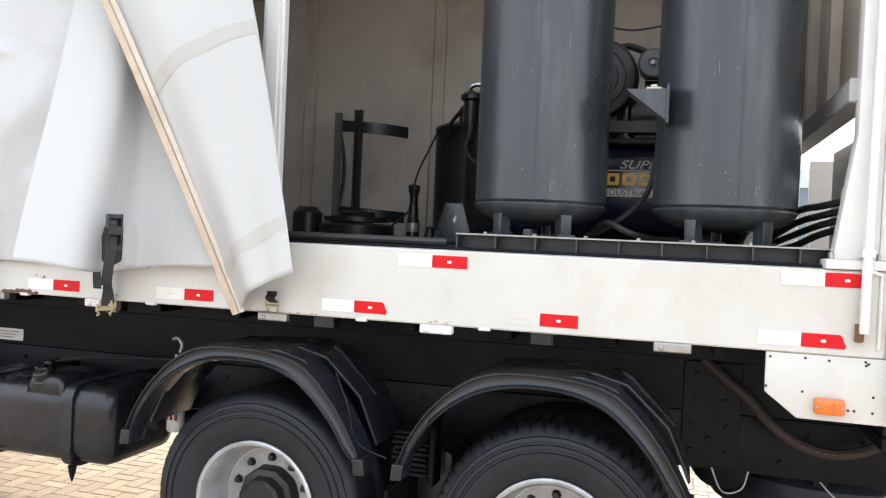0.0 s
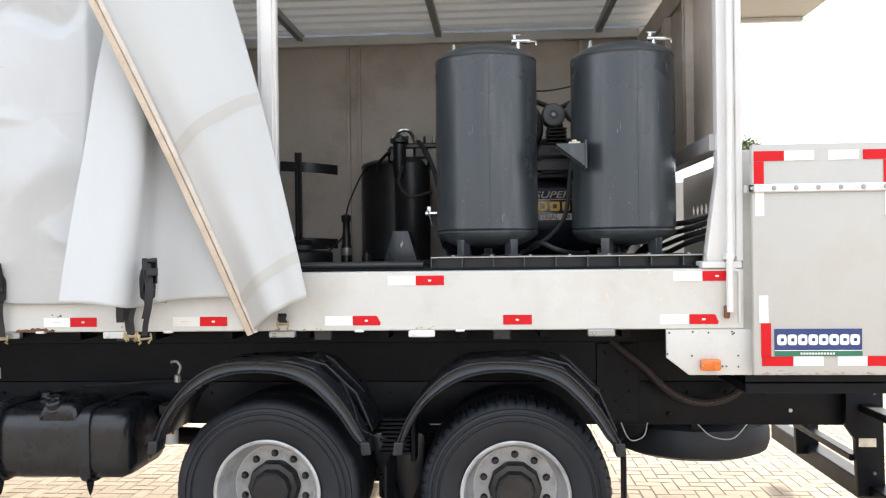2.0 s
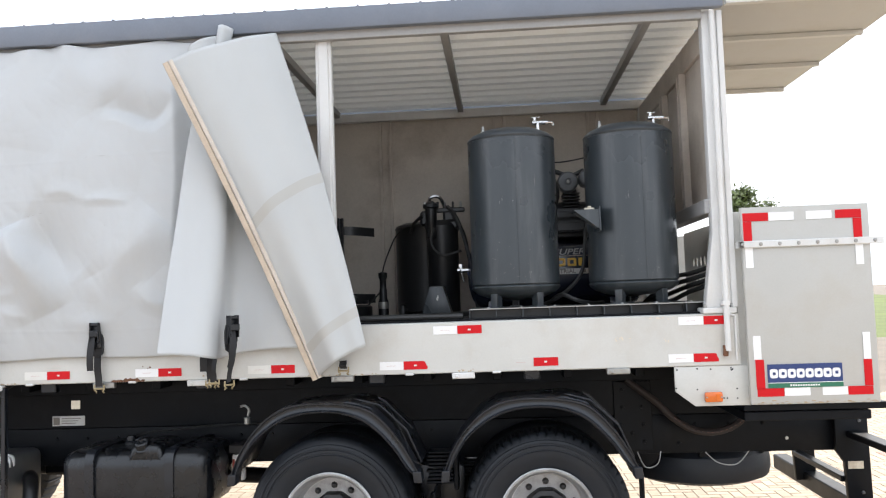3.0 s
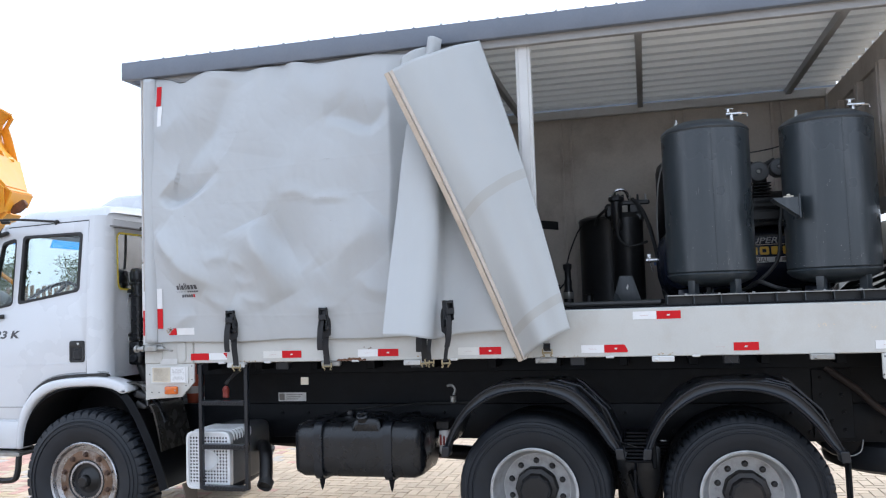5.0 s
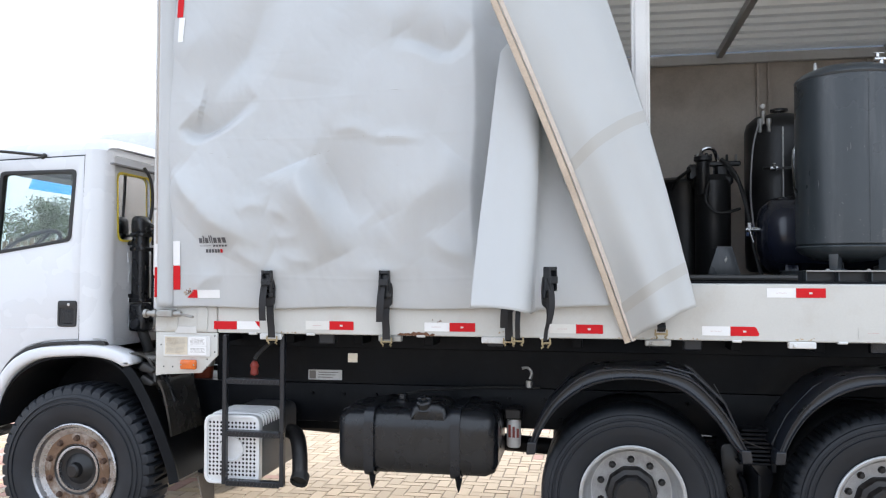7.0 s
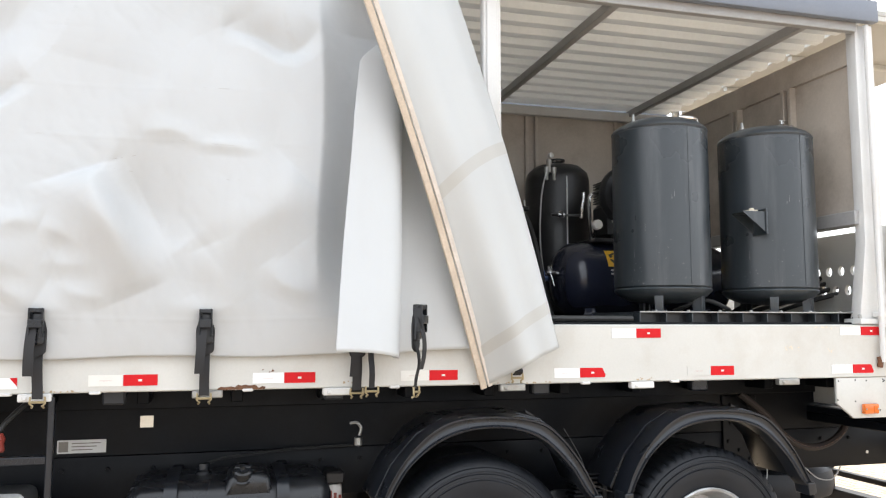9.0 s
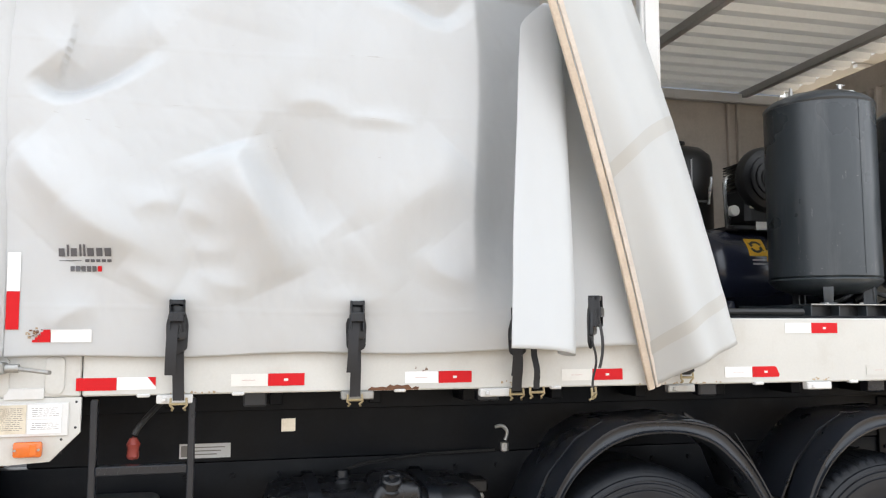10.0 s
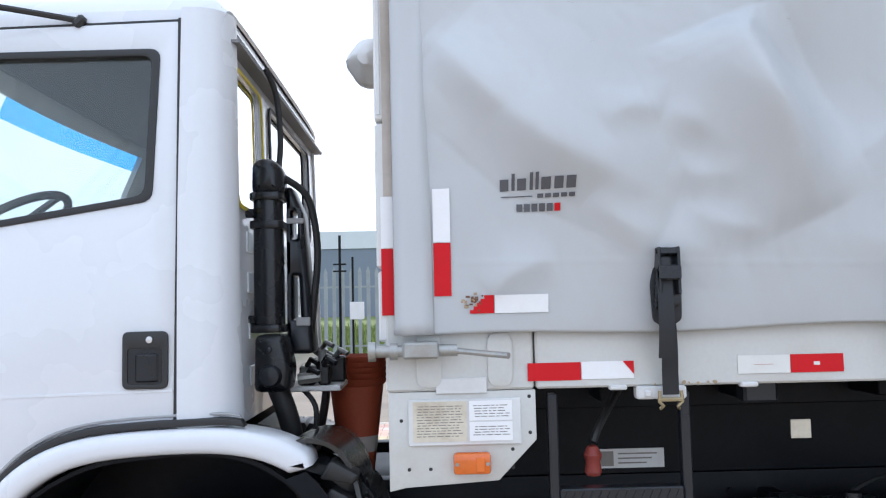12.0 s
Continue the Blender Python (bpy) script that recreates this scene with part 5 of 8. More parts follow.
# spare wheel lying under the tail
sp = lathe([(0.0, 0.80), (0.27, 0.80), (0.30, 0.84), (0.46, 0.84), (0.51, 0.80), (0.525, 0.74), (0.525, 0.68), (0.51, 0.63), (0.44, 0.60), (0.30, 0.61), (0.0, 0.66)], (2.74, 1.33, -0.085), "z", 48)
part("spare_wheel", sp, M_RUBBER, truck, "spare wheel slung flat under the tail")
part("spare_carrier", bm_box(box(2.15, 3.2, 1.0, 1.06, 0.725, 0.75, 0.004), 2.65, 2.72, 0.84, 1.59, 0.725, 0.85, 0.004), M_BLACK, truck)
for pts in (((2.20, 0.70, 0.80), (2.25, 0.68, 0.70), (2.33, 0.68, 0.72), (2.36, 0.70, 0.80)), ((2.66, 0.70, 0.79), (2.74, 0.68, 0.72), (2.86, 0.68, 0.71), (2.95, 0.70, 0.79))):
    part("loose_cable", tube(bezier(pts, 8), 0.004, 6), M_BEAM, truck)
bm = bmesh.new()
bm_tube(bm, bezier([(2.14, 0.66, 1.30), (2.24, 0.64, 1.22), (2.336, 0.64, 1.143), (2.44, 0.64, 1.036), (2.563, 0.64, 0.957), (2.695, 0.64, 0.934), (2.83, 0.64, 0.966), (2.932, 0.64, 1.045), (2.97, 0.66, 1.11)], 6), 0.024, 10)
hose = part("printed_hose", bm, M_HOSEBR, truck, "brown rubber hose slung under the tail with a line of print")
bm = bmesh.new()
for i in range(16):
    t = i / 15
    xx = lerp(2.44, 2.90, t)
    zz = 0.936 + 1.75 * (xx - 2.69) ** 2
    bm_bar(bm, (xx, 0.615, zz), (xx + 0.018, 0.615, zz + 3.5 * (xx - 2.69) * 0.018), 0.009, 0.002)
part("print_bar", bm, M_HOSEPRINT, hose)
# tail under-run guard
ug = part("underrun_guard", box(3.66, 3.78, -0.02, 2.42, 0.30, 0.425, 0.008), M_BLACK, truck, "black steel under-run bumper on two brackets")
for y in (0.70, 1.69):
    br = part("guard_bracket", plate([(3.53, 1.03), (3.745, 1.03), (3.755, 0.36), (3.60, 0.36), (3.585, 0.70), (3.53, 0.78)], [], y, y + 0.05, 0.005), M_BLACK, ug)
    for z in (0.98, 0.90, 0.50):
        part("bolt", lathe([(0.0, y - 0.012), (0.010, y - 0.011), (0.013, y)], (3.69, 0, z), "y", 6), M_DKSTEEL, br)
part("id_plate", box(3.60, 3.70, 0.692, 0.698, 0.66, 0.71), M_PLATE, ug)
part("guard_bar", box(3.60, 3.70, -0.02, 0.698, 0.87, 0.915, 0.006), M_BLACK, ug)
part("guard_brace", box(3.57, 3.64, 0.752, 1.688, 0.56, 0.60, 0.006), M_BLACK, ug)
part("tail_sill", box(2.74, 3.48, 0.02, 2.36, 1.10, 1.155, 0.006), M_BLACK, truck)

# ---------------------------------------------------------------- fuel tank, filter, muffler, ladder
tank = part("fuel_tank", bm_plate(bmesh.new(), rounded([(0.115, 0.585), (0.68, 0.585), (0.68, 0.985), (0.115, 0.985)], 0.12, 8), [], -1.605, -0.618, 0.075, lambda q, y, zz: Vector((y, q, zz))), M_PLASTIC, truck, "black plastic fuel tank held by two steel bands", smooth=50)
for x in (-1.395, -0.865):
    loop_o = rounded([(0.100, 0.572), (0.69, 0.572), (0.69, 0.993), (0.100, 0.993)], 0.095, 6)
    loop_i = rounded([(0.116, 0.586), (0.68, 0.586), (0.68, 0.979), (0.116, 0.979)], 0.09, 6)
    part("tank_band", plate(loop_o, [loop_i], x - 0.03, x + 0.03, 0, lambda q, y, zz: Vector((y, q, zz))), M_FENDER, tank)
    part("band_bolt", bm_lathe(bmesh.new(), [(0.022, 0.585), (0.016, 0.55), (0.010, 0.525), (0.0, 0.50)], (x + 0.02, 0.13, 0), "z", 10), M_BLACK, tank)
cap = lathe([(0.0, 0.072), (0.014, 0.074), (0.018, 0.062), (0.042, 0.058), (0.049, 0.050), (0.051, 0.012), (0.060, 0.008), (0.062, -0.05)], (0, 0, 0), "z", 18)
bm_box(cap, -0.038, 0.038, -0.008, 0.008, 0.055, 0.070, 0.004)
bmesh.ops.transform(cap, matrix=Matrix.Translation((-1.06, 0.17, 1.0)) @ Matrix.Rotation(radians(32), 4, "X"), verts=cap.verts)
part("filler_cap", cap, M_PLASTIC, tank, "ribbed black filler cap")
part("sender", lathe([(0.0, 1.045), (0.03, 1.04), (0.032, 1.01), (0.045, 1.0), (0.045, 0.97)], (-1.25, 0.40, 0), "z", 12), M_PLASTIC, tank)
part("fuel_line", tube(bezier([(-1.25, 0.42, 1.03), (-1.15, 0.50, 1.045), (-1.0, 0.60, 1.045), (-0.75, 0.70, 1.05), (-0.4, 0.72, 1.055)], 8), 0.008, 8), M_HOSE, tank)
for x in (-1.42, -0.86):
    part("tank_bracket", box(x, x + 0.06, 0.66, 0.80, 0.60, 0.98, 0.006), M_BLACK, truck)
part("filler_mound", plate(rounded([(-1.17, 0.90), (-0.90, 0.90), (-0.93, 1.015), (-1.00, 1.025), (-1.12, 1.02)], 0.035, 4), [], 0.125, 0.50, 0.03), M_PLASTIC, tank, smooth=50)

filt = part("fuel_filter", lathe([(0.0, 0.775), (0.040, 0.778), (0.046, 0.79), (0.046, 0.94), (0.040, 0.955), (0.0, 0.96)], (-0.556, 0.56, -0.082), "z", 20), M_FILTER, truck, "white spin-on fuel filter with faded print")
part("filter_head", bm_box(box(-0.610, -0.502, 0.50, 0.62, 0.880, 0.945, 0.01), -0.585, -0.525, 0.60, 0.76, 0.890, 0.935, 0.005), M_HUB, filt)
bm = bmesh.new()
for i in range(3):
    bm_box(bm, -0.586 + 0.026 * i, -0.571 + 0.026 * i, 0.5115, 0.518, 0.763, 0.843 - 0.012 * i)
part("print_bar", bm, M_REDCAP, filt)
bm = tube(bezier([(-0.49, 0.42, 1.215), (-0.455, 0.41, 1.22), (-0.43, 0.41, 1.19), (-0.44, 0.41, 1.15)], 6), 0.009, 8)
bm_lathe(bm, [(0.0, 1.14), (0.022, 1.14), (0.022, 1.10), (0.0, 1.09)], (-0.445, 0.41, 0), "z", 10)
part("drain_valve", bm, M_ZINC, truck)
part("rail_tag", box(-1.545, -1.485, 0.165, 0.170, 1.258, 1.313), M_PLATE, truck)
ip = part("id_label", box(-2.012, -1.768, 0.750, 0.756, 1.064, 1.134), M_STEELW, truck, "small aluminium maker's label with print")
bm = bmesh.new()
for i in range(3):
    bm_box(bm, -1.94, -1.795 - 0.02 * i, 0.7475, 0.7495, 1.114 - 0.017 * i, 1.119 - 0.017 * i)
bm_box(bm, -2.004, -1.957, 0.7475, 0.7495, 1.072, 1.126)
part("print_bar", bm, M_INK, ip)
bm = tube(bezier([(-2.02, 0.30, 1.42), (-2.08, 0.22, 1.36), (-2.13, 0.16, 1.30), (-2.148, 0.145, 1.265)], 6), 0.013, 8)
part("air_hose", bm, M_HOSE, truck)
part("air_coupling", lathe([(0.0, 1.175), (0.020, 1.18), (0.026, 1.19), (0.022, 1.22), (0.028, 1.24), (0.016, 1.265), (0.0, 1.27)], (-2.150, 0.145, -0.012), "z", 14), M_REDCAP, truck, "red air line coupling")

muf = part("muffler", bm_plate(bmesh.new(), rounded([(-2.43, 0.545), (-2.085, 0.545), (-2.085, 0.955), (-2.43, 0.955)], 0.06, 5), [], 0.155, 0.78, 0.01), M_DKSTEEL, truck, "muffler box with a perforated aluminium guard", smooth=50)
for i in range(7):
    y = 0.185 + 0.042 * i
    part("muffler_rib", plate(rounded([(-2.435, 0.86), (-2.08, 0.86), (-2.08, 0.968), (-2.435, 0.968)], 0.05, 5), [], y, y + 0.026, 0.008), M_MUFF, muf, smooth=50)
hl = []
for i in range(13):
    for j in range(14):
        hx, hz = -2.405 + 0.0245 * i, 0.595 + 0.0245 * j
        if (hx + 2.258) ** 2 + (hz - 0.752) ** 2 > 0.077 ** 2 and not (i == 3 and j % 5 == 4):
            hl.append([(hx + 0.0088 * math.cos(a), hz + 0.0088 * math.sin(a)) for a in (math.pi / 3 * k + 0.2 for k in range(6))])
guard = part("muffler_guard", plate(rounded([(-2.425, 0.55), (-2.09, 0.55), (-2.09, 0.95), (-2.425, 0.95)], 0.05, 5), hl, 0.118, 0.122), M_MUFF, muf, "perforated aluminium guard with a round emblem", smooth=0)
part("guard_rim", plate(rounded([(-2.44, 0.537), (-2.075, 0.537), (-2.075, 0.963), (-2.44, 0.963)], 0.06, 5), [rounded([(-2.418, 0.557), (-2.097, 0.557), (-2.097, 0.943), (-2.418, 0.943)], 0.045, 5)], 0.108, 0.16, 0.004), M_MUFF, muf)
part("guard_back", box(-2.42, -2.095, 0.128, 0.154, 0.56, 0.94), M_BLACK, muf)
bm = lathe([(0.0, 0.110), (0.030, 0.111), (0.060, 0.115), (0.066, 0.112), (0.070, 0.103), (0.078, 0.105), (0.078, 0.117)], (-2.258, 0, 0.752), "y", 36)
part("emblem", bm, M_MUFF, muf)
part("tailpipe", tube(bezier([(-2.06, 0.60, 0.775), (-1.97, 0.46, 0.785), (-1.915, 0.37, 0.735), (-1.885, 0.31, 0.64), (-1.868, 0.262, 0.558)], 8), 0.050, 18), M_HUB, muf, "black curved tailpipe")
b = lathe([(0.0, 0.004), (0.047, 0.004), (0.050, 0.026), (0.056, 0.027), (0.058, 0.020), (0.057, -0.03)], (0, 0, 0), "z", 20)
bmesh.ops.transform(b, matrix=Matrix.Translation((-1.867, 0.259, 0.553)) @ Matrix.Rotation(radians(130), 4, "X"), verts=b.verts)
part("pipe_end", b, M_TRIM, muf)
muf.matrix_basis = Matrix.Translation((-0.003, -0.048, -0.036)) @ muf.matrix_basis
lad = thing_part("ladder", truck, "black steel access ladder with chequered rungs")
for x in (-2.335, -1.962):
    part("ladder_stile", box(x, x + 0.027, 0.03, 0.07, 0.515, 1.425, 0.004), M_FENDER, lad)
for z in (0.515, 0.815, 1.135):
    r = part("rung", box(-2.308, -1.962, 0.028, 0.082, z - 0.008, z + 0.027, 0.004), M_FENDER, lad)
    b = bmesh.new()
    for i in range(14):
        bm_bar(b, (-2.298 + 0.024 * i, 0.027, z), (-2.288 + 0.024 * i, 0.027, z + 0.020), 0.005, 0.003)
    part("rung_tread", b, M_FENDER, r)
lad.matrix_basis = Matrix.Translation((0.037, -0.030, 0)) @ lad.matrix_basis
part("mud_flap", bm_sheet(bmesh.new(), lambda u, v: Vector((-2.525 + 0.07 * (1 - v) + 0.02 * u, 0.13 + (0.17 - 0.10 * (1 - v)) * u, 0.22 + 0.30 * v)), 3, 6, 0.008), M_FLAPTAN, truck, "dusty front mud flap")

# ---------------------------------------------------------------- cab
YS, YF = 0.165, 2.275          # near and far side of the cab
W_MAIN = rounded([(-4.02, 2.50), (-3.455, 2.505), (-3.47, 2.03), (-4.045, 1.935)], 0.035)
W_QTR = rounded([(-4.225, 2.455), (-4.09, 2.485), (-4.105, 1.93), (-4.325, 1.89)], 0.035)
SIDE = [(-3.31, 2.645), (-4.10, 2.635), (-4.20, 2.60), (-4.50, 1.86), (-4.535, 1.40), (-4.50, 1.0), (-4.47, 0.80), (-4.02, 0.80), (-4.0, 0.98), (-3.93, 1.14), (-3.80, 1.255), (-3.62, 1.31), (-3.31, 1.31)]
DOOR = [(-3.395, 2.60), (-4.245, 2.575), (-4.49, 1.86), (-4.52, 1.40), (-4.49, 1.0), (-4.02, 1.0), (-3.955, 1.14), (-3.82, 1.29), (-3.66, 1.345), (-3.395, 1.345)]


def sat(x, z):
    """The rear corner and back wall lean forward towards the roof."""
    return x - (0.030 + 0.030 * max(0.0, (z - 1.31) / 1.3)) * min(max((x + 3.385) / 0.12, 0.0), 1.0)


def bow(x, y, z):
    """Sides lean in a little above the belt line."""
    k = max(0.0, z - 1.9)
    mid = (YS + YF) / 2
    return Vector((x, mid + (y - mid) * (1 - 0.055 * k), z - 0.008 * min(k / 0.12, 1.0)))


cab = part("cab_shell", bm_box(box(-4.44, -4.03, YS + 0.05, YF - 0.05, 1.02, 1.08), -4.0, -3.25, YS + 0.06, YF - 0.06, 1.318, 1.34), M_CABIN, truck, "white painted truck cab with dark seals")
for ya, yb in ((YS + 0.012, YS + 0.045), (YF - 0.045, YF - 0.012)):
    inner = [(-3.41, 2.585), (-4.225, 2.56), (-4.47, 1.86), (-4.50, 1.40), (-4.47, 1.02), (-4.03, 1.02), (-3.965, 1.16), (-3.83, 1.305), (-3.67, 1.36), (-3.41, 1.36)]
    part("cab_side", plate(SIDE, [inner], ya, yb, 0.004, bow), M_CAB, cab)
for near in (True, False):
    ya, yb = (YS, YS + 0.04) if near else (YF - 0.04, YF)
    dr = part("cab_door", plate(DOOR, [W_MAIN, W_QTR], ya, yb, 0.006, bow), M_CAB, cab, "white cab door with two windows" if near else "")
    for w in (W_MAIN, W_QTR):
        cx = sum(p[0] for p in w) / len(w)
        cz = sum(p[1] for p in w) / len(w)
        big = [(cx + (p[0] - cx) * 1.02, cz + (p[1] - cz) * 1.02) for p in w]
        small = [(cx + (p[0] - cx) * 0.93, cz + (p[1] - cz) * 0.93) for p in w]
        part("window_seal", plate(big, [small], ya - 0.006, yb + 0.004, 0.003, bow), M_TRIM, cab)
        g = part("side_window", plate(w, [], (ya + yb) / 2 - 0.002, (ya + yb) / 2 + 0.002, 0, bow), M_GLASS, cab, smooth=0)
        g.visible_shadow = False
    if near:
        part("door_gap", plate([(-3.397, 2.61), (-3.385, 2.61), (-3.385, 1.335), (-3.397, 1.335)], [], YS - 0.001, YS + 0.014, 0, bow), M_TRIM, cab)
        part("door_gap", plate([(-4.25, 2.583), (-3.395, 2.608), (-3.395, 2.600), (-4.25, 2.575)], [], YS + 0.006, YS + 0.014, 0, bow), M_TRIM, cab)
        part("door_gap", plate([(-4.257, 2.575), (-4.245, 2.575), (-4.49, 1.86), (-4.52, 1.40), (-4.49, 1.0), (-4.502, 1.0), (-4.532, 1.40), (-4.503, 1.86)], [], YS + 0.002, YS + 0.014, 0, bow), M_TRIM, cab)
        hd = part("door_handle", plate(rounded([(-3.548, 1.45), (-3.412, 1.45), (-3.412, 1.622), (-3.548, 1.622)], 0.02), [rounded([(-3.532, 1.464), (-3.428, 1.464), (-3.428, 1.572), (-3.532, 1.572)], 0.012)], YS - 0.008, YS + 0.004, 0.002), M_TRIM, cab, "black recessed door handle")
        part("handle_grip", bm_box(box(-3.535, -3.425, YS - 0.004, YS + 0.002, 1.46, 1.577), -3.51, -3.44, YS - 0.010, YS + 0.002, 1.47, 1.556, 0.006), M_PLASTIC, cab)
        part("door_lock", lathe([(0.0, YS - 0.011), (0.010, YS - 0.010), (0.011, YS - 0.006)], (-3.467, 0, 1.597), "y", 12), M_CHROME, cab)
        part("door_crease", plate([(-4.52, 1.428), (-3.40, 1.448), (-3.40, 1.440), (-4.52, 1.420)], [], YS - 0.0015, YS + 0.004), M_CAB, cab)
        lt = words("2423 K", 0.085, M_GREYTEXT, cab, (-4.40, YS - 0.001, 1.655), (90, 0, 0), "grey model number", 0.0015, 0.25, 0.002, 1.42)
# pillars round the rear corner, back wall, roof
def pillar_at(near):
    def at(u, v):
        """Round corner from the door gap to the back wall."""
        k = min(max((u - 0.42) / 0.5, 0), 1) * math.pi / 2
        x = lerp(-3.383, -3.30, min(u / 0.42, 1)) + 0.10 * math.sin(k)
        y = YS + 0.008 + 0.10 * (1 - math.cos(k)) + 0.004 * max(0.0, (u - 0.92) / 0.08)
        z = lerp(1.312, 2.640, v)
        p = bow(sat(x, z), y if near else YS + YF - y, z)
        return p
    return at


for near in (True, False):
    part("corner_pillar", bm_sheet(bmesh.new(), pillar_at(near), 20, 4, 0.02), M_CAB, cab, smooth=60)
BW = [rounded([(0.38, 2.03), (0.80, 2.03), (0.80, 2.50), (0.38, 2.50)], 0.06), rounded([(0.95, 2.03), (1.95, 2.03), (1.95, 2.50), (0.95, 2.50)], 0.06)]
back = plate([(YS + 0.10, 1.31), (YF - 0.10, 1.31), (YF - 0.10, 2.66), (YS + 0.10, 2.66)], BW, -3.242, -3.212, 0.004, lambda q, y, z: Vector((sat(y, z), q, z)))
part("cab_back", back, M_CAB, cab)
for i, z in enumerate((1.42, 1.58, 1.74, 1.88)):
    part("back_rib", box(sat(-3.213, z + 0.07), sat(-3.207, z), 0.50, 1.95, z, z + 0.07, 0.002), M_CAB, cab)
for w in BW:
    cx = sum(p[0] for p in w) / len(w)
    cz = sum(p[1] for p in w) / len(w)
    g = part("back_window", plate(w, [], -3.229, -3.225, 0, lambda q, y, z: Vector((sat(y, z), q, z))), M_GLASS, cab, smooth=0)
    g.visible_shadow = False
    part("window_seal", plate([(cx + (p[0] - cx) * 1.03, cz + (p[1] - cz) * 1.03) for p in w], [[(cx + (p[0] - cx) * 0.975, cz + (p[1] - cz) * 0.975) for p in w]], -3.211, -3.204, 0.002, lambda q, y, z: Vector((sat(y, z), q, z))), M_YELLOWSEAL if w is BW[0] else M_TRIM, cab, "yellow masking round the rear window" if w is BW[0] else "")


def roof_at(u, v):
    x = lerp(-4.17, -3.258, u)
    v = 0.5 - 0.5 * math.cos(math.pi * v)
    y = lerp(YS + 0.005, YF - 0.005, v)
    k = 0.75 * (1 - abs(2 * v - 1) ** 30) + 0.25 * (1 - abs(2 * v - 1) ** 3)
    f = 1 - max(0.0, (0.25 - u) / 0.25) ** 3
    g = 1 - max(0.0, (u - 0.93) / 0.07) ** 2 * 0.6
    mid = (YS + YF) / 2
    return Vector((x, mid + (y - mid) * 0.93, 2.624 + 0.122 * k * f * g))


part("cab_roof", bm_sheet(bmesh.new(), roof_at, 30, 60, 0.012), M_CAB, cab, smooth=60)
part("roof_seal", box(-4.14, -3.40, YS + 0.058, YS + 0.09, 2.606, 2.619), M_BEAM, cab)
part("roof_seal", box(-3.264, -3.254, YS + 0.12, YF - 0.12, 2.606, 2.616), M_CAB, cab)
rl = part("roof_lining", bm_sheet(bmesh.new(), lambda u, v: Vector((lerp(-4.12, -3.22, u), lerp(YS + 0.10, YF - 0.10, v), 2.55)), 2, 2, 0.01), M_CABIN, cab)
bm = plate(rounded([(-4.40, 2.66), (-4.33, 2.87), (-4.08, 2.99), (-3.50, 2.995), (-3.46, 2.66)], 0.05, 4), [], 1.45, 1.95, 0.05)
part("roof_deflector", bm, M_CAB, cab, "low white air unit on the cab roof", smooth=60)

# front: windscreen, panel, bumper


def front_x(z):
    return -4.20 - (2.60 - z) * 0.42 if z > 1.86 else -4.515 - 0.02 * math.sin((1.86 - z) * 3)


def screen_at(z0, z1, u0=0.0, u1=1.0):
    def at(u, v):
        u = lerp(u0, u1, u)
        return Vector((front_x(lerp(z0, z1, v)) + 0.02 - 0.06 * math.sin(math.pi * u), lerp(YS + 0.06, YF - 0.20, u), lerp(z0, z1, v)))
    return at


g = part("windscreen", bm_sheet(bmesh.new(), screen_at(1.90, 2.45), 14, 6, 0.005), M_GLASS, cab, smooth=60)
g.visible_shadow = False
g = part("windscreen", bm_sheet(bmesh.new(), screen_at(2.45, 2.53, 0.10, 0.32), 6, 4, 0.005), M_GLASS, cab, smooth=60)
g.visible_shadow = False
for u0, u1 in ((0.0, 0.10), (0.32, 1.0)):
    g = part("sunband", bm_sheet(bmesh.new(), screen_at(2.45, 2.53, u0, u1), 8, 4, 0.005), M_TINT, cab, "blue tinted band of the windscreen", smooth=60)
    g.visible_shadow = False
part("front_panel", bm_sheet(bmesh.new(), screen_at(0.98, 1.90), 14, 12, 0.03), M_CAB, cab, smooth=60)
part("header_panel", bm_sheet(bmesh.new(), screen_at(2.53, 2.62), 14, 4, 0.03), M_CAB, cab, smooth=60)
for y0, y1 in ((YS + 0.01, YS + 0.07), (YF - 0.07, YF - 0.01)):
    bm = bm_bar(bmesh.new(), (-4.505, (y0 + y1) / 2, 1.86), (-4.195, (y0 + y1) / 2 + (0.02 if y0 < 1 else -0.02), 2.60), 0.06, 0.05, 0.015)
    part("windscreen_pillar", bm, M_CAB, cab)
part("windscreen_corner", bm_sheet(bmesh.new(), lambda u, v: Vector((front_x(lerp(1.0, 2.62, v)) + 0.02 + 0.10 * u * u, lerp(YF - 0.205, YF - 0.03, u), lerp(1.0, 2.62, v))), 6, 8, 0.03), M_CAB, cab, smooth=60)
part("dashboard", box(-4.48, -4.18, YS + 0.06, YF - 0.06, 1.55, 1.93, 0.05, 2), M_SEAT, cab)
sw = lathe([(0.235 + 0.016 * math.cos(a), 0.016 * math.sin(a)) for a in (2 * math.pi * k / 8 for k in range(8))], (0, 0, 0), "z", 32, closed=True)
bm_bar(sw, (-0.23, 0, 0), (0.23, 0, 0), 0.03, 0.015)
bm_tube(sw, [(0, 0, 0), (0, 0, -0.4)], 0.03, 8)
bmesh.ops.transform(sw, matrix=Matrix.Translation((-4.17, 0.68, 1.98)) @ Matrix.Rotation(radians(-35), 4, "Y"), verts=sw.verts)
part("steering_wheel", sw, M_SEAT, cab)
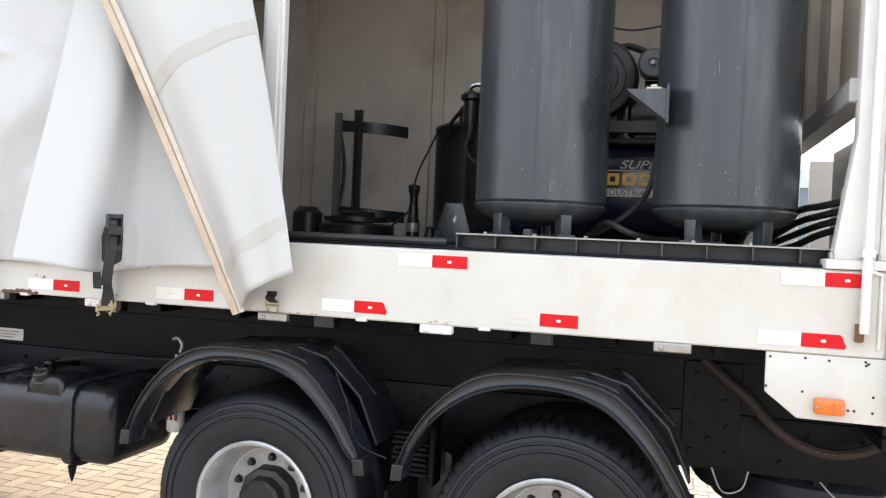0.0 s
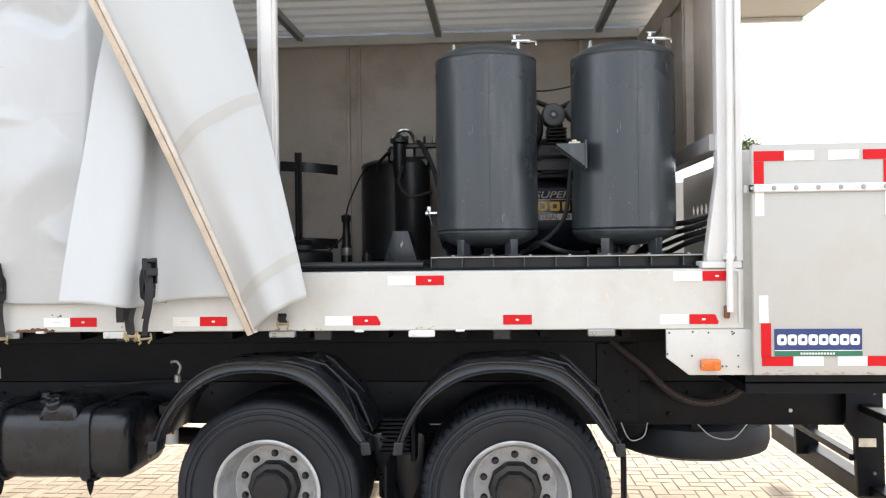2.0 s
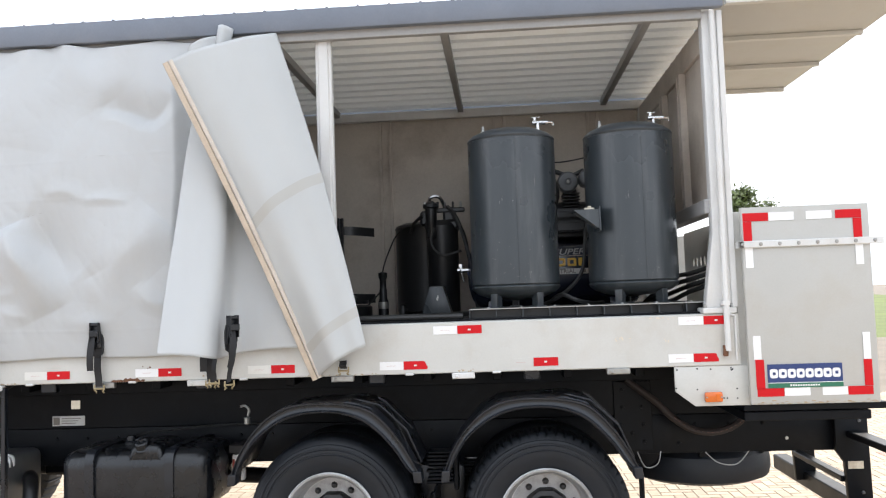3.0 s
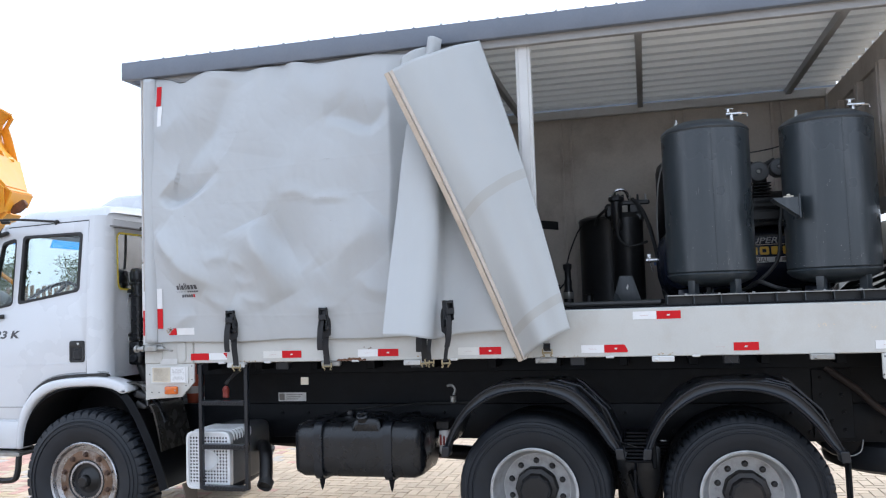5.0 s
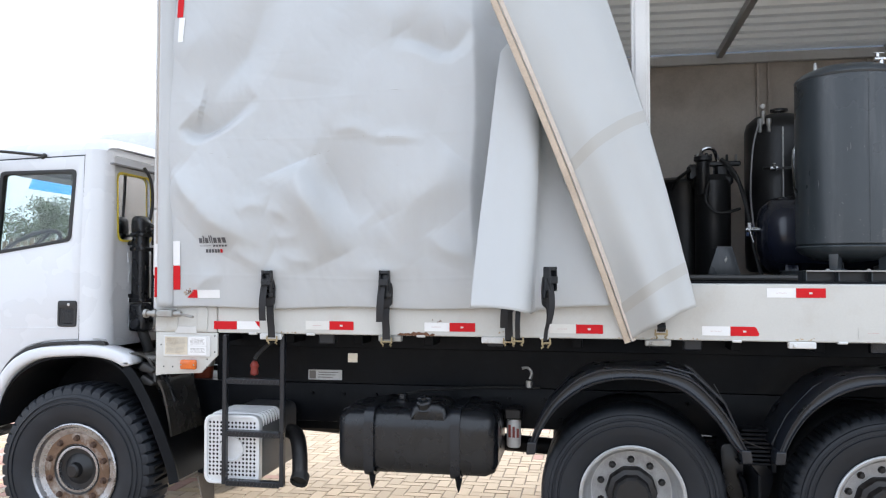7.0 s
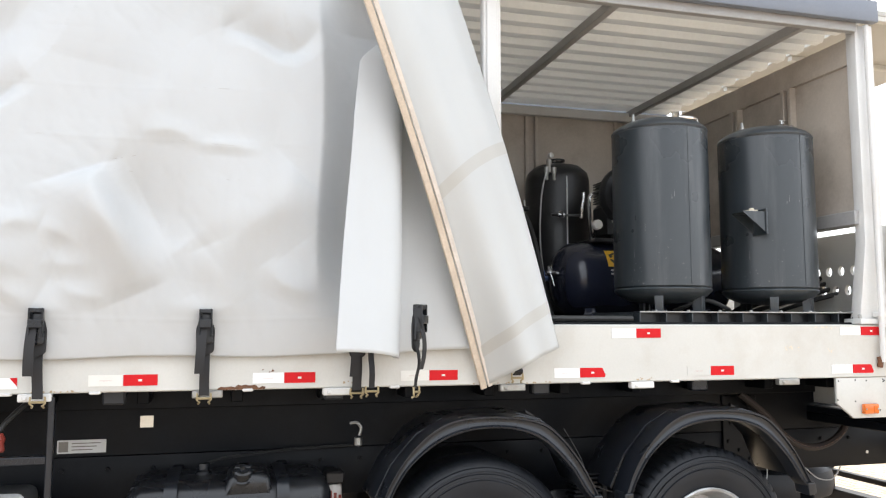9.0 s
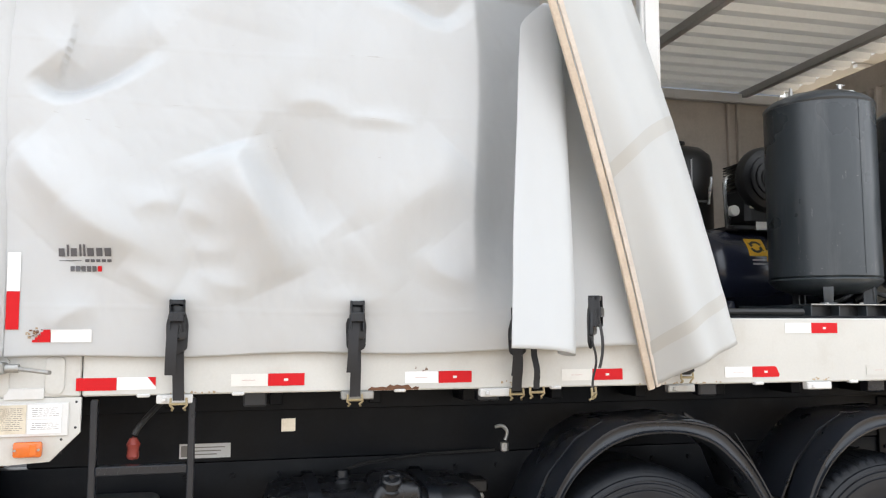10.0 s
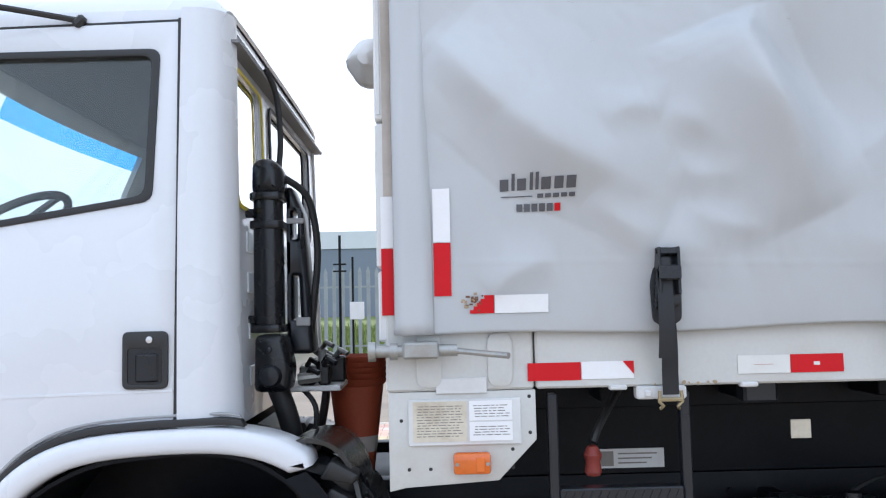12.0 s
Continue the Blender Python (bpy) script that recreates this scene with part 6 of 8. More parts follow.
for y in (0.45, 1.45):
    bm = box(-3.85, -3.35, y, y + 0.5, 1.45, 1.62, 0.05, 2)
    bm_box(bm, -3.47, -3.33, y, y + 0.5, 1.60, 2.20, 0.05, 2)
    bm_box(bm, -3.45, -3.36, y + 0.10, y + 0.40, 2.22, 2.42, 0.04, 2)
    bm_box(bm, -3.7, -3.4, y + 0.1, y + 0.4, 1.345, 1.46, 0.02)
    part("cab_seat", bm, M_SEAT, cab)

bump = part("bumper", plate(rounded([(-4.605, 0.775), (-4.56, 0.752), (-4.305, 0.742), (-4.305, 0.985), (-4.37, 1.035), (-4.53, 1.005), (-4.60, 0.95)], 0.035), [], YS - 0.06, YF + 0.06, 0.03), M_CAB, truck, "white painted front bumper", smooth=60)
part("bumper_gap", plate([(-4.302, 0.765), (-4.290, 0.765), (-4.290, 0.90), (-4.315, 1.0), (-4.327, 1.0), (-4.302, 0.90)], [], YS - 0.066, YS + 0.02), M_TRIM, bump)
cover = rounded([(-4.452, 0.752), (-4.312, 0.768), (-4.305, 0.90), (-4.332, 1.0), (-4.372, 1.026), (-4.435, 0.975), (-4.458, 0.90)], 0.022, 4)
part("bumper_trim", plate([(-4.378 + (x + 4.378) * 1.10 - 0.004, 0.89 + (z - 0.89) * 1.03) for x, z in cover], [], YS - 0.066, YS - 0.02), M_TRIM, bump)
part("bumper_cover", plate(cover, [], YS - 0.078, YS - 0.02, 0.012), M_CAB, bump, smooth=60)
part("cover_boss", plate(rounded([(-4.37, 0.83), (-4.292, 0.83), (-4.290, 0.92), (-4.34, 0.93), (-4.37, 0.90)], 0.02, 4), [], YS - 0.092, YS - 0.06, 0.012), M_CAB, bump, smooth=60)
for z in (0.79, 0.84, 0.89):
    part("turn_lamp", box(-4.612, -4.575, YS - 0.058, YS + 0.03, z, z + 0.036, 0.008), M_REDCAP, bump, "dull red corner lamp")
part("marker_lamp", plate(rounded([(-4.562, 0.805), (-4.534, 0.800), (-4.530, 0.925), (-4.556, 0.93)], 0.012, 3), [], YS - 0.067, YS - 0.03, 0.004), M_ORANGE, bump, "orange side marker lamp")
# shadow along the panel crease, drawn as a thin grey strip
part("panel_line", plate([(-4.37, 1.090), (-3.94, 1.090), (-3.94, 1.098), (-4.37, 1.098)], [], YS - 0.004, YS + 0.01), M_BEAM, cab)
part("side_valance", plate([(-4.288, 0.76), (-4.02, 0.76), (-4.0, 0.98), (-4.305, 0.98)], [], YS - 0.01, YS + 0.03, 0.006), M_CAB, cab)
st = part("cab_step", box(-4.43, -3.99, YS - 0.05, YS + 0.30, 0.705, 0.735, 0.004), M_ZINC, truck, "aluminium tread step with a hanging stirrup")
b = bmesh.new()
for i in range(14):
    bm_box(b, -4.42 + 0.03 * i, -4.405 + 0.03 * i, YS - 0.05, YS + 0.10, 0.7355, 0.743, 0.002)
part("step_tread", b, M_ZINC, st)
part("stirrup", tube(bezier([(-4.335, YS - 0.02, 0.71), (-4.325, YS - 0.03, 0.56), (-4.28, YS - 0.03, 0.513), (-4.08, YS - 0.03, 0.513), (-4.025, YS - 0.03, 0.56), (-4.015, YS - 0.02, 0.71)], 5), 0.024, 8), M_HUB, st)
# front wheel arch: white flare, black liner behind the wheel
arch = [(-4.02, 0.76), (-4.0, 0.98), (-3.94, 1.13), (-3.82, 1.25), (-3.64, 1.315), (-3.30, 1.335), (-3.12, 1.315), (-3.0, 1.265), (-2.975, 1.215)]
inn = [(-3.045, 1.20), (-3.15, 1.243), (-3.32, 1.262), (-3.61, 1.245), (-3.78, 1.182), (-3.895, 1.07), (-3.957, 0.92), (-3.978, 0.76)]
smooth_line = lambda pts, n=5: [(p.x, p.z) for p in bezier([(x, 0, z) for x, z in pts], n)]  # noqa: E731
arch, inn = smooth_line(arch), smooth_line(inn)
flare = part("arch_flare", plate(arch + inn, [], YS - 0.06, YS + 0.10, 0.022), M_CAB, cab, "white front wheel arch flare", smooth=60)
seal = [(-4.01, 0.98), (-3.945, 1.145), (-3.825, 1.270), (-3.645, 1.340), (-3.30, 1.362), (-3.19, 1.355)]
seal = smooth_line(seal)
# black seal, then a thin grey strip painted as its highlight
for dz, m in ((0.0, M_TRIM), (0.026, M_BEAM)):
    part("arch_seal", plate([(x - dz * 0.4, z + dz) for x, z in seal] + [(x + 0.012 - dz * 0.4, z - 0.020 + dz) for x, z in seal[::-1]] if not dz else
                            [(x - dz * 0.4, z + dz - 0.012) for x, z in seal] + [(x + 0.006 - dz * 0.4, z + dz - 0.020) for x, z in seal[::-1]], [], YS - (0.030 if not dz else 0.004), YS + 0.012, 0.002), m, cab)
bm = bmesh.new()
arc = [(-3.98, 0.78), (-3.95, 0.95), (-3.86, 1.10), (-3.72, 1.20), (-3.55, 1.25), (-3.25, 1.26), (-3.06, 1.18), (-2.94, 1.02), (-2.83, 0.80), (-2.74, 0.58), (-2.71, 0.46)]
pts = bezier([(x, 0, z) for x, z in arc], 4)
bm_sheet(bm, lambda u, v: Vector((pts[round(u * (len(pts) - 1))].x, lerp(YS - 0.02, YS + 0.55, v), pts[round(u * (len(pts) - 1))].z)), len(pts) - 1, 3, 0.012)
bm_sheet(bm, lambda u, v: Vector((pts[24 + round(u * 16)].x + 0.06 * v, YS - 0.03 + 0.01 * v, pts[24 + round(u * 16)].z + 0.02 * v)), 16, 2, 0.02)
part("arch_back", plate([(-4.0, 0.70)] + [(p.x, p.z) for p in pts] , [], YS + 0.54, YS + 0.555), M_BLACK, truck)
part("arch_liner", bm, M_BLACK, truck, "black plastic wheel arch liner", smooth=60)
bm = tube(bezier([(-3.05, 0.30, 1.20), (-2.93, 0.26, 1.17), (-2.85, 0.28, 1.08), (-2.80, 0.3, 0.95)], 6), [0.05] * 19, 10)
part("arch_bracket", bm, M_PLASTIC, truck)

# mirror and its stays
mb = part("mirror", box(-4.275, -4.235, YS - 0.235, YS - 0.11, 2.12, 2.51, 0.02, 2), M_TRIM, cab, "black rear-view mirror on tube stays", smooth=60)
bm = box(-4.202, -4.194, YS - 0.235, YS - 0.11, 2.12, 2.50)
part("mirror_glass", bm, M_MIRROR, cab)
bm = box(-4.252, -4.204, YS - 0.25, YS - 0.095, 2.09, 2.53, 0.015, 2)
part("mirror_case", bm, M_TRIM, cab)
bm = tube(bezier([(-3.70, YS + 0.05, 2.60), (-4.05, YS - 0.08, 2.625), (-4.28, YS - 0.16, 2.60)], 6), 0.010, 8)
bm_tube(bm, bezier([(-4.28, YS - 0.16, 2.60), (-4.30, YS - 0.16, 2.45), (-4.31, YS - 0.16, 2.1), (-4.31, YS - 0.11, 1.90), (-4.27, YS - 0.03, 1.83)], 8), 0.011, 8)
bm_tube(bm, [(-4.27, YS - 0.03, 1.83), (-4.18, YS - 0.004, 1.835)], 0.018, 8)
bm_bar(bm, (-4.27, YS + 0.0, 2.50), (-4.16, YS + 0.02, 2.53), 0.04, 0.03, 0.008)
bm_bar(bm, (-4.29, YS - 0.16, 2.58), (-4.22, YS - 0.0, 2.53), 0.02, 0.02, 0.004)
bm_bar(bm, (-4.16, YS - 0.06, 2.61), (-4.08, YS - 0.05, 2.61), 0.04, 0.03, 0.012)
bm_bar(bm, (-3.72, YS + 0.04, 2.58), (-3.69, YS + 0.04, 2.61), 0.03, 0.03, 0.008)
part("mirror_stay", bm, M_TRIM, cab)

# behind the cab: intake duct, hoses, machinery
sn = part("air_intake", plate(rounded([(-3.197, 1.60), (-3.097, 1.60), (-3.102, 2.10), (-3.197, 2.10)], 0.03), [], 0.50, 0.61, 0.030), M_PLASTIC, truck, "black upright engine air intake duct", smooth=60)
for z in (1.60, 1.96, 2.06):
    part("intake_band", plate(rounded([(-3.207, 0.49), (-3.090, 0.49), (-3.090, 0.62), (-3.207, 0.62)], 0.03), [], z, z + 0.028, 0.005, lambda x, y, q: Vector((x, q, y))), M_PLASTIC, sn)
part("intake_cap", plate(rounded([(-3.200, 2.075), (-3.087, 2.075), (-3.092, 2.17), (-3.122, 2.205), (-3.172, 2.208), (-3.197, 2.19)], 0.035, 4), [], 0.485, 0.625, 0.035), M_PLASTIC, sn, smooth=60)
for z in (1.63, 2.00):
    part("duct_lug", box(-3.270, -3.187, 0.50, 0.53, z, z + 0.03, 0.006), M_PLASTIC, sn)
# moulded housing behind the duct with slots
hs = part("intake_housing", plate(rounded([(-3.097, 1.52), (-3.002, 1.52), (-3.017, 1.75), (-3.037, 2.02), (-3.077, 2.12), (-3.097, 2.12)], 0.02), [rounded([(-3.080, 1.93), (-3.057, 1.93), (-3.057, 2.03), (-3.080, 2.03)], 0.008), rounded([(-3.077, 1.64), (-3.047, 1.64), (-3.054, 1.80), (-3.077, 1.80)], 0.008)], 0.60, 0.74, 0.015), M_FENDER, sn, smooth=50)
part("housing_clip", box(-3.094, -3.032, 0.592, 0.602, 1.985, 2.005, 0.003), M_BEAM, sn)
part("housing_clip", box(-3.062, -3.012, 0.588, 0.602, 1.62, 1.65, 0.003), M_BEAM, sn)
part("intake_elbow", plate(rounded([(-3.187, 1.40), (-3.067, 1.40), (-3.057, 1.48), (-3.082, 1.595), (-3.182, 1.595)], 0.025), [], 0.46, 0.60, 0.025), M_PLASTIC, sn, smooth=60)
part("elbow_cap", lathe([(0.0, 0.440), (0.030, 0.442), (0.038, 0.450), (0.040, 0.462)], (-3.127, 0, 1.455), "y", 12), M_FENDER, sn)
part("elbow_bolt", lathe([(0.0, 0.446), (0.010, 0.448), (0.012, 0.462)], (-3.132, 0, 1.545), "y", 8), M_FENDER, sn)
part("intake_pipe", tube(bezier([(-3.12, 0.53, 1.42), (-3.08, 0.54, 1.30), (-3.06, 0.58, 1.16), (-3.06, 0.72, 1.02)], 8), 0.036, 12), M_HOSE, sn)
sn.matrix_basis = Matrix.Translation((-0.040, 0, 0)) @ sn.matrix_basis
part("air_line", tube(bezier([(-3.21, 0.62, 2.56), (-3.18, 0.66, 2.47), (-3.165, 0.66, 2.30), (-3.17, 0.62, 2.14)], 8), 0.011, 8), M_HOSE, truck)
part("air_line", tube(bezier([(-3.14, 0.58, 2.15), (-3.06, 0.62, 2.08), (-3.03, 0.64, 1.90), (-3.045, 0.64, 1.70), (-3.06, 0.65, 1.58)], 8), 0.013, 8), M_HOSE, truck)
part("air_line", tube(bezier([(-3.14, 1.3, 1.5), (-3.08, 1.2, 1.45), (-3.07, 1.1, 1.3), (-3.1, 1.0, 1.1)], 8), 0.018, 8), M_HOSE, truck)
part("air_line", tube(bezier([(-3.10, 0.66, 1.40), (-3.04, 0.62, 1.33), (-3.05, 0.64, 1.20), (-3.08, 0.7, 1.08)], 8), 0.010, 8), M_HOSE, truck)
vb = part("valve_bracket", box(-3.16, -2.95, 0.62, 0.86, 1.385, 1.405, 0.004), M_STEELW, truck, "bracket with brake valves and unions")
for i in range(9):
    xx, yy, zz = -3.13 + rng.uniform(0, 0.12), rng.uniform(0.62, 0.92), rng.uniform(1.43, 1.53)
    w = rng.uniform(0.03, 0.07)
    part("valve_body", box(xx, xx + w, yy, yy + 0.06, 1.405, zz, 0.008), M_HUB if i % 3 else M_ZINC, vb)
    part("union", tube([(xx + w / 2, yy + 0.01, zz), (xx + w / 2 + 0.02, yy - 0.03, zz + 0.025), (xx + w / 2 + 0.05, yy - 0.05, zz + 0.01)], 0.010, 8), M_ZINC if i % 2 else M_HUB, vb)
part("valve", tube([(-3.10, 0.62, 1.43), (-3.02, 0.62, 1.44)], 0.02, 10), M_ZINC, vb)
bm = bmesh.new()


def guard_bulge(u, v):
    """Rounded black mudguard that falls away behind the arch flare."""
    a = radians(lerp(100, 8, u))
    r = 0.20 + 0.015 * math.sin(5 * u)
    return Vector((-3.03 + 1.05 * r * math.cos(a), lerp(0.17, 0.66, v) + 0.02 * math.sin(math.pi * u), 1.075 + 1.02 * r * math.sin(a) - 0.03 * v))


gm = part("rear_mudguard", bm_sheet(bm, guard_bulge, 20, 8, 0.014), M_GLOSSPL, truck, "glossy black moulded mudguard behind the cab", smooth=60)
for y, z in ((0.22, 1.20), (0.22, 1.12)):
    part("guard_recess", plate(rounded([(-2.965, z - 0.028), (-2.865, z - 0.045), (-2.84, z - 0.02), (-2.93, z + 0.028)], 0.012), [], y - 0.062, y + 0.03, 0.01), M_TRIM, gm)
part("guard_tail", bm_sheet(bmesh.new(), lambda u, v: Vector((-2.84 + 0.10 * u, lerp(0.18, 0.60, v), 1.10 - 0.05 * u - 0.30 * u * u)), 10, 4, 0.014), M_GLOSSPL, gm, smooth=60)

# ---------------------------------------------------------------- stack of traffic cones behind the cab
cones = thing("traffic_cone_stack", (-2.93, 1.0, 0.90), "stack of faded red plastic traffic cones behind the cab", "traffic cone")
for i in range(5):
    z = 0.0 + 0.022 * i
    bm = lathe([(0.128, 1.43 + z - 0.03), (0.118, 1.41 + z - 0.03), (0.108, 1.40 + z - 0.03), (0.055, 0.92 + z), (0.050, 0.90 + z)], (-2.93, 1.0, 0), "z", 24)
    cn = part("cone", bm, M_CONE, cones)
    if i == 0:
        part("cone_band", lathe([(0.0778, 1.11), (0.0878, 1.20)], (-2.93, 1.0, 0), "z", 24), M_CONEBAND, cones, "pale reflective band")
part("cone_rest", box(-3.05, -2.81, 0.85, 1.15, 0.88, 0.90, 0.004), M_BLACK, truck)

bm = lathe([(0.0, 0.50), (0.03, 0.51), (0.06, 0.54), (0.078, 0.58), (0.085, 0.62), (0.07, 0.68), (0.0, 0.72)], (-2.825, 0, 2.575), "y", 26)
for v in bm.verts:
    v.co += Vector((0.022, 0.02, 0.018)) * noise.noise(v.co * 17) - Vector((0.25, 0, -0.35)) * min(0.0, v.co.z - 2.56) * 0.5
part("white_cover", bm, M_STEELW, truck, "white wrapped cover on the front of the body")

# ---------------------------------------------------------------- cargo on the deck
FL = DECK + 0.013


def air_receiver(x, y):
    """A tall black air tank on three feet with a shut-off cock and a nipple on its domed top."""
    t = thing("air_receiver", (0, 0, 0), "tall black upright air tank with scuffed paint on short feet", "air tank", "pair of air tanks")
    r, z0, z1 = 0.288, 1.968, 2.915
    body = part("shell", lathe([(r - 0.012, z0), (r, z0 + 0.012), (r, z1), (r - 0.006, z1 + 0.004)], (0, 0, 0), "z", 64), M_TANK, t)
    part("top_dome", lathe([(r - 0.002, z1 + 0.002), (r + 0.002, z1 + 0.014), (r - 0.004, z1 + 0.026), (r - 0.03, z1 + 0.048), (r - 0.09, z1 + 0.076), (r - 0.18, z1 + 0.095), (0.05, z1 + 0.104), (0.0, z1 + 0.105)], (0, 0, 0), "z", 64), M_TANKDUST, t)
    part("bottom_dome", lathe([(r - 0.006, z0 + 0.002), (r + 0.003, z0 - 0.008), (r - 0.004, z0 - 0.02), (r - 0.03, z0 - 0.045), (r - 0.10, z0 - 0.075), (0.0, z0 - 0.095)], (0, 0, 0), "z", 64), M_TANK, t)
    part("weld_seam", bm_bar(bmesh.new(), (0.02, -r - 0.0005, z0 + 0.02), (0.02, -r - 0.0005, z1), 0.007, 0.003, 0.001), M_TANK, t)
    for a in (-126, -54, 90):
        c, s = math.cos(radians(a)), math.sin(radians(a))
        b = bmesh.new()
        bm_plate(b, [(-0.023, 0.0), (0.023, 0.0), (0.027, 0.135), (-0.027, 0.135)], [], -0.006, 0.006, 0.002)
        bm_box(b, -0.023, -0.016, 0.0, 0.05, 0.0, 0.125)
        bm_box(b, 0.016, 0.023, 0.0, 0.05, 0.0, 0.125)
        bm_box(b, -0.04, 0.04, -0.012, 0.055, -0.002, 0.006)
        bmesh.ops.transform(b, matrix=Matrix.Translation((c * 0.245, s * 0.245, 1.832)) @ Matrix.Rotation(radians(a + 90), 4, "Z"), verts=b.verts)
        part("foot", b, M_TANK, t)
    top = z1 + 0.085
    b = tube([(0.188, 0.02, top - 0.04), (0.188, 0.02, top + 0.055)], 0.013, 10)
    bm_tube(b, [(0.150, 0.02, top + 0.055), (0.255, 0.02, top + 0.055)], 0.014, 10)
    bm_tube(b, [(0.255, 0.02, top + 0.055), (0.285, 0.02, top + 0.052), (0.290, 0.02, top + 0.030)], 0.008, 8)
    bm_box(b, 0.158, 0.176, 0.01, 0.03, top + 0.066, top + 0.095, 0.003)
    bm_box(b, 0.145, 0.205, 0.015, 0.025, top + 0.088, top + 0.096, 0.003)
    part("shut_off_cock", b, M_CHROME, t, "chromed shut-off cock")
    part("nipple", lathe([(0.0, top + 0.040), (0.008, top + 0.038), (0.010, top + 0.015), (0.016, top), (0.016, top - 0.05)], (-0.180, -0.012, 0), "z", 8), M_ZINC, t)
    # scuffs
    q = random.Random(int(x * 100))
    b = bmesh.new()
    for i in range(70):
        a = radians(q.uniform(-160, -20))
        z = z0 + 0.012 + 0.30 * q.random() ** 2.2 if i < 44 else q.uniform(z0, z1)
        dz, da = q.uniform(0.001, 0.006), q.uniform(0.002, 0.018)
        if i > 62:
            dz, da = q.uniform(0.03, 0.12), 0.004
        vs = [b.verts.new(((r + 0.0012) * math.cos(a + da * i2), (r + 0.0012) * math.sin(a + da * i2), z + dz * j2)) for i2, j2 in ((0, 0), (1, 0.3), (0.8, 1), (0.1, 0.7))]
        b.faces.new(vs)
    tagged(part("scuff", b, M_SCUFF, t), kind="stuff")
    t.matrix_basis = Matrix.Translation((x, y, 0))
    return t


r1 = air_receiver(0.0, 0.0)
r1.matrix_basis = Matrix.Translation((1.407, 0.352, 0))
r2 = copy_thing(r1, pose(2.177, 0.364, 0, 0, 0, 4))
tagged(r2, "tall black upright air tank with a steel bracket on its side")
bx, by = 1.882, 0.12
bm = bm_plate(bmesh.new(), [(bx - 0.10, 2.42), (bx + 0.055, 2.42), (bx + 0.055, 2.30)], [], by - 0.06, by - 0.054)
bm_plate(bm, [(bx - 0.10, 2.42), (bx + 0.055, 2.42), (bx + 0.055, 2.30)], [], by + 0.054, by + 0.06)
bm_box(bm, bx - 0.10, bx + 0.055, by - 0.06, by + 0.06, 2.42, 2.426)
bm_box(bm, bx + 0.05, bx + 0.062, by - 0.07, by + 0.07, 2.29, 2.445, 0.003)
bracket = part("side_bracket", bm, M_TANK, r2, "grey steel bracket")
part("bracket_switch", bm_box(box(bx - 0.03, bx + 0.03, by - 0.02, by + 0.02, 2.43, 2.44), bx - 0.012, bx + 0.012, by - 0.012, by + 0.012, 2.44, 2.452, 0.003), M_PLATE, r2)

# steel skid below the tanks
skid = thing("steel_skid", (1.83, 0.4, FL), "black welded steel skid frame with open cells carrying the tanks", "skid frame")
part("front_flange", box(1.10, 2.62, 0.085, 0.16, 1.821, 1.829, 0.002), M_TANK, skid)
part("flange_edge", box(1.10, 2.62, 0.082, 0.0845, 1.8225, 1.8285), M_ZINC, skid, "thin bright edge strip")
part("front_web", box(1.10, 2.62, 0.152, 0.160, FL, 1.820), M_DARK, skid)
part("back_beam", box(1.10, 2.62, 0.65, 0.708, 1.820, 1.829, 0.002), M_TANK, skid)
for i in range(10):
    part("cross_web", box(1.10 + 0.168 * i, 1.106 + 0.168 * i, 0.088, 0.151, FL, 1.820), M_TANK, skid)
    part("cross_web", box(1.10 + 0.168 * i, 1.106 + 0.168 * i, 0.161, 0.70, FL, 1.814), M_TANK, skid)
part("deck_plate", box(1.10, 2.62, 0.162, 0.648, 1.815, 1.826), M_TANK, skid)
for i in range(7):
    part("bolt", lathe([(0.0, 1.838), (0.009, 1.837), (0.010, 1.829)], (1.22 + 0.21 * i, 0.115, 0), "z", 6), M_ZINC, skid)
part("lifting_eye", plate([(2.52, FL), (2.72, FL), (2.70, 1.82), (2.66, 1.865), (2.62, 1.87), (2.58, 1.84)],
                          [[(2.635 + 0.018 * math.cos(a), 1.825 + 0.018 * math.sin(a)) for a in (2 * math.pi * k / 12 for k in range(12))]], 0.078, 0.086), M_TANK, skid)

# horizontal compressor tank with its motor and pump
comp = thing("air_compressor", (1.75, 1.15, FL), "dark navy horizontal air compressor with yellow decals", "compressor")
cy, cz, cr = 1.13, 2.07, 0.265
part("receiver", lathe([(0.0, 1.06), (0.10, 1.065), (0.19, 1.09), (0.245, 1.14), (cr, 1.20), (cr, 2.26), (0.245, 2.32), (0.19, 2.37), (0.0, 2.40)], (0, cy, cz), "x", 48), M_NAVY, comp)
for x in (1.25, 2.15):
    for dy in (-0.16, 0.16):
        part("foot", bm_plate(bmesh.new(), [(x - 0.05, FL), (x + 0.05, FL), (x + 0.035, 1.90), (x - 0.035, 1.90)], [], cy + dy - 0.01, cy + dy + 0.01, 0.003), M_NAVY, comp)
part("platform", box(1.30, 2.20, cy - 0.17, cy + 0.17, cz + cr - 0.01, cz + cr + 0.02, 0.006), M_DARK, comp)
part("motor", lathe([(0.0, 1.72), (0.10, 1.72), (0.115, 1.74), (0.115, 2.02), (0.10, 2.05), (0.0, 2.05)], (0, cy, 2.49), "x", 28), M_DARK, comp)
for k in range(9):
    a = math.pi + math.pi * k / 8 - 0.4
    part("motor_fin", bm_bar(bmesh.new(), (1.76, cy + 0.118 * math.cos(a), 2.49 + 0.118 * math.sin(a)), (2.0, cy + 0.118 * math.cos(a), 2.49 + 0.118 * math.sin(a)), 0.006, 0.02), M_DARK, comp)
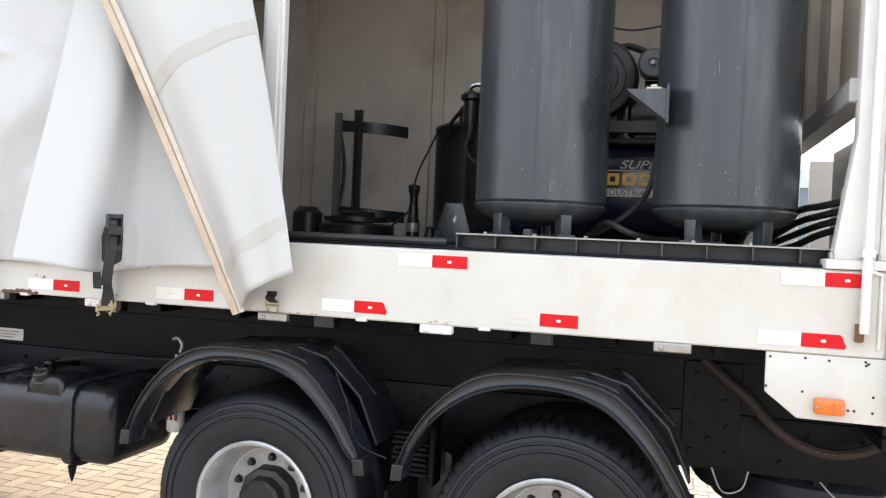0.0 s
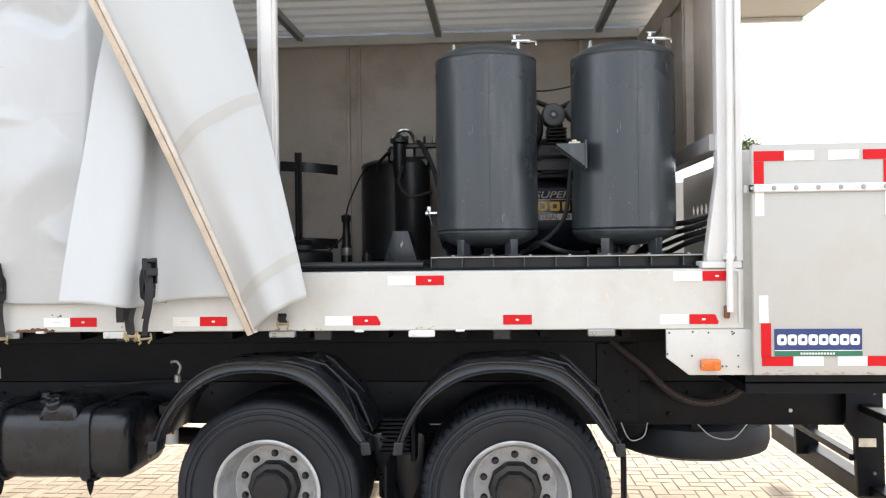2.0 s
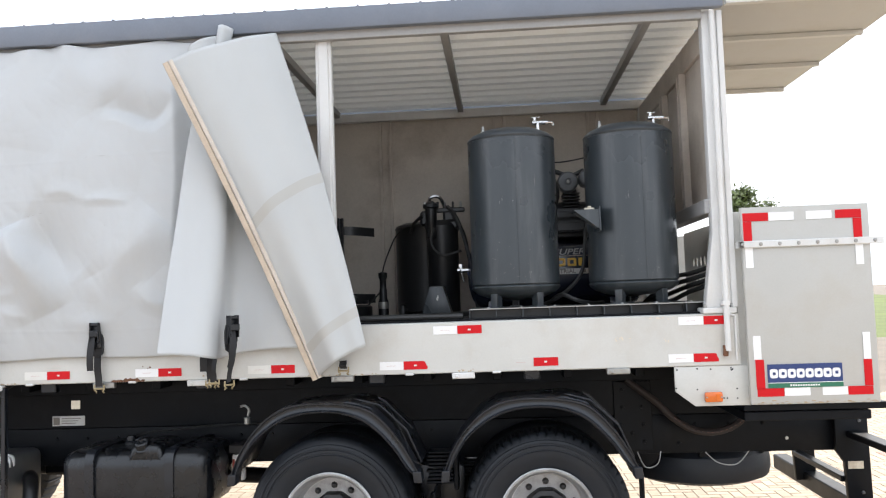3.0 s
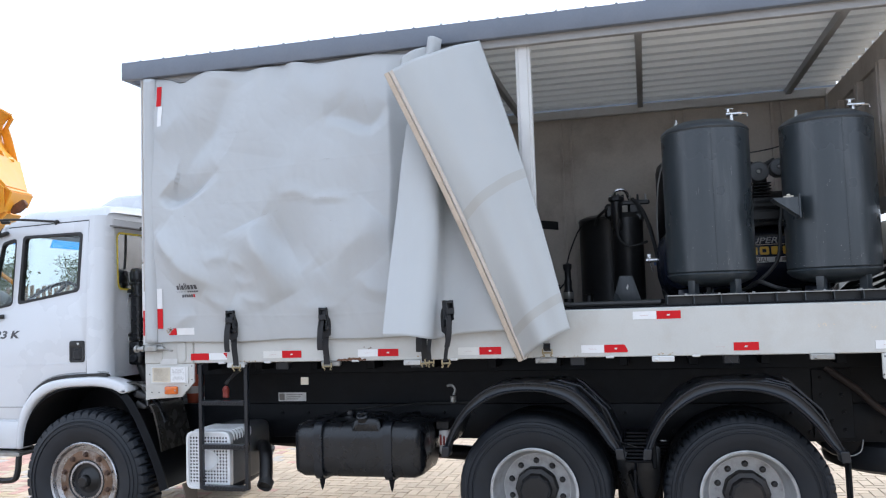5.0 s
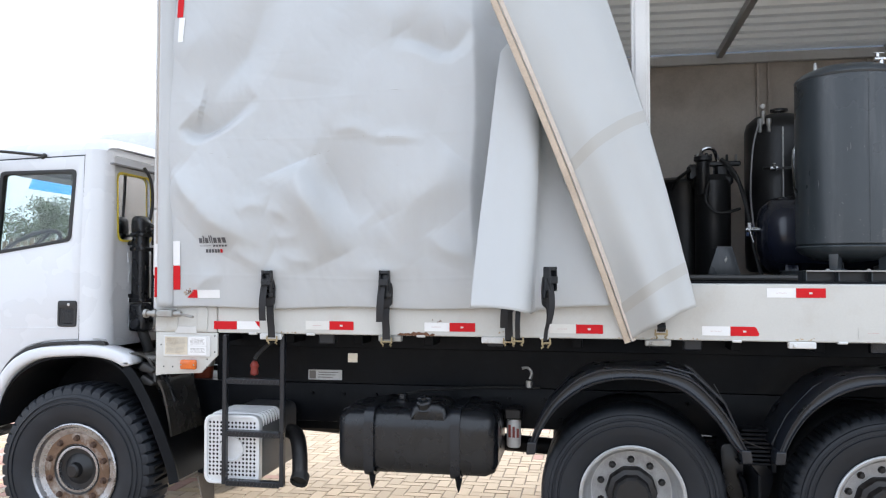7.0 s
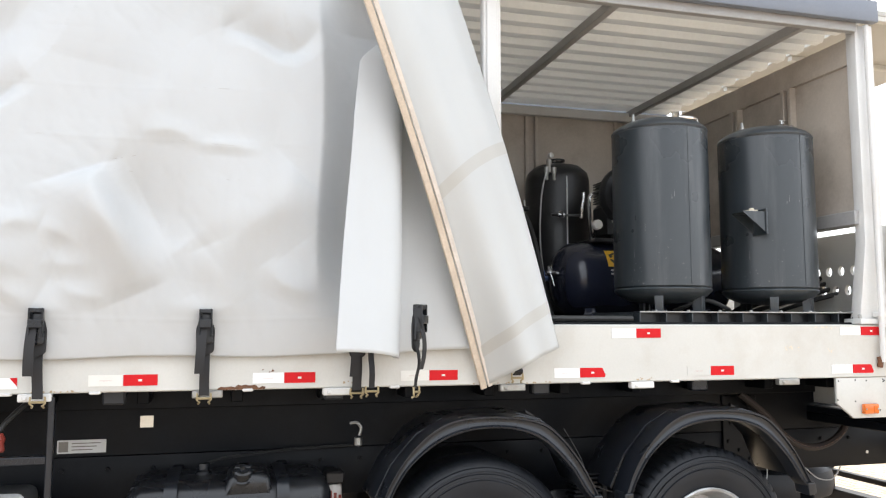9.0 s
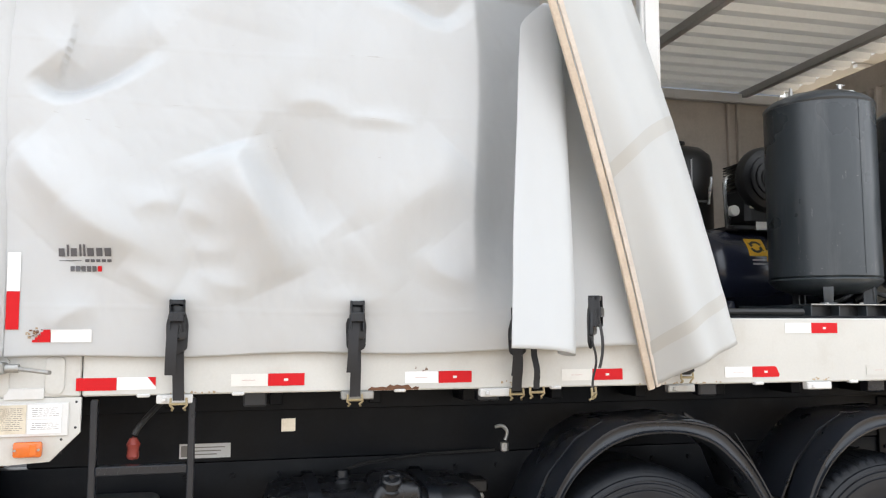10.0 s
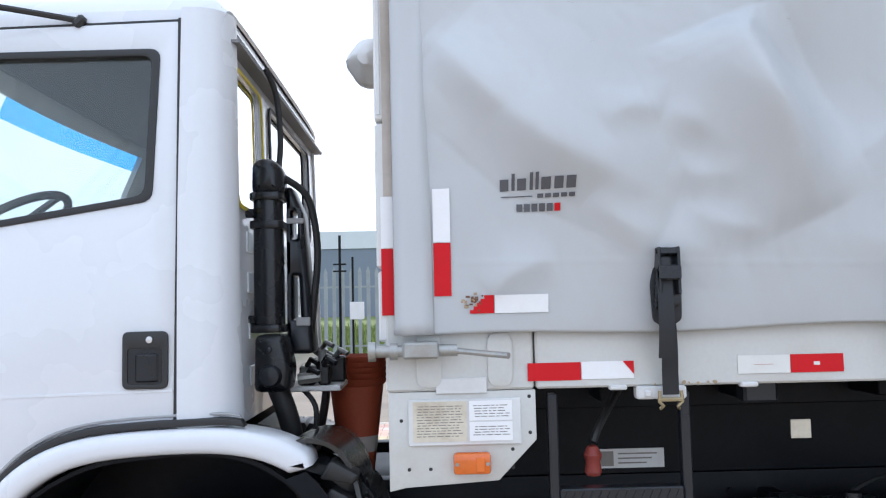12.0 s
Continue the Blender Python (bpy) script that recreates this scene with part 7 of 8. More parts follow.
guard_rim = [(0.0, cy - 0.212), (0.05, cy - 0.214), (0.15, cy - 0.208), (0.195, cy - 0.195), (0.212, cy - 0.170), (0.214, cy - 0.13), (0.205, cy - 0.115), (0.0, cy - 0.115)]
bg = part("belt_guard", lathe(guard_rim, (1.56, 0, 2.66), "y", 36), M_DARK, comp, "rounded black belt guard")
for r in (0.07, 0.11, 0.15):
    part("guard_wire", lathe([(r, cy - 0.222), (r + 0.006, cy - 0.220), (r + 0.006, cy - 0.205), (r, cy - 0.205)], (1.56, 0, 2.66), "y", 36, closed=True), M_DARK, bg)
part("pump_block", bm_box(box(1.42, 1.70, cy - 0.14, cy + 0.14, 2.36, 2.62, 0.03), 1.46, 1.66, cy - 0.10, cy + 0.10, 2.62, 2.80, 0.02), M_DARK, comp)
for i in range(9):
    part("cooling_fin", box(1.43, 1.69, cy - 0.13, cy + 0.13, 2.63 + 0.018 * i, 2.637 + 0.018 * i), M_DARK, comp)
for x, z, rr_ in ((1.84, 2.745, 0.078), (1.99, 2.77, 0.07)):
    fl = part("air_filter", lathe([(0.0, cy - 0.135), (rr_ * 0.3, cy - 0.135), (rr_ * 0.35, cy - 0.142), (rr_ * 0.85, cy - 0.140), (rr_, cy - 0.128), (rr_, cy - 0.03), (0.05, cy - 0.02), (0.0, cy - 0.02)], (x, 0, z), "y", 24), M_DKSTEEL, comp, "round grey intake filter")
    part("filter_nut", lathe([(0.0, cy - 0.155), (0.012, cy - 0.154), (0.014, cy - 0.138)], (x, 0, z), "y", 8), M_ZINC, comp)
for i in range(5):
    part("cylinder_fin", box(1.80, 1.93, cy - 0.11, cy + 0.10, 2.56 + 0.024 * i, 2.568 + 0.024 * i, 0.002), M_DARK, comp)
part("cylinder", tube([(1.865, cy, 2.45), (1.865, cy, 2.70)], 0.05, 14), M_DARK, comp)
part("filter_pipe", tube(bezier([(1.62, cy - 0.05, 2.80), (1.70, cy - 0.07, 2.85), (1.86, cy - 0.06, 2.80), (1.97, cy - 0.05, 2.84)], 6), 0.018, 8), M_DARK, comp)
part("delivery_pipe", tube(bezier([(1.45, cy - 0.05, 2.70), (1.30, cy - 0.10, 2.66), (1.28, cy - 0.12, 2.50), (1.30, cy - 0.10, 2.34)], 6), 0.014, 8), M_CHROME, comp)


def on_receiver(name, bm_made, material, label=""):
    """Wraps a flat decal round the front of the receiver."""
    for v in bm_made.verts:
        a = (v.co.z - cz) / cr
        rr_ = cr + 0.0015 - (v.co.y)
        v.co = Vector((v.co.x, cy - rr_ * math.cos(a), cz + rr_ * math.sin(a)))
    return part(name, bm_made, material, comp, label)


def decal(x0, x1, z0, z1, lift=0.0):
    b = bmesh.new()
    bm_sheet(b, lambda u, v: Vector((lerp(x0, x1, u), -lift, lerp(z0, z1, v))), 2, 8)
    return b


on_receiver("decal", decal(1.350, 1.480, 2.150, 2.285), M_YELLOW, "yellow square decal")
for k in (0, 1):
    arc = [(1.0, math.pi * (0.10 + 0.72 * q / 8 + k)) for q in range(9)]
    ring = [(1.415 + 0.046 * math.cos(a), 2.217 + 0.046 * math.sin(a)) for _, a in arc] + [(1.415 + 0.028 * math.cos(a), 2.217 + 0.028 * math.sin(a)) for _, a in arc[::-1]]
    on_receiver("decal_shape", plate(ring, [], -0.0012, -0.0004), M_DARK)
    a = math.pi * (0.80 + k)
    tip = [(1.415 + r * math.cos(a + da), 2.217 + r * math.sin(a + da)) for r, da in ((0.018, 0.0), (0.058, 0.0), (0.037, 0.75))]
    on_receiver("decal_shape", plate(tip, [], -0.0016, -0.0008), M_DARK)
for i in range(2):
    on_receiver("print_bar", decal(1.365, 1.475, 2.118 - 0.025 * i, 2.130 - 0.025 * i), M_BEAM)


def receiver_words(text, size, material, x, z, shear=0.0, bold=0.0, wide=1.0):
    ob = words(text, size, material, comp, (x, 0, z), (90, 0, 0), "", 0.0005, shear, bold, wide)
    for v in ob.data.vertices:
        a = (v.co.z - cz) / cr
        v.co = Vector((v.co.x, cy - (cr + 0.003 - v.co.y) * math.cos(a), cz + (cr + 0.003 - v.co.y) * math.sin(a)))


receiver_words("SUPER", 0.075, M_BEAM, 1.70, 2.195, 0.3, 0.001, 1.1)
on_receiver("print_bar", decal(1.46, 2.06, 2.182, 2.187), M_WOOD)
for i, x in enumerate((1.47, 1.56, 1.64, 1.72, 1.80, 1.88, 1.96, 2.02)):
    hgt = 0.085 if i in (0,) else 0.062
    lo = rounded([(x, 2.105), (x + (0.065 if i != 5 else 0.05), 2.105), (x + (0.065 if i != 5 else 0.05), 2.105 + hgt), (x, 2.105 + hgt)], 0.012)
    hi = rounded([(x + 0.018, 2.122), (x + 0.046, 2.122), (x + 0.046, 2.15), (x + 0.018, 2.15)], 0.006)
    on_receiver("decal_shape", plate(lo, [hi] if i != 5 else [], -0.0014, -0.0006), M_YELLOW)
on_receiver("decal", decal(1.60, 2.06, 2.048, 2.088), M_PALEW)
receiver_words("INDUSTRIAL", 0.045, M_INK, 1.612, 2.054, 0, 0.001, 0.98)
for i in range(3):
    on_receiver("print_bar", decal(1.90 + 0.05 * i, 1.93 + 0.05 * i, 2.056, 2.082, 0.0015), M_INK)
part("outlet_valve", bm_box(tube([(1.07, cy - 0.05, 2.11), (0.98, cy - 0.05, 2.11)], 0.018, 10), 0.99, 1.02, cy - 0.065, cy - 0.035, 2.12, 2.16, 0.004), M_CHROME, comp, "chromed outlet valve")
part("valve_lever", bm_bar(bmesh.new(), (1.0, cy - 0.06, 2.13), (1.03, cy - 0.07, 2.02), 0.014, 0.008, 0.002), M_CHROME, comp)
part("cover_plate", box(1.62, 2.05, 0.80, 0.815, 2.36, 2.42, 0.004), M_DARK, comp)

part("gauge", lathe([(0.0, 1.000), (0.030, 1.000), (0.035, 1.005), (0.035, 1.035), (0.0, 1.035)], (1.342, 0, 2.453), "y", 18), M_PALEW, comp, "round white dial gauge")
part("gauge_stem", tube([(1.342, 1.030, 2.44), (1.345, 1.07, 2.40), (1.350, 1.12, 2.32)], 0.011, 8), M_CHROME, comp)
part("data_label", box(1.46, 1.575, 0.950, 0.9585, 2.325, 2.378), M_PALEW, comp, "small white printed label")
part("data_label", box(1.438, 1.476, 0.980, 0.9885, 2.468, 2.508), M_PALEW, comp)
comp.matrix_basis = Matrix.Translation((0, 0.07, 0)) @ comp.matrix_basis

# slim upright tank behind with gauges
vt = thing("vertical_tank", (1.28, 1.62, FL), "slim black upright pressure tank with gauges and fittings", "pressure tank")
part("shell", lathe([(0.0, FL - 0.085), (0.22, FL - 0.065), (0.245, FL - 0.035), (0.25, FL + 0.10), (0.25, 2.76), (0.235, 2.82), (0.18, 2.87), (0.08, 2.895), (0.0, 2.90)], (1.28, 1.62, 0), "z", 40), M_DARK, vt)
part("top_ring", bm_bar(lathe([(0.05, 2.92), (0.065, 2.92), (0.065, 2.935), (0.05, 2.935)], (1.28, 1.62, 0), "z", 16, closed=True), (1.28, 1.62, 2.89), (1.28, 1.62, 2.925), 0.02, 0.02), M_DARK, vt)
part("weld_seam", bm_bar(bmesh.new(), (1.25, 1.3685, FL + 0.12), (1.25, 1.3685, 2.76), 0.009, 0.006), M_STEELW, vt)
for x, z in ((1.12, 2.86), (1.16, 2.80), (1.10, 2.80)):
    part("regulator", lathe([(0.0, z + 0.03), (0.018, z + 0.028), (0.022, z), (0.014, z - 0.03), (0.014, z - 0.07), (0.0, z - 0.075)], (x, 1.40, 0), "z", 10), M_ZINC, vt)
part("gauge", lathe([(0.0, 1.30), (0.017, 1.30), (0.020, 1.305), (0.020, 1.33), (0.0, 1.33)], (1.10, 0, 2.90), "y", 18), M_PALEW, vt, "round white dial gauge")
part("silencer", tube([(1.10, 1.32, 2.45), (1.10, 1.32, 2.45), (1.02, 1.33, 2.45)], [0.02, 0.028, 0.030], 14), M_ZINC, vt)
part("fitting", tube([(1.10, 1.32, 2.45), (1.15, 1.315, 2.45)], 0.012, 8), M_HUB, vt)
part("fitting", bm_box(tube([(1.15, 1.315, 2.45), (1.20, 1.31, 2.45)], 0.018, 10), 1.165, 1.185, 1.29, 1.33, 2.45, 2.485, 0.003), M_CHROME, vt, "chromed pipe fitting")
part("fitting", tube([(1.20, 1.31, 2.45), (1.33, 1.29, 2.45)], 0.010, 8), M_DKSTEEL, vt)
part("fitting", tube(bezier([(1.33, 1.29, 2.43), (1.33, 1.28, 2.50), (1.34, 1.27, 2.58), (1.34, 1.27, 2.62)], 5), 0.013, 8), M_CHROME, vt)
part("thin_pipe", tube(bezier([(1.08, 1.36, 2.78), (1.04, 1.36, 2.6), (1.02, 1.35, 2.3), (1.03, 1.34, 2.1), (1.05, 1.34, 1.95)], 6), 0.006, 6), M_BEAM, vt)

for ob in vt.children:
    ob.data.transform(Matrix.Translation((0.065, 0.165, 0.085 + 0.035 * (not ob.name.startswith('foot')))))

# drum with filter unit
drum = thing("pump_drum", (0.78, 1.32, FL), "black steel drum with a filter unit and hoses on its lid", "drum")
part("drum_body", lathe([(0.0, FL), (0.24, FL), (0.245, FL + 0.02), (0.265, FL + 0.03), (0.265, 2.50), (0.272, 2.52), (0.26, 2.54), (0.20, 2.565), (0.0, 2.575)], (0.665, 2.06, 0), "z", 40), M_DARK, drum)
part("filter_bowl", lathe([(0.0, 2.37), (0.034, 2.375), (0.042, 2.39), (0.044, 2.60), (0.062, 2.61), (0.062, 2.635), (0.04, 2.65), (0.0, 2.65)], (0.715, 1.14, 0), "z", 20), M_DARK, drum)
for k in range(5):
    a = 2 * math.pi * k / 5
    part("bolt", lathe([(0.0, 2.655), (0.010, 2.655), (0.010, 2.63)], (0.715 + 0.052 * math.cos(a), 1.14 + 0.052 * math.sin(a), 0), "z", 6), M_ZINC if k % 2 else M_DARK, drum)
part("head_bar", box(0.68, 0.97, 1.17, 1.21, 2.575, 2.61, 0.008), M_DARK, drum)
for k in range(4):
    part("head_stud", lathe([(0.0, 2.66), (0.008, 2.655), (0.010, 2.61)], (0.76 + 0.06 * k, 1.19, 0), "z", 8), M_ZINC if k % 2 else M_DARK, drum)
part("filter_unit", bm_box(bm_box(box(0.80, 0.90, 1.18, 1.30, 2.40, 2.62, 0.02), 0.66, 0.92, 1.16, 1.40, 2.44, 2.52, 0.02), 0.62, 0.70, 1.22, 1.30, 2.48, 2.60, 0.02), M_DARK, drum)
part("bright_elbow", tube(bezier([(0.70, 1.14, 2.64), (0.71, 1.13, 2.68), (0.75, 1.13, 2.695), (0.79, 1.15, 2.68), (0.82, 1.2, 2.61)], 6), 0.013, 8), M_CHROME, drum)
for pts, r_ in ((((0.84, 1.16, 2.62), (0.92, 1.08, 2.50), (0.99, 1.06, 2.25), (1.02, 1.02, 2.0), (1.06, 0.96, 1.80)), 0.014), (((0.74, 1.08, 2.45), (0.72, 1.04, 2.32), (0.80, 1.02, 2.24), (0.94, 1.04, 2.27)), 0.010),
              (((0.53, 1.35, 2.44), (0.56, 1.28, 2.50), (0.64, 1.2, 2.56)), 0.012), (((0.88, 1.12, 2.55), (0.96, 1.08, 2.4), (1.0, 1.05, 2.18)), 0.012)):
    part("hose", tube(bezier(pts, 8), r_, 8), M_HOSE, drum)
part("blue_tap", bm_box(tube([(0.98, 1.06, 2.10), (1.10, 1.06, 2.10)], 0.016, 8), 1.0, 1.03, 1.045, 1.075, 2.11, 2.15, 0.004), mat("tap_blue", (0.10, 0.16, 0.35), 0.4), drum)

# the filter unit stands off the front of the drum
for ob in [o for o in drum.children if not o.name.startswith("drum_body")]:
    ob.data.transform(Matrix.Translation((0.759, 1.56, 2.69)) @ Matrix.Scale(1.08, 4) @ Matrix.Translation((-0.715, -1.14, -2.65)))
part("unit_column", lathe([(0.0, FL), (0.12, FL), (0.13, FL + 0.02), (0.13, 2.50), (0.10, 2.54), (0.0, 2.55)], (0.84, 1.66, 0), "z", 28), M_DARK, drum)

# folded steel stand
stand = thing("steel_stand", (0.82, 1.03, FL), "dark grey folded steel stand plate with tapering sides", "stand")
part("stand_plate", plate([(0.702, FL), (0.930, FL), (0.866, 1.985), (0.772, 1.985)], [], 1.03, 1.038, 0.001), M_TANK, stand)
part("stand_side", bm_plate(bmesh.new(), [(1.03, FL), (1.25, FL), (1.21, 1.985), (1.03, 1.985)], [], 0, 0.008, 0, lambda q, y, z: Vector((0.928 - 0.062 * (z - FL) / 0.217 + y, q, z))), M_TANK, stand)
part("stand_top", box(0.772, 0.872, 1.03, 1.21, 1.985, 1.993), M_TANK, stand)
part("chalk_mark", plate([(0.818, 1.90), (0.828, 1.88), (0.840, 1.91), (0.833, 1.93), (0.826, 1.91)], [], 1.0275, 1.029), M_PALEW, stand)

# clamp rig
rig = thing("clamp_rig", (-0.05, 1.75, FL), "black steel drum clamp rig with two posts and curved arms", "clamp")
part("base_drum", lathe([(0.0, FL), (0.24, FL), (0.245, FL + 0.02), (0.245, FL + 0.085), (0.22, FL + 0.10), (0.0, FL + 0.105)], (-0.02, 1.70, 0), "z", 36), M_DARK, rig)
part("base_ring", lathe([(0.19, FL + 0.11), (0.215, FL + 0.11), (0.215, FL + 0.14), (0.19, FL + 0.14)], (-0.02, 1.70, 0), "z", 36, closed=True), M_DARK, rig)
part("post", box(-0.225, -0.185, 1.74, 1.78, FL + 0.10, 2.60, 0.003), M_DKSTEEL, rig)
pp = bm_box(box(-0.035, -0.020, 1.62, 1.665, FL + 0.18, 2.60, 0.002), -0.035, 0.010, 1.655, 1.665, FL + 0.18, 2.60, 0.002)
bm_box(pp, 0.0, 0.010, 1.62, 1.665, FL + 0.18, 2.60, 0.002)
part("post", pp, M_DARK, rig)


def arm(z, x0, x1, hgt):
    return bm_sheet(bmesh.new(), lambda u, v: Vector((lerp(x0, x1, u), 1.80 + 0.16 * (2 * u - 1) ** 2 * (u > 0.5) + 0.25 * (1 - min(u * 6, 1)), z + hgt * (v - 0.5) - 0.03 * u)), 30, 3, 0.008)


part("clamp_arm", arm(2.525, -0.30, 0.215, 0.075), M_DARK, rig)
part("clamp_arm", arm(1.95, -0.32, 0.21, 0.075), M_DARK, rig)
part("side_band", bm_sheet(bmesh.new(), lambda u, v: Vector((-0.29 + 0.07 * math.sin(math.pi * u) * 0.8, 1.98 - 0.05 * v, lerp(1.90, 2.56, u))), 20, 2, 0.006), M_DARK, rig)
part("hub_block", bm_box(box(-0.10, 0.09, 1.60, 1.75, FL + 0.105, FL + 0.18, 0.01), -0.16, -0.02, 1.66, 1.76, FL + 0.105, FL + 0.16, 0.01), M_DARK, rig)
part("side_motor", lathe([(0.0, FL), (0.10, FL), (0.10, FL + 0.16), (0.06, FL + 0.20), (0.0, FL + 0.20)], (-0.40, 1.75, 0), "z", 20), M_DARK, rig)
# upright pump lance
lance = thing("hand_pump", (0.30, 1.55, FL), "short black upright hand pump with a flexible hose", "pump")
part("barrel", lathe([(0.0, FL), (0.045, FL), (0.045, FL + 0.12), (0.040, FL + 0.13), (0.034, FL + 0.15), (0.034, FL + 0.22), (0.028, FL + 0.24), (0.028, FL + 0.31), (0.038, FL + 0.33), (0.040, FL + 0.37), (0.0, FL + 0.385)], (0.30, 1.55, 0), "z", 18), M_DARK, lance)
part("sleeve", lathe([(0.046, FL + 0.06), (0.048, FL + 0.07), (0.048, FL + 0.11), (0.046, FL + 0.12)], (0.30, 1.55, 0), "z", 18), M_ZINC, lance)
part("hose", tube(bezier([(0.30, 1.55, FL + 0.38), (0.33, 1.55, 2.25), (0.40, 1.58, 2.42), (0.46, 1.5, 2.48), (0.52, 1.42, 2.52), (0.60, 1.30, 2.52)], 8), 0.007, 6), M_HOSE, lance)
part("hose", tube(bezier([(0.27, 1.55, FL + 0.20), (0.20, 1.5, FL + 0.12), (0.12, 1.45, FL + 0.05), (0.0, 1.42, FL + 0.012)], 8), 0.008, 6), M_HOSE, lance)
part("small_can", lathe([(0.0, FL), (0.035, FL), (0.035, FL + 0.05), (0.028, FL + 0.06), (0.028, FL + 0.085), (0.035, FL + 0.09), (0.0, FL + 0.10)], (0.50, 1.30, 0), "z", 14), M_HUB, lance)

for ob in lance.children:
    ob.data.transform(Matrix.Translation((-0.012, 0.385, 0)))
lance.matrix_basis = Matrix.Translation((0.288, 1.935, FL))
for ob in lance.children:
    ob.matrix_parent_inverse = world_of(lance).inverted()

# hoses lying on the deck
hose1 = tagged(mesh_object("hose", tube(bezier([(-0.10, 0.14, FL + 0.018), (0.4, 0.11, FL + 0.018), (0.75, 0.12, FL + 0.018), (1.06, 0.10, FL + 0.018)], 10), 0.018, 8), M_HOSE), "black rubber hose lying along the deck edge", "hose")
hose2 = tagged(mesh_object("hose", tube(bezier([(1.64, 0.40, 1.86), (1.70, 0.34, 1.90), (1.80, 0.30, 1.86), (1.90, 0.40, 1.838), (2.0, 0.6, 1.838)], 10), 0.014, 8), M_HOSE), "black hose looped between the two tanks", "hose")
hose3 = tagged(mesh_object("hose", tube(bezier([(1.60, 0.55, 1.84), (1.72, 0.52, 1.90), (1.86, 0.55, 2.05), (1.90, 0.60, 2.3), (1.92, 0.62, 2.42)], 10), 0.013, 8), M_HOSE), "thin black hose rising between the tanks", "hose")
hose4 = tagged(mesh_object("hose", tube(bezier([(0.95, 0.80, FL + 0.02), (1.1, 0.75, FL + 0.02), (0.8, 0.55, FL + 0.018), (0.35, 0.45, FL + 0.018), (-0.2, 0.5, FL + 0.018)], 10), 0.016, 8), M_HOSE), "black hose lying across the deck", "hose")
for i in range(4):
    tagged(mesh_object("cable", tube(bezier([(2.36, 1.0 + 0.05 * i, FL + 0.03), (2.5, 0.8, 1.83 + 0.05 * i), (2.62, 0.6, 1.90 + 0.04 * i), (2.9, 0.5 + 0.06 * i, 1.98 + 0.04 * i)], 8), 0.016, 8), M_HOSE), "black cables hanging over the tail edge", "cable")
tagged(mesh_object("wire", tube(bezier([(1.60, 0.9, 2.90), (1.75, 0.85, 2.86), (1.95, 0.8, 2.88), (2.0, 0.78, 2.92)], 8), 0.005, 6), M_HOSE), "thin wire between the machines", "wire")

# ---------------------------------------------------------------- dump hauler
HP, HA, HS = Vector((-13.14, 8.235, 0.0)), 0.4284, 1.038
hauler = thing("dump_truck", HP, "orange-yellow articulated dump truck with its body raised", "dump truck")


def H(x, y, z):
    """Along, into the depth, up; from the rear wheel's outer face."""
    return HP + HS * Vector((x * math.cos(HA) - y * math.sin(HA), x * math.sin(HA) + y * math.cos(HA), z))


def hplate(outer, holes, y0, y1, bevel=0.0):
    return plate(outer, holes, y0, y1, bevel, lambda x, y, z: H(x, y, z))


for xw in (0.0, -1.84):
    for y0, s in ((0.0, 1), (2.2, 1)):
        R, w = 0.85, 0.66
        b = tyre_mesh([(0.37, 0.05), (0.42, 0.01), (0.50, -0.005), (0.66, -0.012), (0.72, 0.0), (0.78, 0.02), (0.845, 0.035), (0.89, 0.08), (0.90, 0.14), (0.90, 0.31), (0.84, 0.315), (0.84, 0.345), (0.90, 0.35), (0.90, w - 0.14), (0.89, w - 0.08), (0.80, w - 0.02), (0.50, w), (0.40, w - 0.04)], 24, 0.58, 0.075, 0.80)
        rm = lathe([(0.385, 0.06), (0.395, 0.0), (0.375, -0.01), (0.355, 0.02), (0.345, 0.10), (0.305, 0.11), (0.295, 0.19), (0.20, 0.20), (0.19, 0.09), (0.17, 0.08), (0.16, 0.03), (0.0, 0.025)], (0, 0, 0), "y", 40)
        for k in range(12):
            a = 2 * math.pi * k / 12
            bm_lathe(rm, [(0.0, 0.15), (0.014, 0.15), (0.016, 0.20)], (0.248 * math.cos(a), 0, 0.248 * math.sin(a)), "y", 6)
        for bb in (b, rm):
            for v in bb.verts:
                v.co = H(v.co.x + xw, v.co.y + y0, v.co.z + R + 0.03)
        wl_ = part("wheel", rm, M_DUMPRIM, hauler, "yellow wheel rim")
        part("tyre", b, M_BIGTYRE, wl_, "large black lugged tyre")
def hsheet(a, b, c, d, nu=2, nv=2, thick=0.05):
    """A plate between four corners, in order round it."""
    a, b, c, d = (H(*p) for p in (a, b, c, d))
    return bm_sheet(bmesh.new(), lambda u, v: a.lerp(b, u).lerp(d.lerp(c, u), v), nu, nv, thick)


TOP = [(-5.2, 1.0), (-2.12, 4.14), (-0.27, 6.06)]
BAND = [(-5.2, -0.10), (-2.10, 2.99), (-1.17, 3.81), (-0.10, 4.93)]
KEEL = [(-4.8, 0.75), (-2.40, 1.62), (-1.57, 1.85), (-0.86, 2.27), (0.15, 3.23), (0.90, 3.97)]
body_d = part("dump_body", hplate(TOP + [(0.25, 5.33), (0.06, 5.06), (-0.10, 4.93)] + BAND[2::-1], [], -0.02, 0.12, 0.025), M_DUMP, hauler, "raised orange-yellow dump body with a curved spill guard")
part("top_rib", hplate([(-5.2, 1.0), (-5.26, 1.08), (-2.17, 4.22), (-0.31, 6.13), (-0.27, 6.06), (-2.12, 4.14)], [], -0.05, 0.16, 0.015), M_DUMP, hauler)
part("side_crease", hplate([(-5.2, 0.66), (-2.12, 3.78), (-0.50, 5.42), (-0.49, 5.40), (-2.12, 3.75), (-5.2, 0.63)], [], -0.028, -0.018), M_DUMP, hauler)


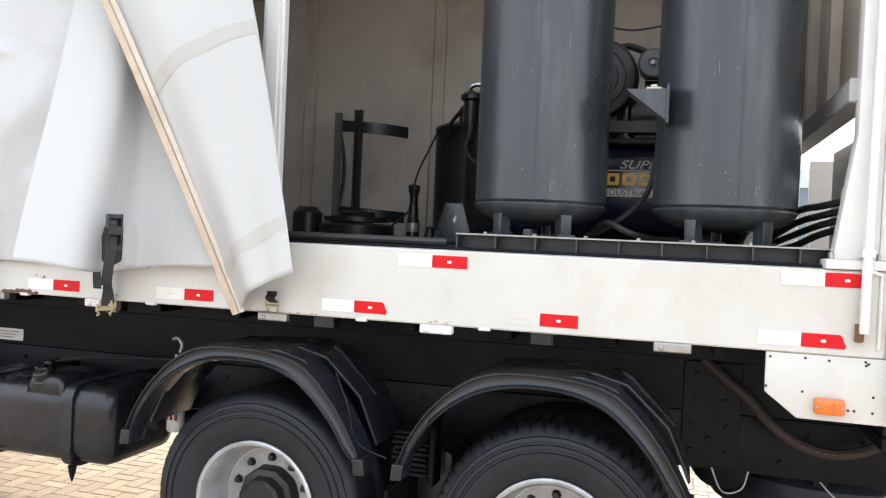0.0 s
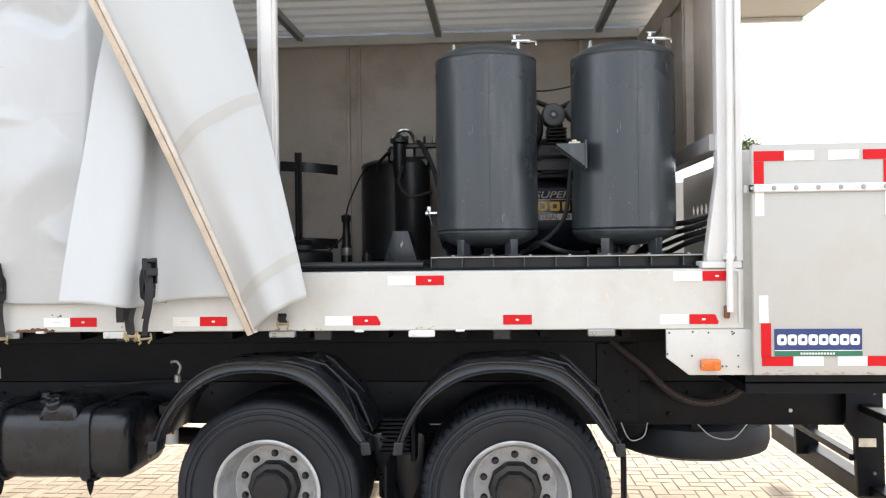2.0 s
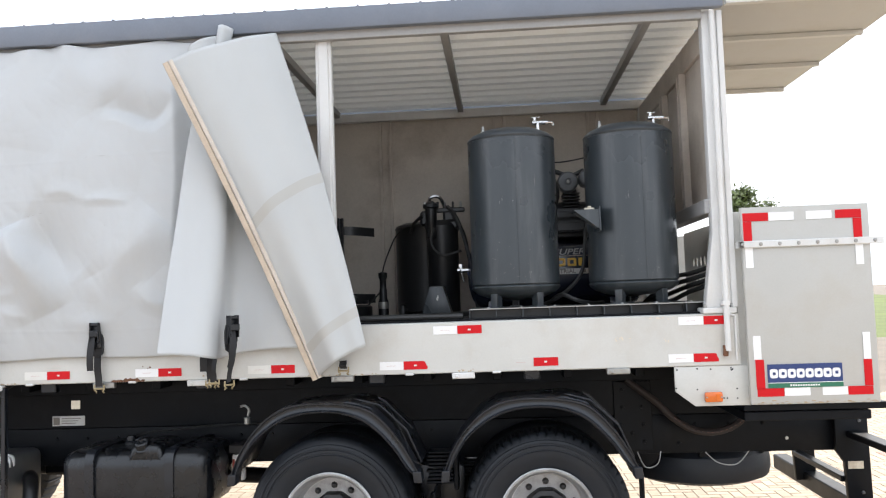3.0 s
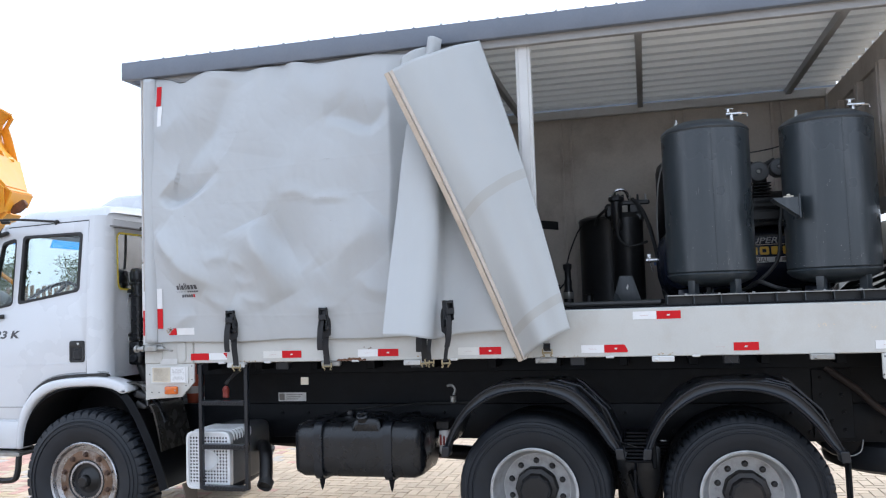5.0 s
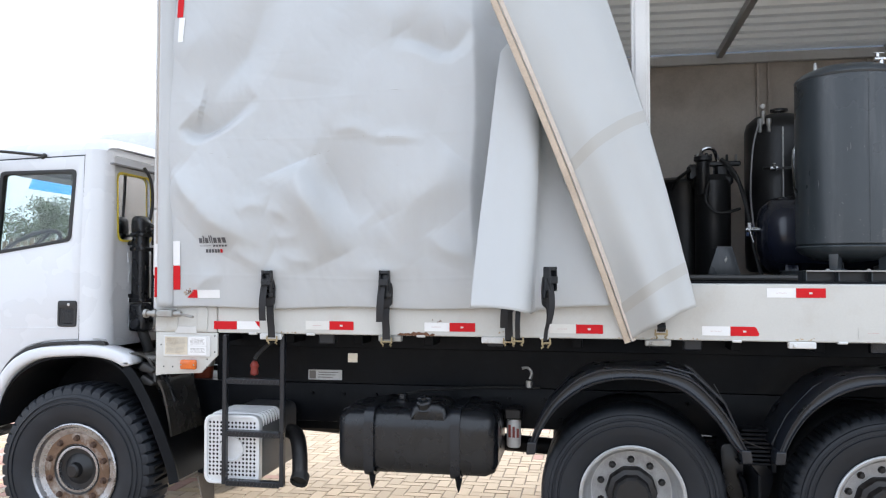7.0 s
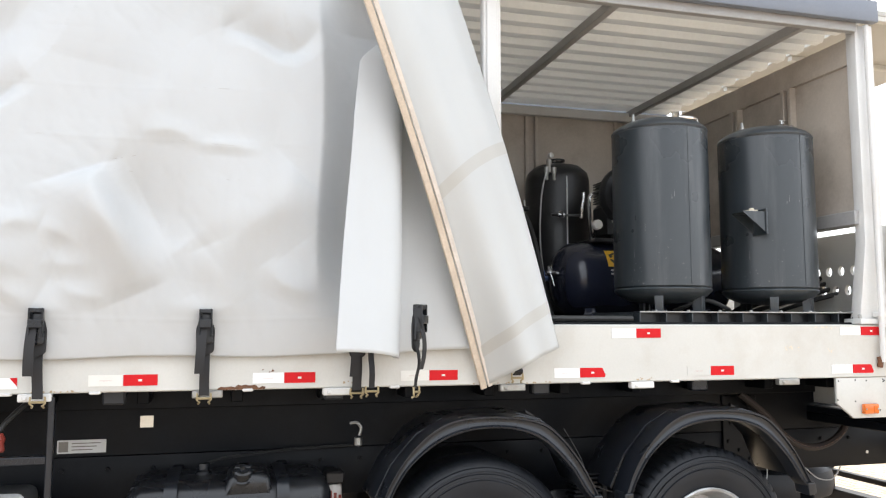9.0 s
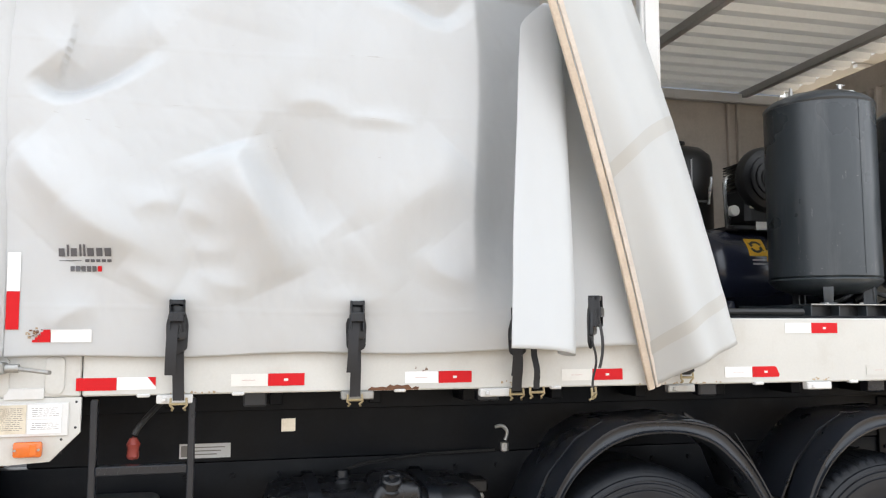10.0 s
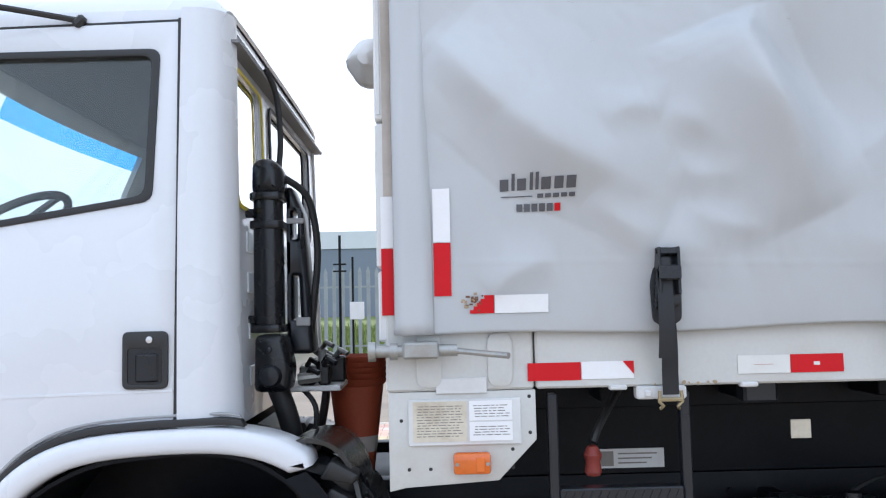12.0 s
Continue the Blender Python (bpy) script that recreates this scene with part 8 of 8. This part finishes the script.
def lower_at(u, v):
    """Side below the band, leaning in towards the keel."""
    p, k = along(BAND + [(0.62, 4.75)], u), along(KEEL, u)
    return H(lerp(p.x, k.x, v), lerp(0.10, 0.62, v), lerp(p.y, k.y, v))


part("lower_side", bm_sheet(bmesh.new(), lower_at, 40, 10, 0.04), M_DUMP, hauler, smooth=30)
part("dump_floor", bm_sheet(bmesh.new(), lambda u, v: H(along(KEEL, u).x - 0.30 * v, lerp(0.60, 2.45, v), along(KEEL, u).y + 0.16 * v), 30, 6, 0.05), M_DUMP, hauler, smooth=30)
part("dump_side", hplate([(-5.2, 1.2), (-2.12, 4.30), (-0.27, 6.20), (0.30, 5.45), (0.60, 4.65), (-0.55, 3.1), (-1.9, 2.1), (-5.0, 1.1)], [], 2.95, 3.02, 0.02), M_DUMP, hauler)
part("side_brace", hsheet((0.26, -0.03, 5.33), (0.92, 0.44, 4.47), (0.58, 0.42, 4.42), (-0.12, 0.0, 4.93), 4, 4, 0.04), M_DUMP, hauler)
part("keel_plate", hsheet((0.58, 0.44, 4.42), (0.92, 0.46, 4.47), (0.90, 0.55, 3.98), (0.40, 0.55, 3.70), 3, 3, 0.05), M_DUMP, hauler)
# front wall, ledge and curved spill guard
part("front_wall", hsheet((0.27, -0.02, 5.32), (0.37, 3.0, 5.44), (0.70, 2.45, 4.66), (0.91, 0.46, 4.48), 6, 6, 0.06), M_DUMP, hauler)
part("front_ledge", hsheet((0.91, 0.44, 4.48), (0.70, 2.47, 4.66), (0.84, 2.47, 4.58), (1.04, 0.44, 4.39), 3, 2, 0.03), M_DUMP, hauler)
part("front_beam", hsheet((1.04, 0.44, 4.39), (0.84, 2.47, 4.58), (0.72, 2.47, 4.30), (0.88, 0.50, 3.98), 3, 3, 0.04), M_DUMP, hauler)
GUARD = [(0.27, 5.34), (0.02, 5.62), (-0.10, 5.95), (-0.05, 6.28), (0.14, 6.50)]


def guard_at(u, v):
    p = along(GUARD, v)
    return H(p.x + 0.08 * u, -0.02 + 3.04 * u, p.y + 0.12 * u)


part("spill_guard", bm_sheet(bmesh.new(), guard_at, 8, 20, 0.03), M_DUMP, hauler, smooth=60)
part("guard_cheek", hplate([(-0.29, 6.05), (0.12, 6.51), (0.21, 6.40), (0.155, 6.16), (0.155, 5.92), (0.24, 5.36), (0.06, 5.55), (-0.11, 5.77)], [], -0.05, 0.0, 0.01), M_DUMP, hauler)
part("guard_cheek", hplate([(0.0, 6.2), (0.22, 6.63), (0.27, 6.52), (0.16, 6.30), (0.24, 6.04), (0.37, 5.47), (0.1, 5.7)], [], 2.98, 3.03, 0.01), M_DUMP, hauler)
for y in (0.55, 2.05):
    k = y / 3.0
    part("guard_rib", hplate([(x + 0.08 * k, z + 0.12 * k) for x, z in ((0.40, 5.14), (0.24, 5.38), (-0.01, 5.64), (-0.10, 5.95), (-0.04, 6.27), (0.13, 6.46), (0.05, 6.25), (0.03, 5.98), (0.11, 5.70), (0.30, 5.44))], [], y, y + 0.03, 0.004), M_DUMP, hauler)
part("guard_lip", hsheet((0.10, -0.05, 6.50), (0.18, 3.03, 6.63), (0.21, 3.03, 6.60), (0.13, -0.05, 6.47), 4, 1, 0.04), M_DUMP, hauler)
part("cross_rod", tube([H(0.30, 0.0, 5.33), H(0.40, 3.0, 5.44)], 0.035, 10), M_DUMP, hauler)
for k in (0.22, 0.80):
    part("rod_clamp", lathe([(0.0, -0.09), (0.06, -0.09), (0.075, 0.0), (0.06, 0.09), (0.0, 0.09)], H(lerp(0.30, 0.40, k), 3.0 * k, lerp(5.33, 5.44, k)), "y", 12), M_DUMP, hauler)
part("tow_lug", hsheet((0.52, 1.55, 5.03), (0.50, 1.80, 5.04), (0.58, 1.78, 4.93), (0.60, 1.56, 4.92), 2, 2, 0.05), M_DUMP, hauler)
dk = [(-0.12, 4.90), (0.02, 4.72), (0.47, 4.48), (0.42, 4.20), (0.46, 3.84), (0.36, 3.735), (0.07, 3.72), (0.04, 4.32)]
part("dark_panel", plate(dk, [], -0.01, 0.01, 0.003, lambda x, y, z: H(x, 0.02 + 0.40 * max(0.0, 5.0 - z - 0.55 * (x + 0.1)) / 1.5 + y, z)), M_DUMPDK, hauler, "dark curved panel on the body side")
part("sign_panel", hplate([(-0.78, 5.04), (-0.14, 5.73), (0.13, 5.38), (-0.17, 5.08), (-0.39, 5.03)], [], -0.028, -0.018), M_DUMPDK, hauler)
part("latch_arm", hsheet((0.50, 0.24, 4.34), (0.62, 0.24, 4.42), (0.92, 0.26, 4.20), (0.82, 0.26, 4.10), 2, 2, 0.06), M_DUMP, hauler)
part("latch_slot", hsheet((0.44, 0.38, 4.02), (0.50, 0.38, 4.10), (0.78, 0.40, 4.24), (0.72, 0.40, 4.14), 2, 2, 0.03), M_TRIM, hauler)
for x, z, y in ((-0.52, 4.47, 0.0), (-0.13, 4.90, 0.0), (0.43, 3.80, 0.46), (-1.14, 3.58, 0.06), (-0.55, 2.50, 0.56)):
    part("lug", hplate(rounded([(x - 0.10, z - 0.09), (x + 0.07, z - 0.04), (x + 0.10, z + 0.10), (x - 0.06, z + 0.07)], 0.03), [], y - 0.04, y + 0.07, 0.012), M_DUMP, hauler)
    part("lug_eye", lathe([(0.0, -0.02), (0.035, -0.018), (0.036, 0.0)], H(x, y - 0.045, z), "y", 10), M_TRIM, hauler)
part("tow_hook", hplate(rounded([(0.86, 4.12), (1.12, 4.30), (1.20, 4.18), (1.05, 4.02), (0.88, 3.98)], 0.04), [], 0.95, 1.12, 0.02), M_RUST, hauler)
# lettering on the hauler: a code and a blank mark
ang = math.atan2(6.03 - 4.11, -0.28 + 2.12)
mt = Matrix.Translation(H(-0.335, -0.034, 5.075)) @ Matrix.Rotation(HA, 4, "Z") @ Matrix.Rotation(radians(90), 4, "X") @ Matrix.Rotation(ang, 4, "Z")
lt = words("A35D", 0.27, M_STEELW, hauler, (0, 0, 0), (0, 0, 0), "pale model code", 0.004, 0.0, 0.006, 0.85)
lt.data.transform(mt)
for i in range(5):
    bm, tmp = bmesh.new(), bmesh.new()
    bm_plate(tmp, rounded([(0.28 * i, 0.0), (0.28 * i + 0.22, 0.0), (0.28 * i + 0.22, 0.30), (0.28 * i, 0.30)], 0.07), [rounded([(0.28 * i + 0.06, 0.08), (0.28 * i + 0.16, 0.08), (0.28 * i + 0.16, 0.22), (0.28 * i + 0.06, 0.22)], 0.04)], 0.0, 0.01)
    join(bm, tmp, Matrix.Translation(H(-1.80, -0.034, 3.60)) @ Matrix.Rotation(HA, 4, "Z") @ Matrix.Rotation(-math.atan2(0.87, 0.96), 4, "Y"))
    part("brand_shape", bm, M_DUMPDK, hauler)
# hoist ram and frame
bm = tube([H(-1.13, -0.10, 3.54), H(0.28, -0.12, 2.64)], 0.055, 12)
ram = part("hoist_ram", bm, M_CHROME, hauler, "bright hoist ram")
part("ram_barrel", tube([H(0.22, -0.12, 2.70), H(0.40, -0.12, 2.60), H(1.6, -0.12, 1.80)], [0.10, 0.12, 0.12], 14), M_RAMDARK, hauler)
part("ram_link", tube([H(-0.66, 2.7, 3.39), H(0.6, 2.7, 2.37)], 0.05, 8), M_DUMP, hauler)
part("rear_frame", hplate([(-3.2, 1.35), (1.9, 1.45), (1.9, 1.10), (0.8, 1.0), (-3.2, 0.85)], [], 0.70, 0.95, 0.02), M_DUMP, hauler)
part("rear_frame", hplate([(-3.2, 1.35), (1.9, 1.45), (1.9, 1.10), (0.8, 1.0), (-3.2, 0.85)], [], 1.90, 2.15, 0.02), M_DUMP, hauler)
part("bogie_beam", hplate(rounded([(-1.9, 0.75), (0.1, 0.75), (0.1, 1.02), (-0.92, 1.25), (-1.9, 1.02)], 0.1), [], 0.62, 0.69, 0.01), M_DUMP, hauler)
part("hinge_block", hplate([(-1.65, 1.30), (-1.05, 1.30), (-1.15, 1.75), (-1.40, 1.85)], [], 0.3, 0.6, 0.02), M_DUMP, hauler)

# ---------------------------------------------------------------- yard edge: slatted fence, palisade, shed, trees
fence = thing("slat_fence", (-16.6, 11.1, 0), "weathered upright slat fence behind the yard", "fence")
for i in range(64):
    x = -22.1 + 0.173 * i
    part("slat", bm_plate(bmesh.new(), [(x, 0.0), (x + 0.105, 0.0), (x + 0.105, 2.55 + 0.05 * math.sin(i * 2.1)), (x, 2.53 + 0.05 * math.sin(i * 2.1))], [], 11.1, 11.13, 0.004), M_FENCE, fence)
for z in (0.6, 1.9):
    part("fence_rail", box(-22.1, -11.0, 11.13, 11.19, z, z + 0.09, 0.004), M_FENCE, fence)
tagged(mesh_object("utility_pole", bm_bar(bm_bar(tube([(-16.8, 10.8, 0), (-16.8, 10.8, 2.88)], 0.05, 8), (-17.05, 10.8, 2.3), (-16.55, 10.8, 2.3), 0.05, 0.05), (-17.05, 10.8, 2.04), (-16.55, 10.8, 2.04), 0.05, 0.05), M_BARK), "thin dark pole with short cross arms", "pole")

pal = thing("palisade_fence", (-6.0, 23.6, 0), "grey steel palisade fence with pointed pales", "fence")
for i in range(44):
    x = -12.2 + 0.275 * i
    h = 2.86 + 0.03 * math.sin(i * 1.7)
    part("pale", plate([(x, 0.02), (x + 0.115, 0.02), (x + 0.115, h), (x + 0.058, h + 0.16), (x, h)], [], 23.6, 23.63, 0), M_FENCEM, pal)
for z in (0.45, 2.35):
    part("fence_rail", box(-12.2, 0.0, 23.632, 23.68, z, z + 0.06, 0.003), M_FENCEM, pal)
tagged(mesh_object("lamp_post", bm_bar(bm_bar(tube([(-5.59, 23.3, 0), (-5.59, 23.3, 4.03)], 0.045, 8), (-5.80, 23.3, 3.10), (-5.38, 23.3, 3.10), 0.05, 0.05), (-5.80, 23.3, 2.88), (-5.38, 23.3, 2.88), 0.05, 0.05), M_BLACK), "thin dark post with short cross arms by the fence", "post")
mb_ = thing("meter_box", (-5.06, 22.0, 0), "white meter box on a dark post", "meter box")
part("post", tube([(-5.06, 22.06, 0), (-5.06, 22.06, 3.25)], 0.035, 8), M_BLACK, mb_)
part("cabinet", box(-5.135, -4.716, 21.82, 22.0, 1.357, 1.878, 0.01), M_STEELW, mb_)
shed = thing("warehouse", (-8, 60, 0), "long low grey-blue warehouse with a white fascia", "warehouse")
part("wall", box(-24, 14, 60, 80, -0.007, 6.35), M_BLDG, shed)
part("fascia", box(-24.1, 14.1, 59.9, 80, 6.353, 7.70), M_BLDGW, shed)

q = random.Random(11)
bm = bmesh.new()
for i in range(16000):
    x, y = q.uniform(-20, 6), 24.4 + 20 * q.random() ** 1.4
    hh, a = q.uniform(0.08, 0.30) * (1.5 if y < 30 else 1.2), q.uniform(0, math.pi)
    w = q.uniform(0.03, 0.08)
    z0 = 0.03 * (y - 24.3) - 0.01
    dx, dy = w * math.cos(a), w * math.sin(a)
    bm.faces.new([bm.verts.new(c) for c in ((x - dx, y - dy, z0), (x + dx, y + dy, z0), (x + q.uniform(-0.06, 0.06), y + q.uniform(-0.06, 0.06), z0 + hh))])
tagged(mesh_object("grass", bm, M_GRASS, 0), "rough grass bank behind the fence", "grass", kind="stuff")
tagged(mesh_object("grass_bank", bm_sheet(bmesh.new(), lambda u, v: Vector((lerp(-40, 30, u), lerp(24.2, 59.5, v), 0.03 * lerp(0, 35.3, v) - 0.004)), 10, 10), M_GRASS, 0), "grassy bank behind the fence", "bank", kind="structure")


def tree(x, y, hgt, crown, seed, label):
    q = random.Random(seed)
    t = thing("tree", (x, y, 0), label, "tree")
    bm = tube(bezier([(x, y, 0), (x + 0.1, y, hgt * 0.35), (x - 0.05, y + 0.1, hgt * 0.6), (x + 0.1, y, hgt * 0.85)], 5), [0.16 - 0.009 * i for i in range(16)], 8)
    tips = []
    for i in range(14):
        a, l = q.uniform(0, 6.28), crown * q.uniform(0.5, 1.0)
        z0 = hgt * q.uniform(0.45, 0.8)
        e = Vector((x + l * math.cos(a), y + l * math.sin(a), z0 + q.uniform(0.25, 0.9) * l))
        bm_tube(bm, bezier([(x, y, z0), Vector((x, y, z0)).lerp(e, 0.5) + Vector((0, 0, 0.15)), e], 4), [0.05 - 0.005 * k for k in range(9)], 5)
        tips += [e, Vector((x, y, z0)).lerp(e, 0.65)]
    tips += [Vector((x, y, hgt * 0.9))] * 3
    part("trunk", bm, M_BARK, t)
    bm = bmesh.new()
    for i in range(5200):
        c = q.choice(tips)
        g = Vector((q.gauss(0, 1), q.gauss(0, 1), q.gauss(0, 0.8)))
        p = c + g * crown * 0.20
        d1 = Vector((q.uniform(-1, 1), q.uniform(-1, 1), q.uniform(-1, 1))).normalized()
        d2 = d1.orthogonal().normalized()
        s = q.uniform(0.06, 0.12)
        bm.faces.new([bm.verts.new(p + d1 * s * a + d2 * s * 0.5 * b) for a, b in ((-1, 0), (0, -1), (1, 0), (0, 1))])
    part("crown", bm, M_LEAF, t, smooth=0)


tree(10.4, 25.2, 5.9, 1.0, 5, "slender green tree beyond the yard")
tree(-31.5, 27.5, 4.4, 2.0, 6, "low green tree behind the fence")
tree(-27.0, 39.0, 5.7, 2.2, 8, "green tree behind the fence")
tree(-45.0, 39.0, 6.2, 2.7, 9, "green tree behind the fence")
tree(-36.6, 43.5, 6.9, 2.1, 14, "rounded green tree beyond the yard")
tree(-33.0, 44.0, 6.2, 1.9, 15, "rounded green tree beyond the yard")

# ---------------------------------------------------------------- paving blocks, laid in herringbone
W, LB, J = 0.105, 0.21, 0.008
NEAR = (-3.1, -1.15, -0.75, 0.75)       # stretch laid as single blocks
q = random.Random(3)
spots = []
for k in range(-92, 94):
    for n in range(-70, 54):
        bx0 = (k + 4 * n) * W
        by0 = k * W
        if -14.5 < bx0 < 9.5 and -9.2 < by0 < 9.6:
            spots.append((bx0, by0, LB, W))
        if -14.5 < bx0 < 9.5 and -9.3 < by0 + W < 9.5:
            spots.append((bx0, by0 + W, W, LB))


def paver_kind(x, y):
    """Cream yard; mixed blocks ahead of the truck, a red border course, grey beyond, red and yellow bands by the hauler."""
    n = noise.noise(Vector((x * 0.5, y * 0.5, 0.5)))
    r = q.random()
    d = x + 6.25 + 0.30 * (y - 1.0)          # across the border course
    far = y - 0.36 * x - 8.6                  # across the far bands
    if far > 0:
        return 1 if far < 0.45 or 0.95 < far < 1.5 else (3 if far < 0.95 else 1 if r < 0.5 else 2)
    if abs(d) < 0.20:
        return 1 if r < 0.85 else 0
    if d < 0:
        return (1 if r < 0.8 else 2) if n > 0.30 else (3 if r < 0.6 else 2) if n < -0.36 else (2 if r < 0.93 else 0)
    w = max(0.0, min(1.0, (-3.2 - x) / 1.6))
    if r < 0.26 * w:
        return 1
    if r < 0.46 * w:
        return 3
    if r < 0.52 * w:
        return 2
    return 1 if r > 0.985 else 0


singles, rest = [], []
for s in spots:
    (singles if NEAR[0] < s[0] < NEAR[1] and NEAR[2] < s[1] < NEAR[3] and len(singles) < 300 else rest).append(s)
verts, faces, kinds = [], [], []
for x, y, lx, ly in rest:
    dz, tx, ty = q.uniform(-0.0015, 0.0), q.uniform(-0.001, 0.001), q.uniform(-0.001, 0.001)
    x0, x1, y0, y1 = x + J / 2, x + lx - J / 2, y + J / 2, y + ly - J / 2
    c = 0.003
    b = len(verts)
    verts += [(x0, y0, -0.012), (x1, y0, -0.012), (x1, y1, -0.012), (x0, y1, -0.012)]
    verts += [(x0 + c, y0 + c, dz - tx - ty), (x1 - c, y0 + c, dz + tx - ty), (x1 - c, y1 - c, dz + tx + ty), (x0 + c, y1 - c, dz - tx + ty)]
    faces += [(b + 4, b + 5, b + 6, b + 7)] + [(b + i, b + (i + 1) % 4, b + 4 + (i + 1) % 4, b + 4 + i) for i in range(4)]
    kinds += [paver_kind(x, y)] * 5
me = bpy.data.meshes.new("paving")
me.from_pydata(verts, [], faces)
for m in (M_PAVE, M_PAVER, M_PAVEG, M_PAVEY):
    me.materials.append(m)
me.polygons.foreach_set("material_index", kinds)
paving = new("paving", me)
paving.parent = ground
tagged(paving, "cream and reddish paving blocks laid in herringbone", kind="stuff")
shared = {}
for x, y, lx, ly in singles:
    kd = paver_kind(x, y)
    key = (lx > ly, kd)
    if key not in shared:
        b = box(J / 2, lx - J / 2, J / 2, ly - J / 2, -0.012, 0.0)
        for v in b.verts:
            if v.co.z > -0.001:
                v.co.x += 0.003 if v.co.x < lx / 2 else -0.003
                v.co.y += 0.003 if v.co.y < ly / 2 else -0.003
        m2 = bpy.data.meshes.new("paving_block")
        b.to_mesh(m2)
        b.free()
        m2.materials.append((M_PAVE, M_PAVER, M_PAVEG, M_PAVEY)[kd])
        shared[key] = m2
    ob = new("paving_block", shared[key])
    ob.matrix_basis = pose(x, y, q.uniform(-0.0015, 0), q.uniform(-0.5, 0.5), q.uniform(-0.5, 0.5), 0)
    ob.parent = ground
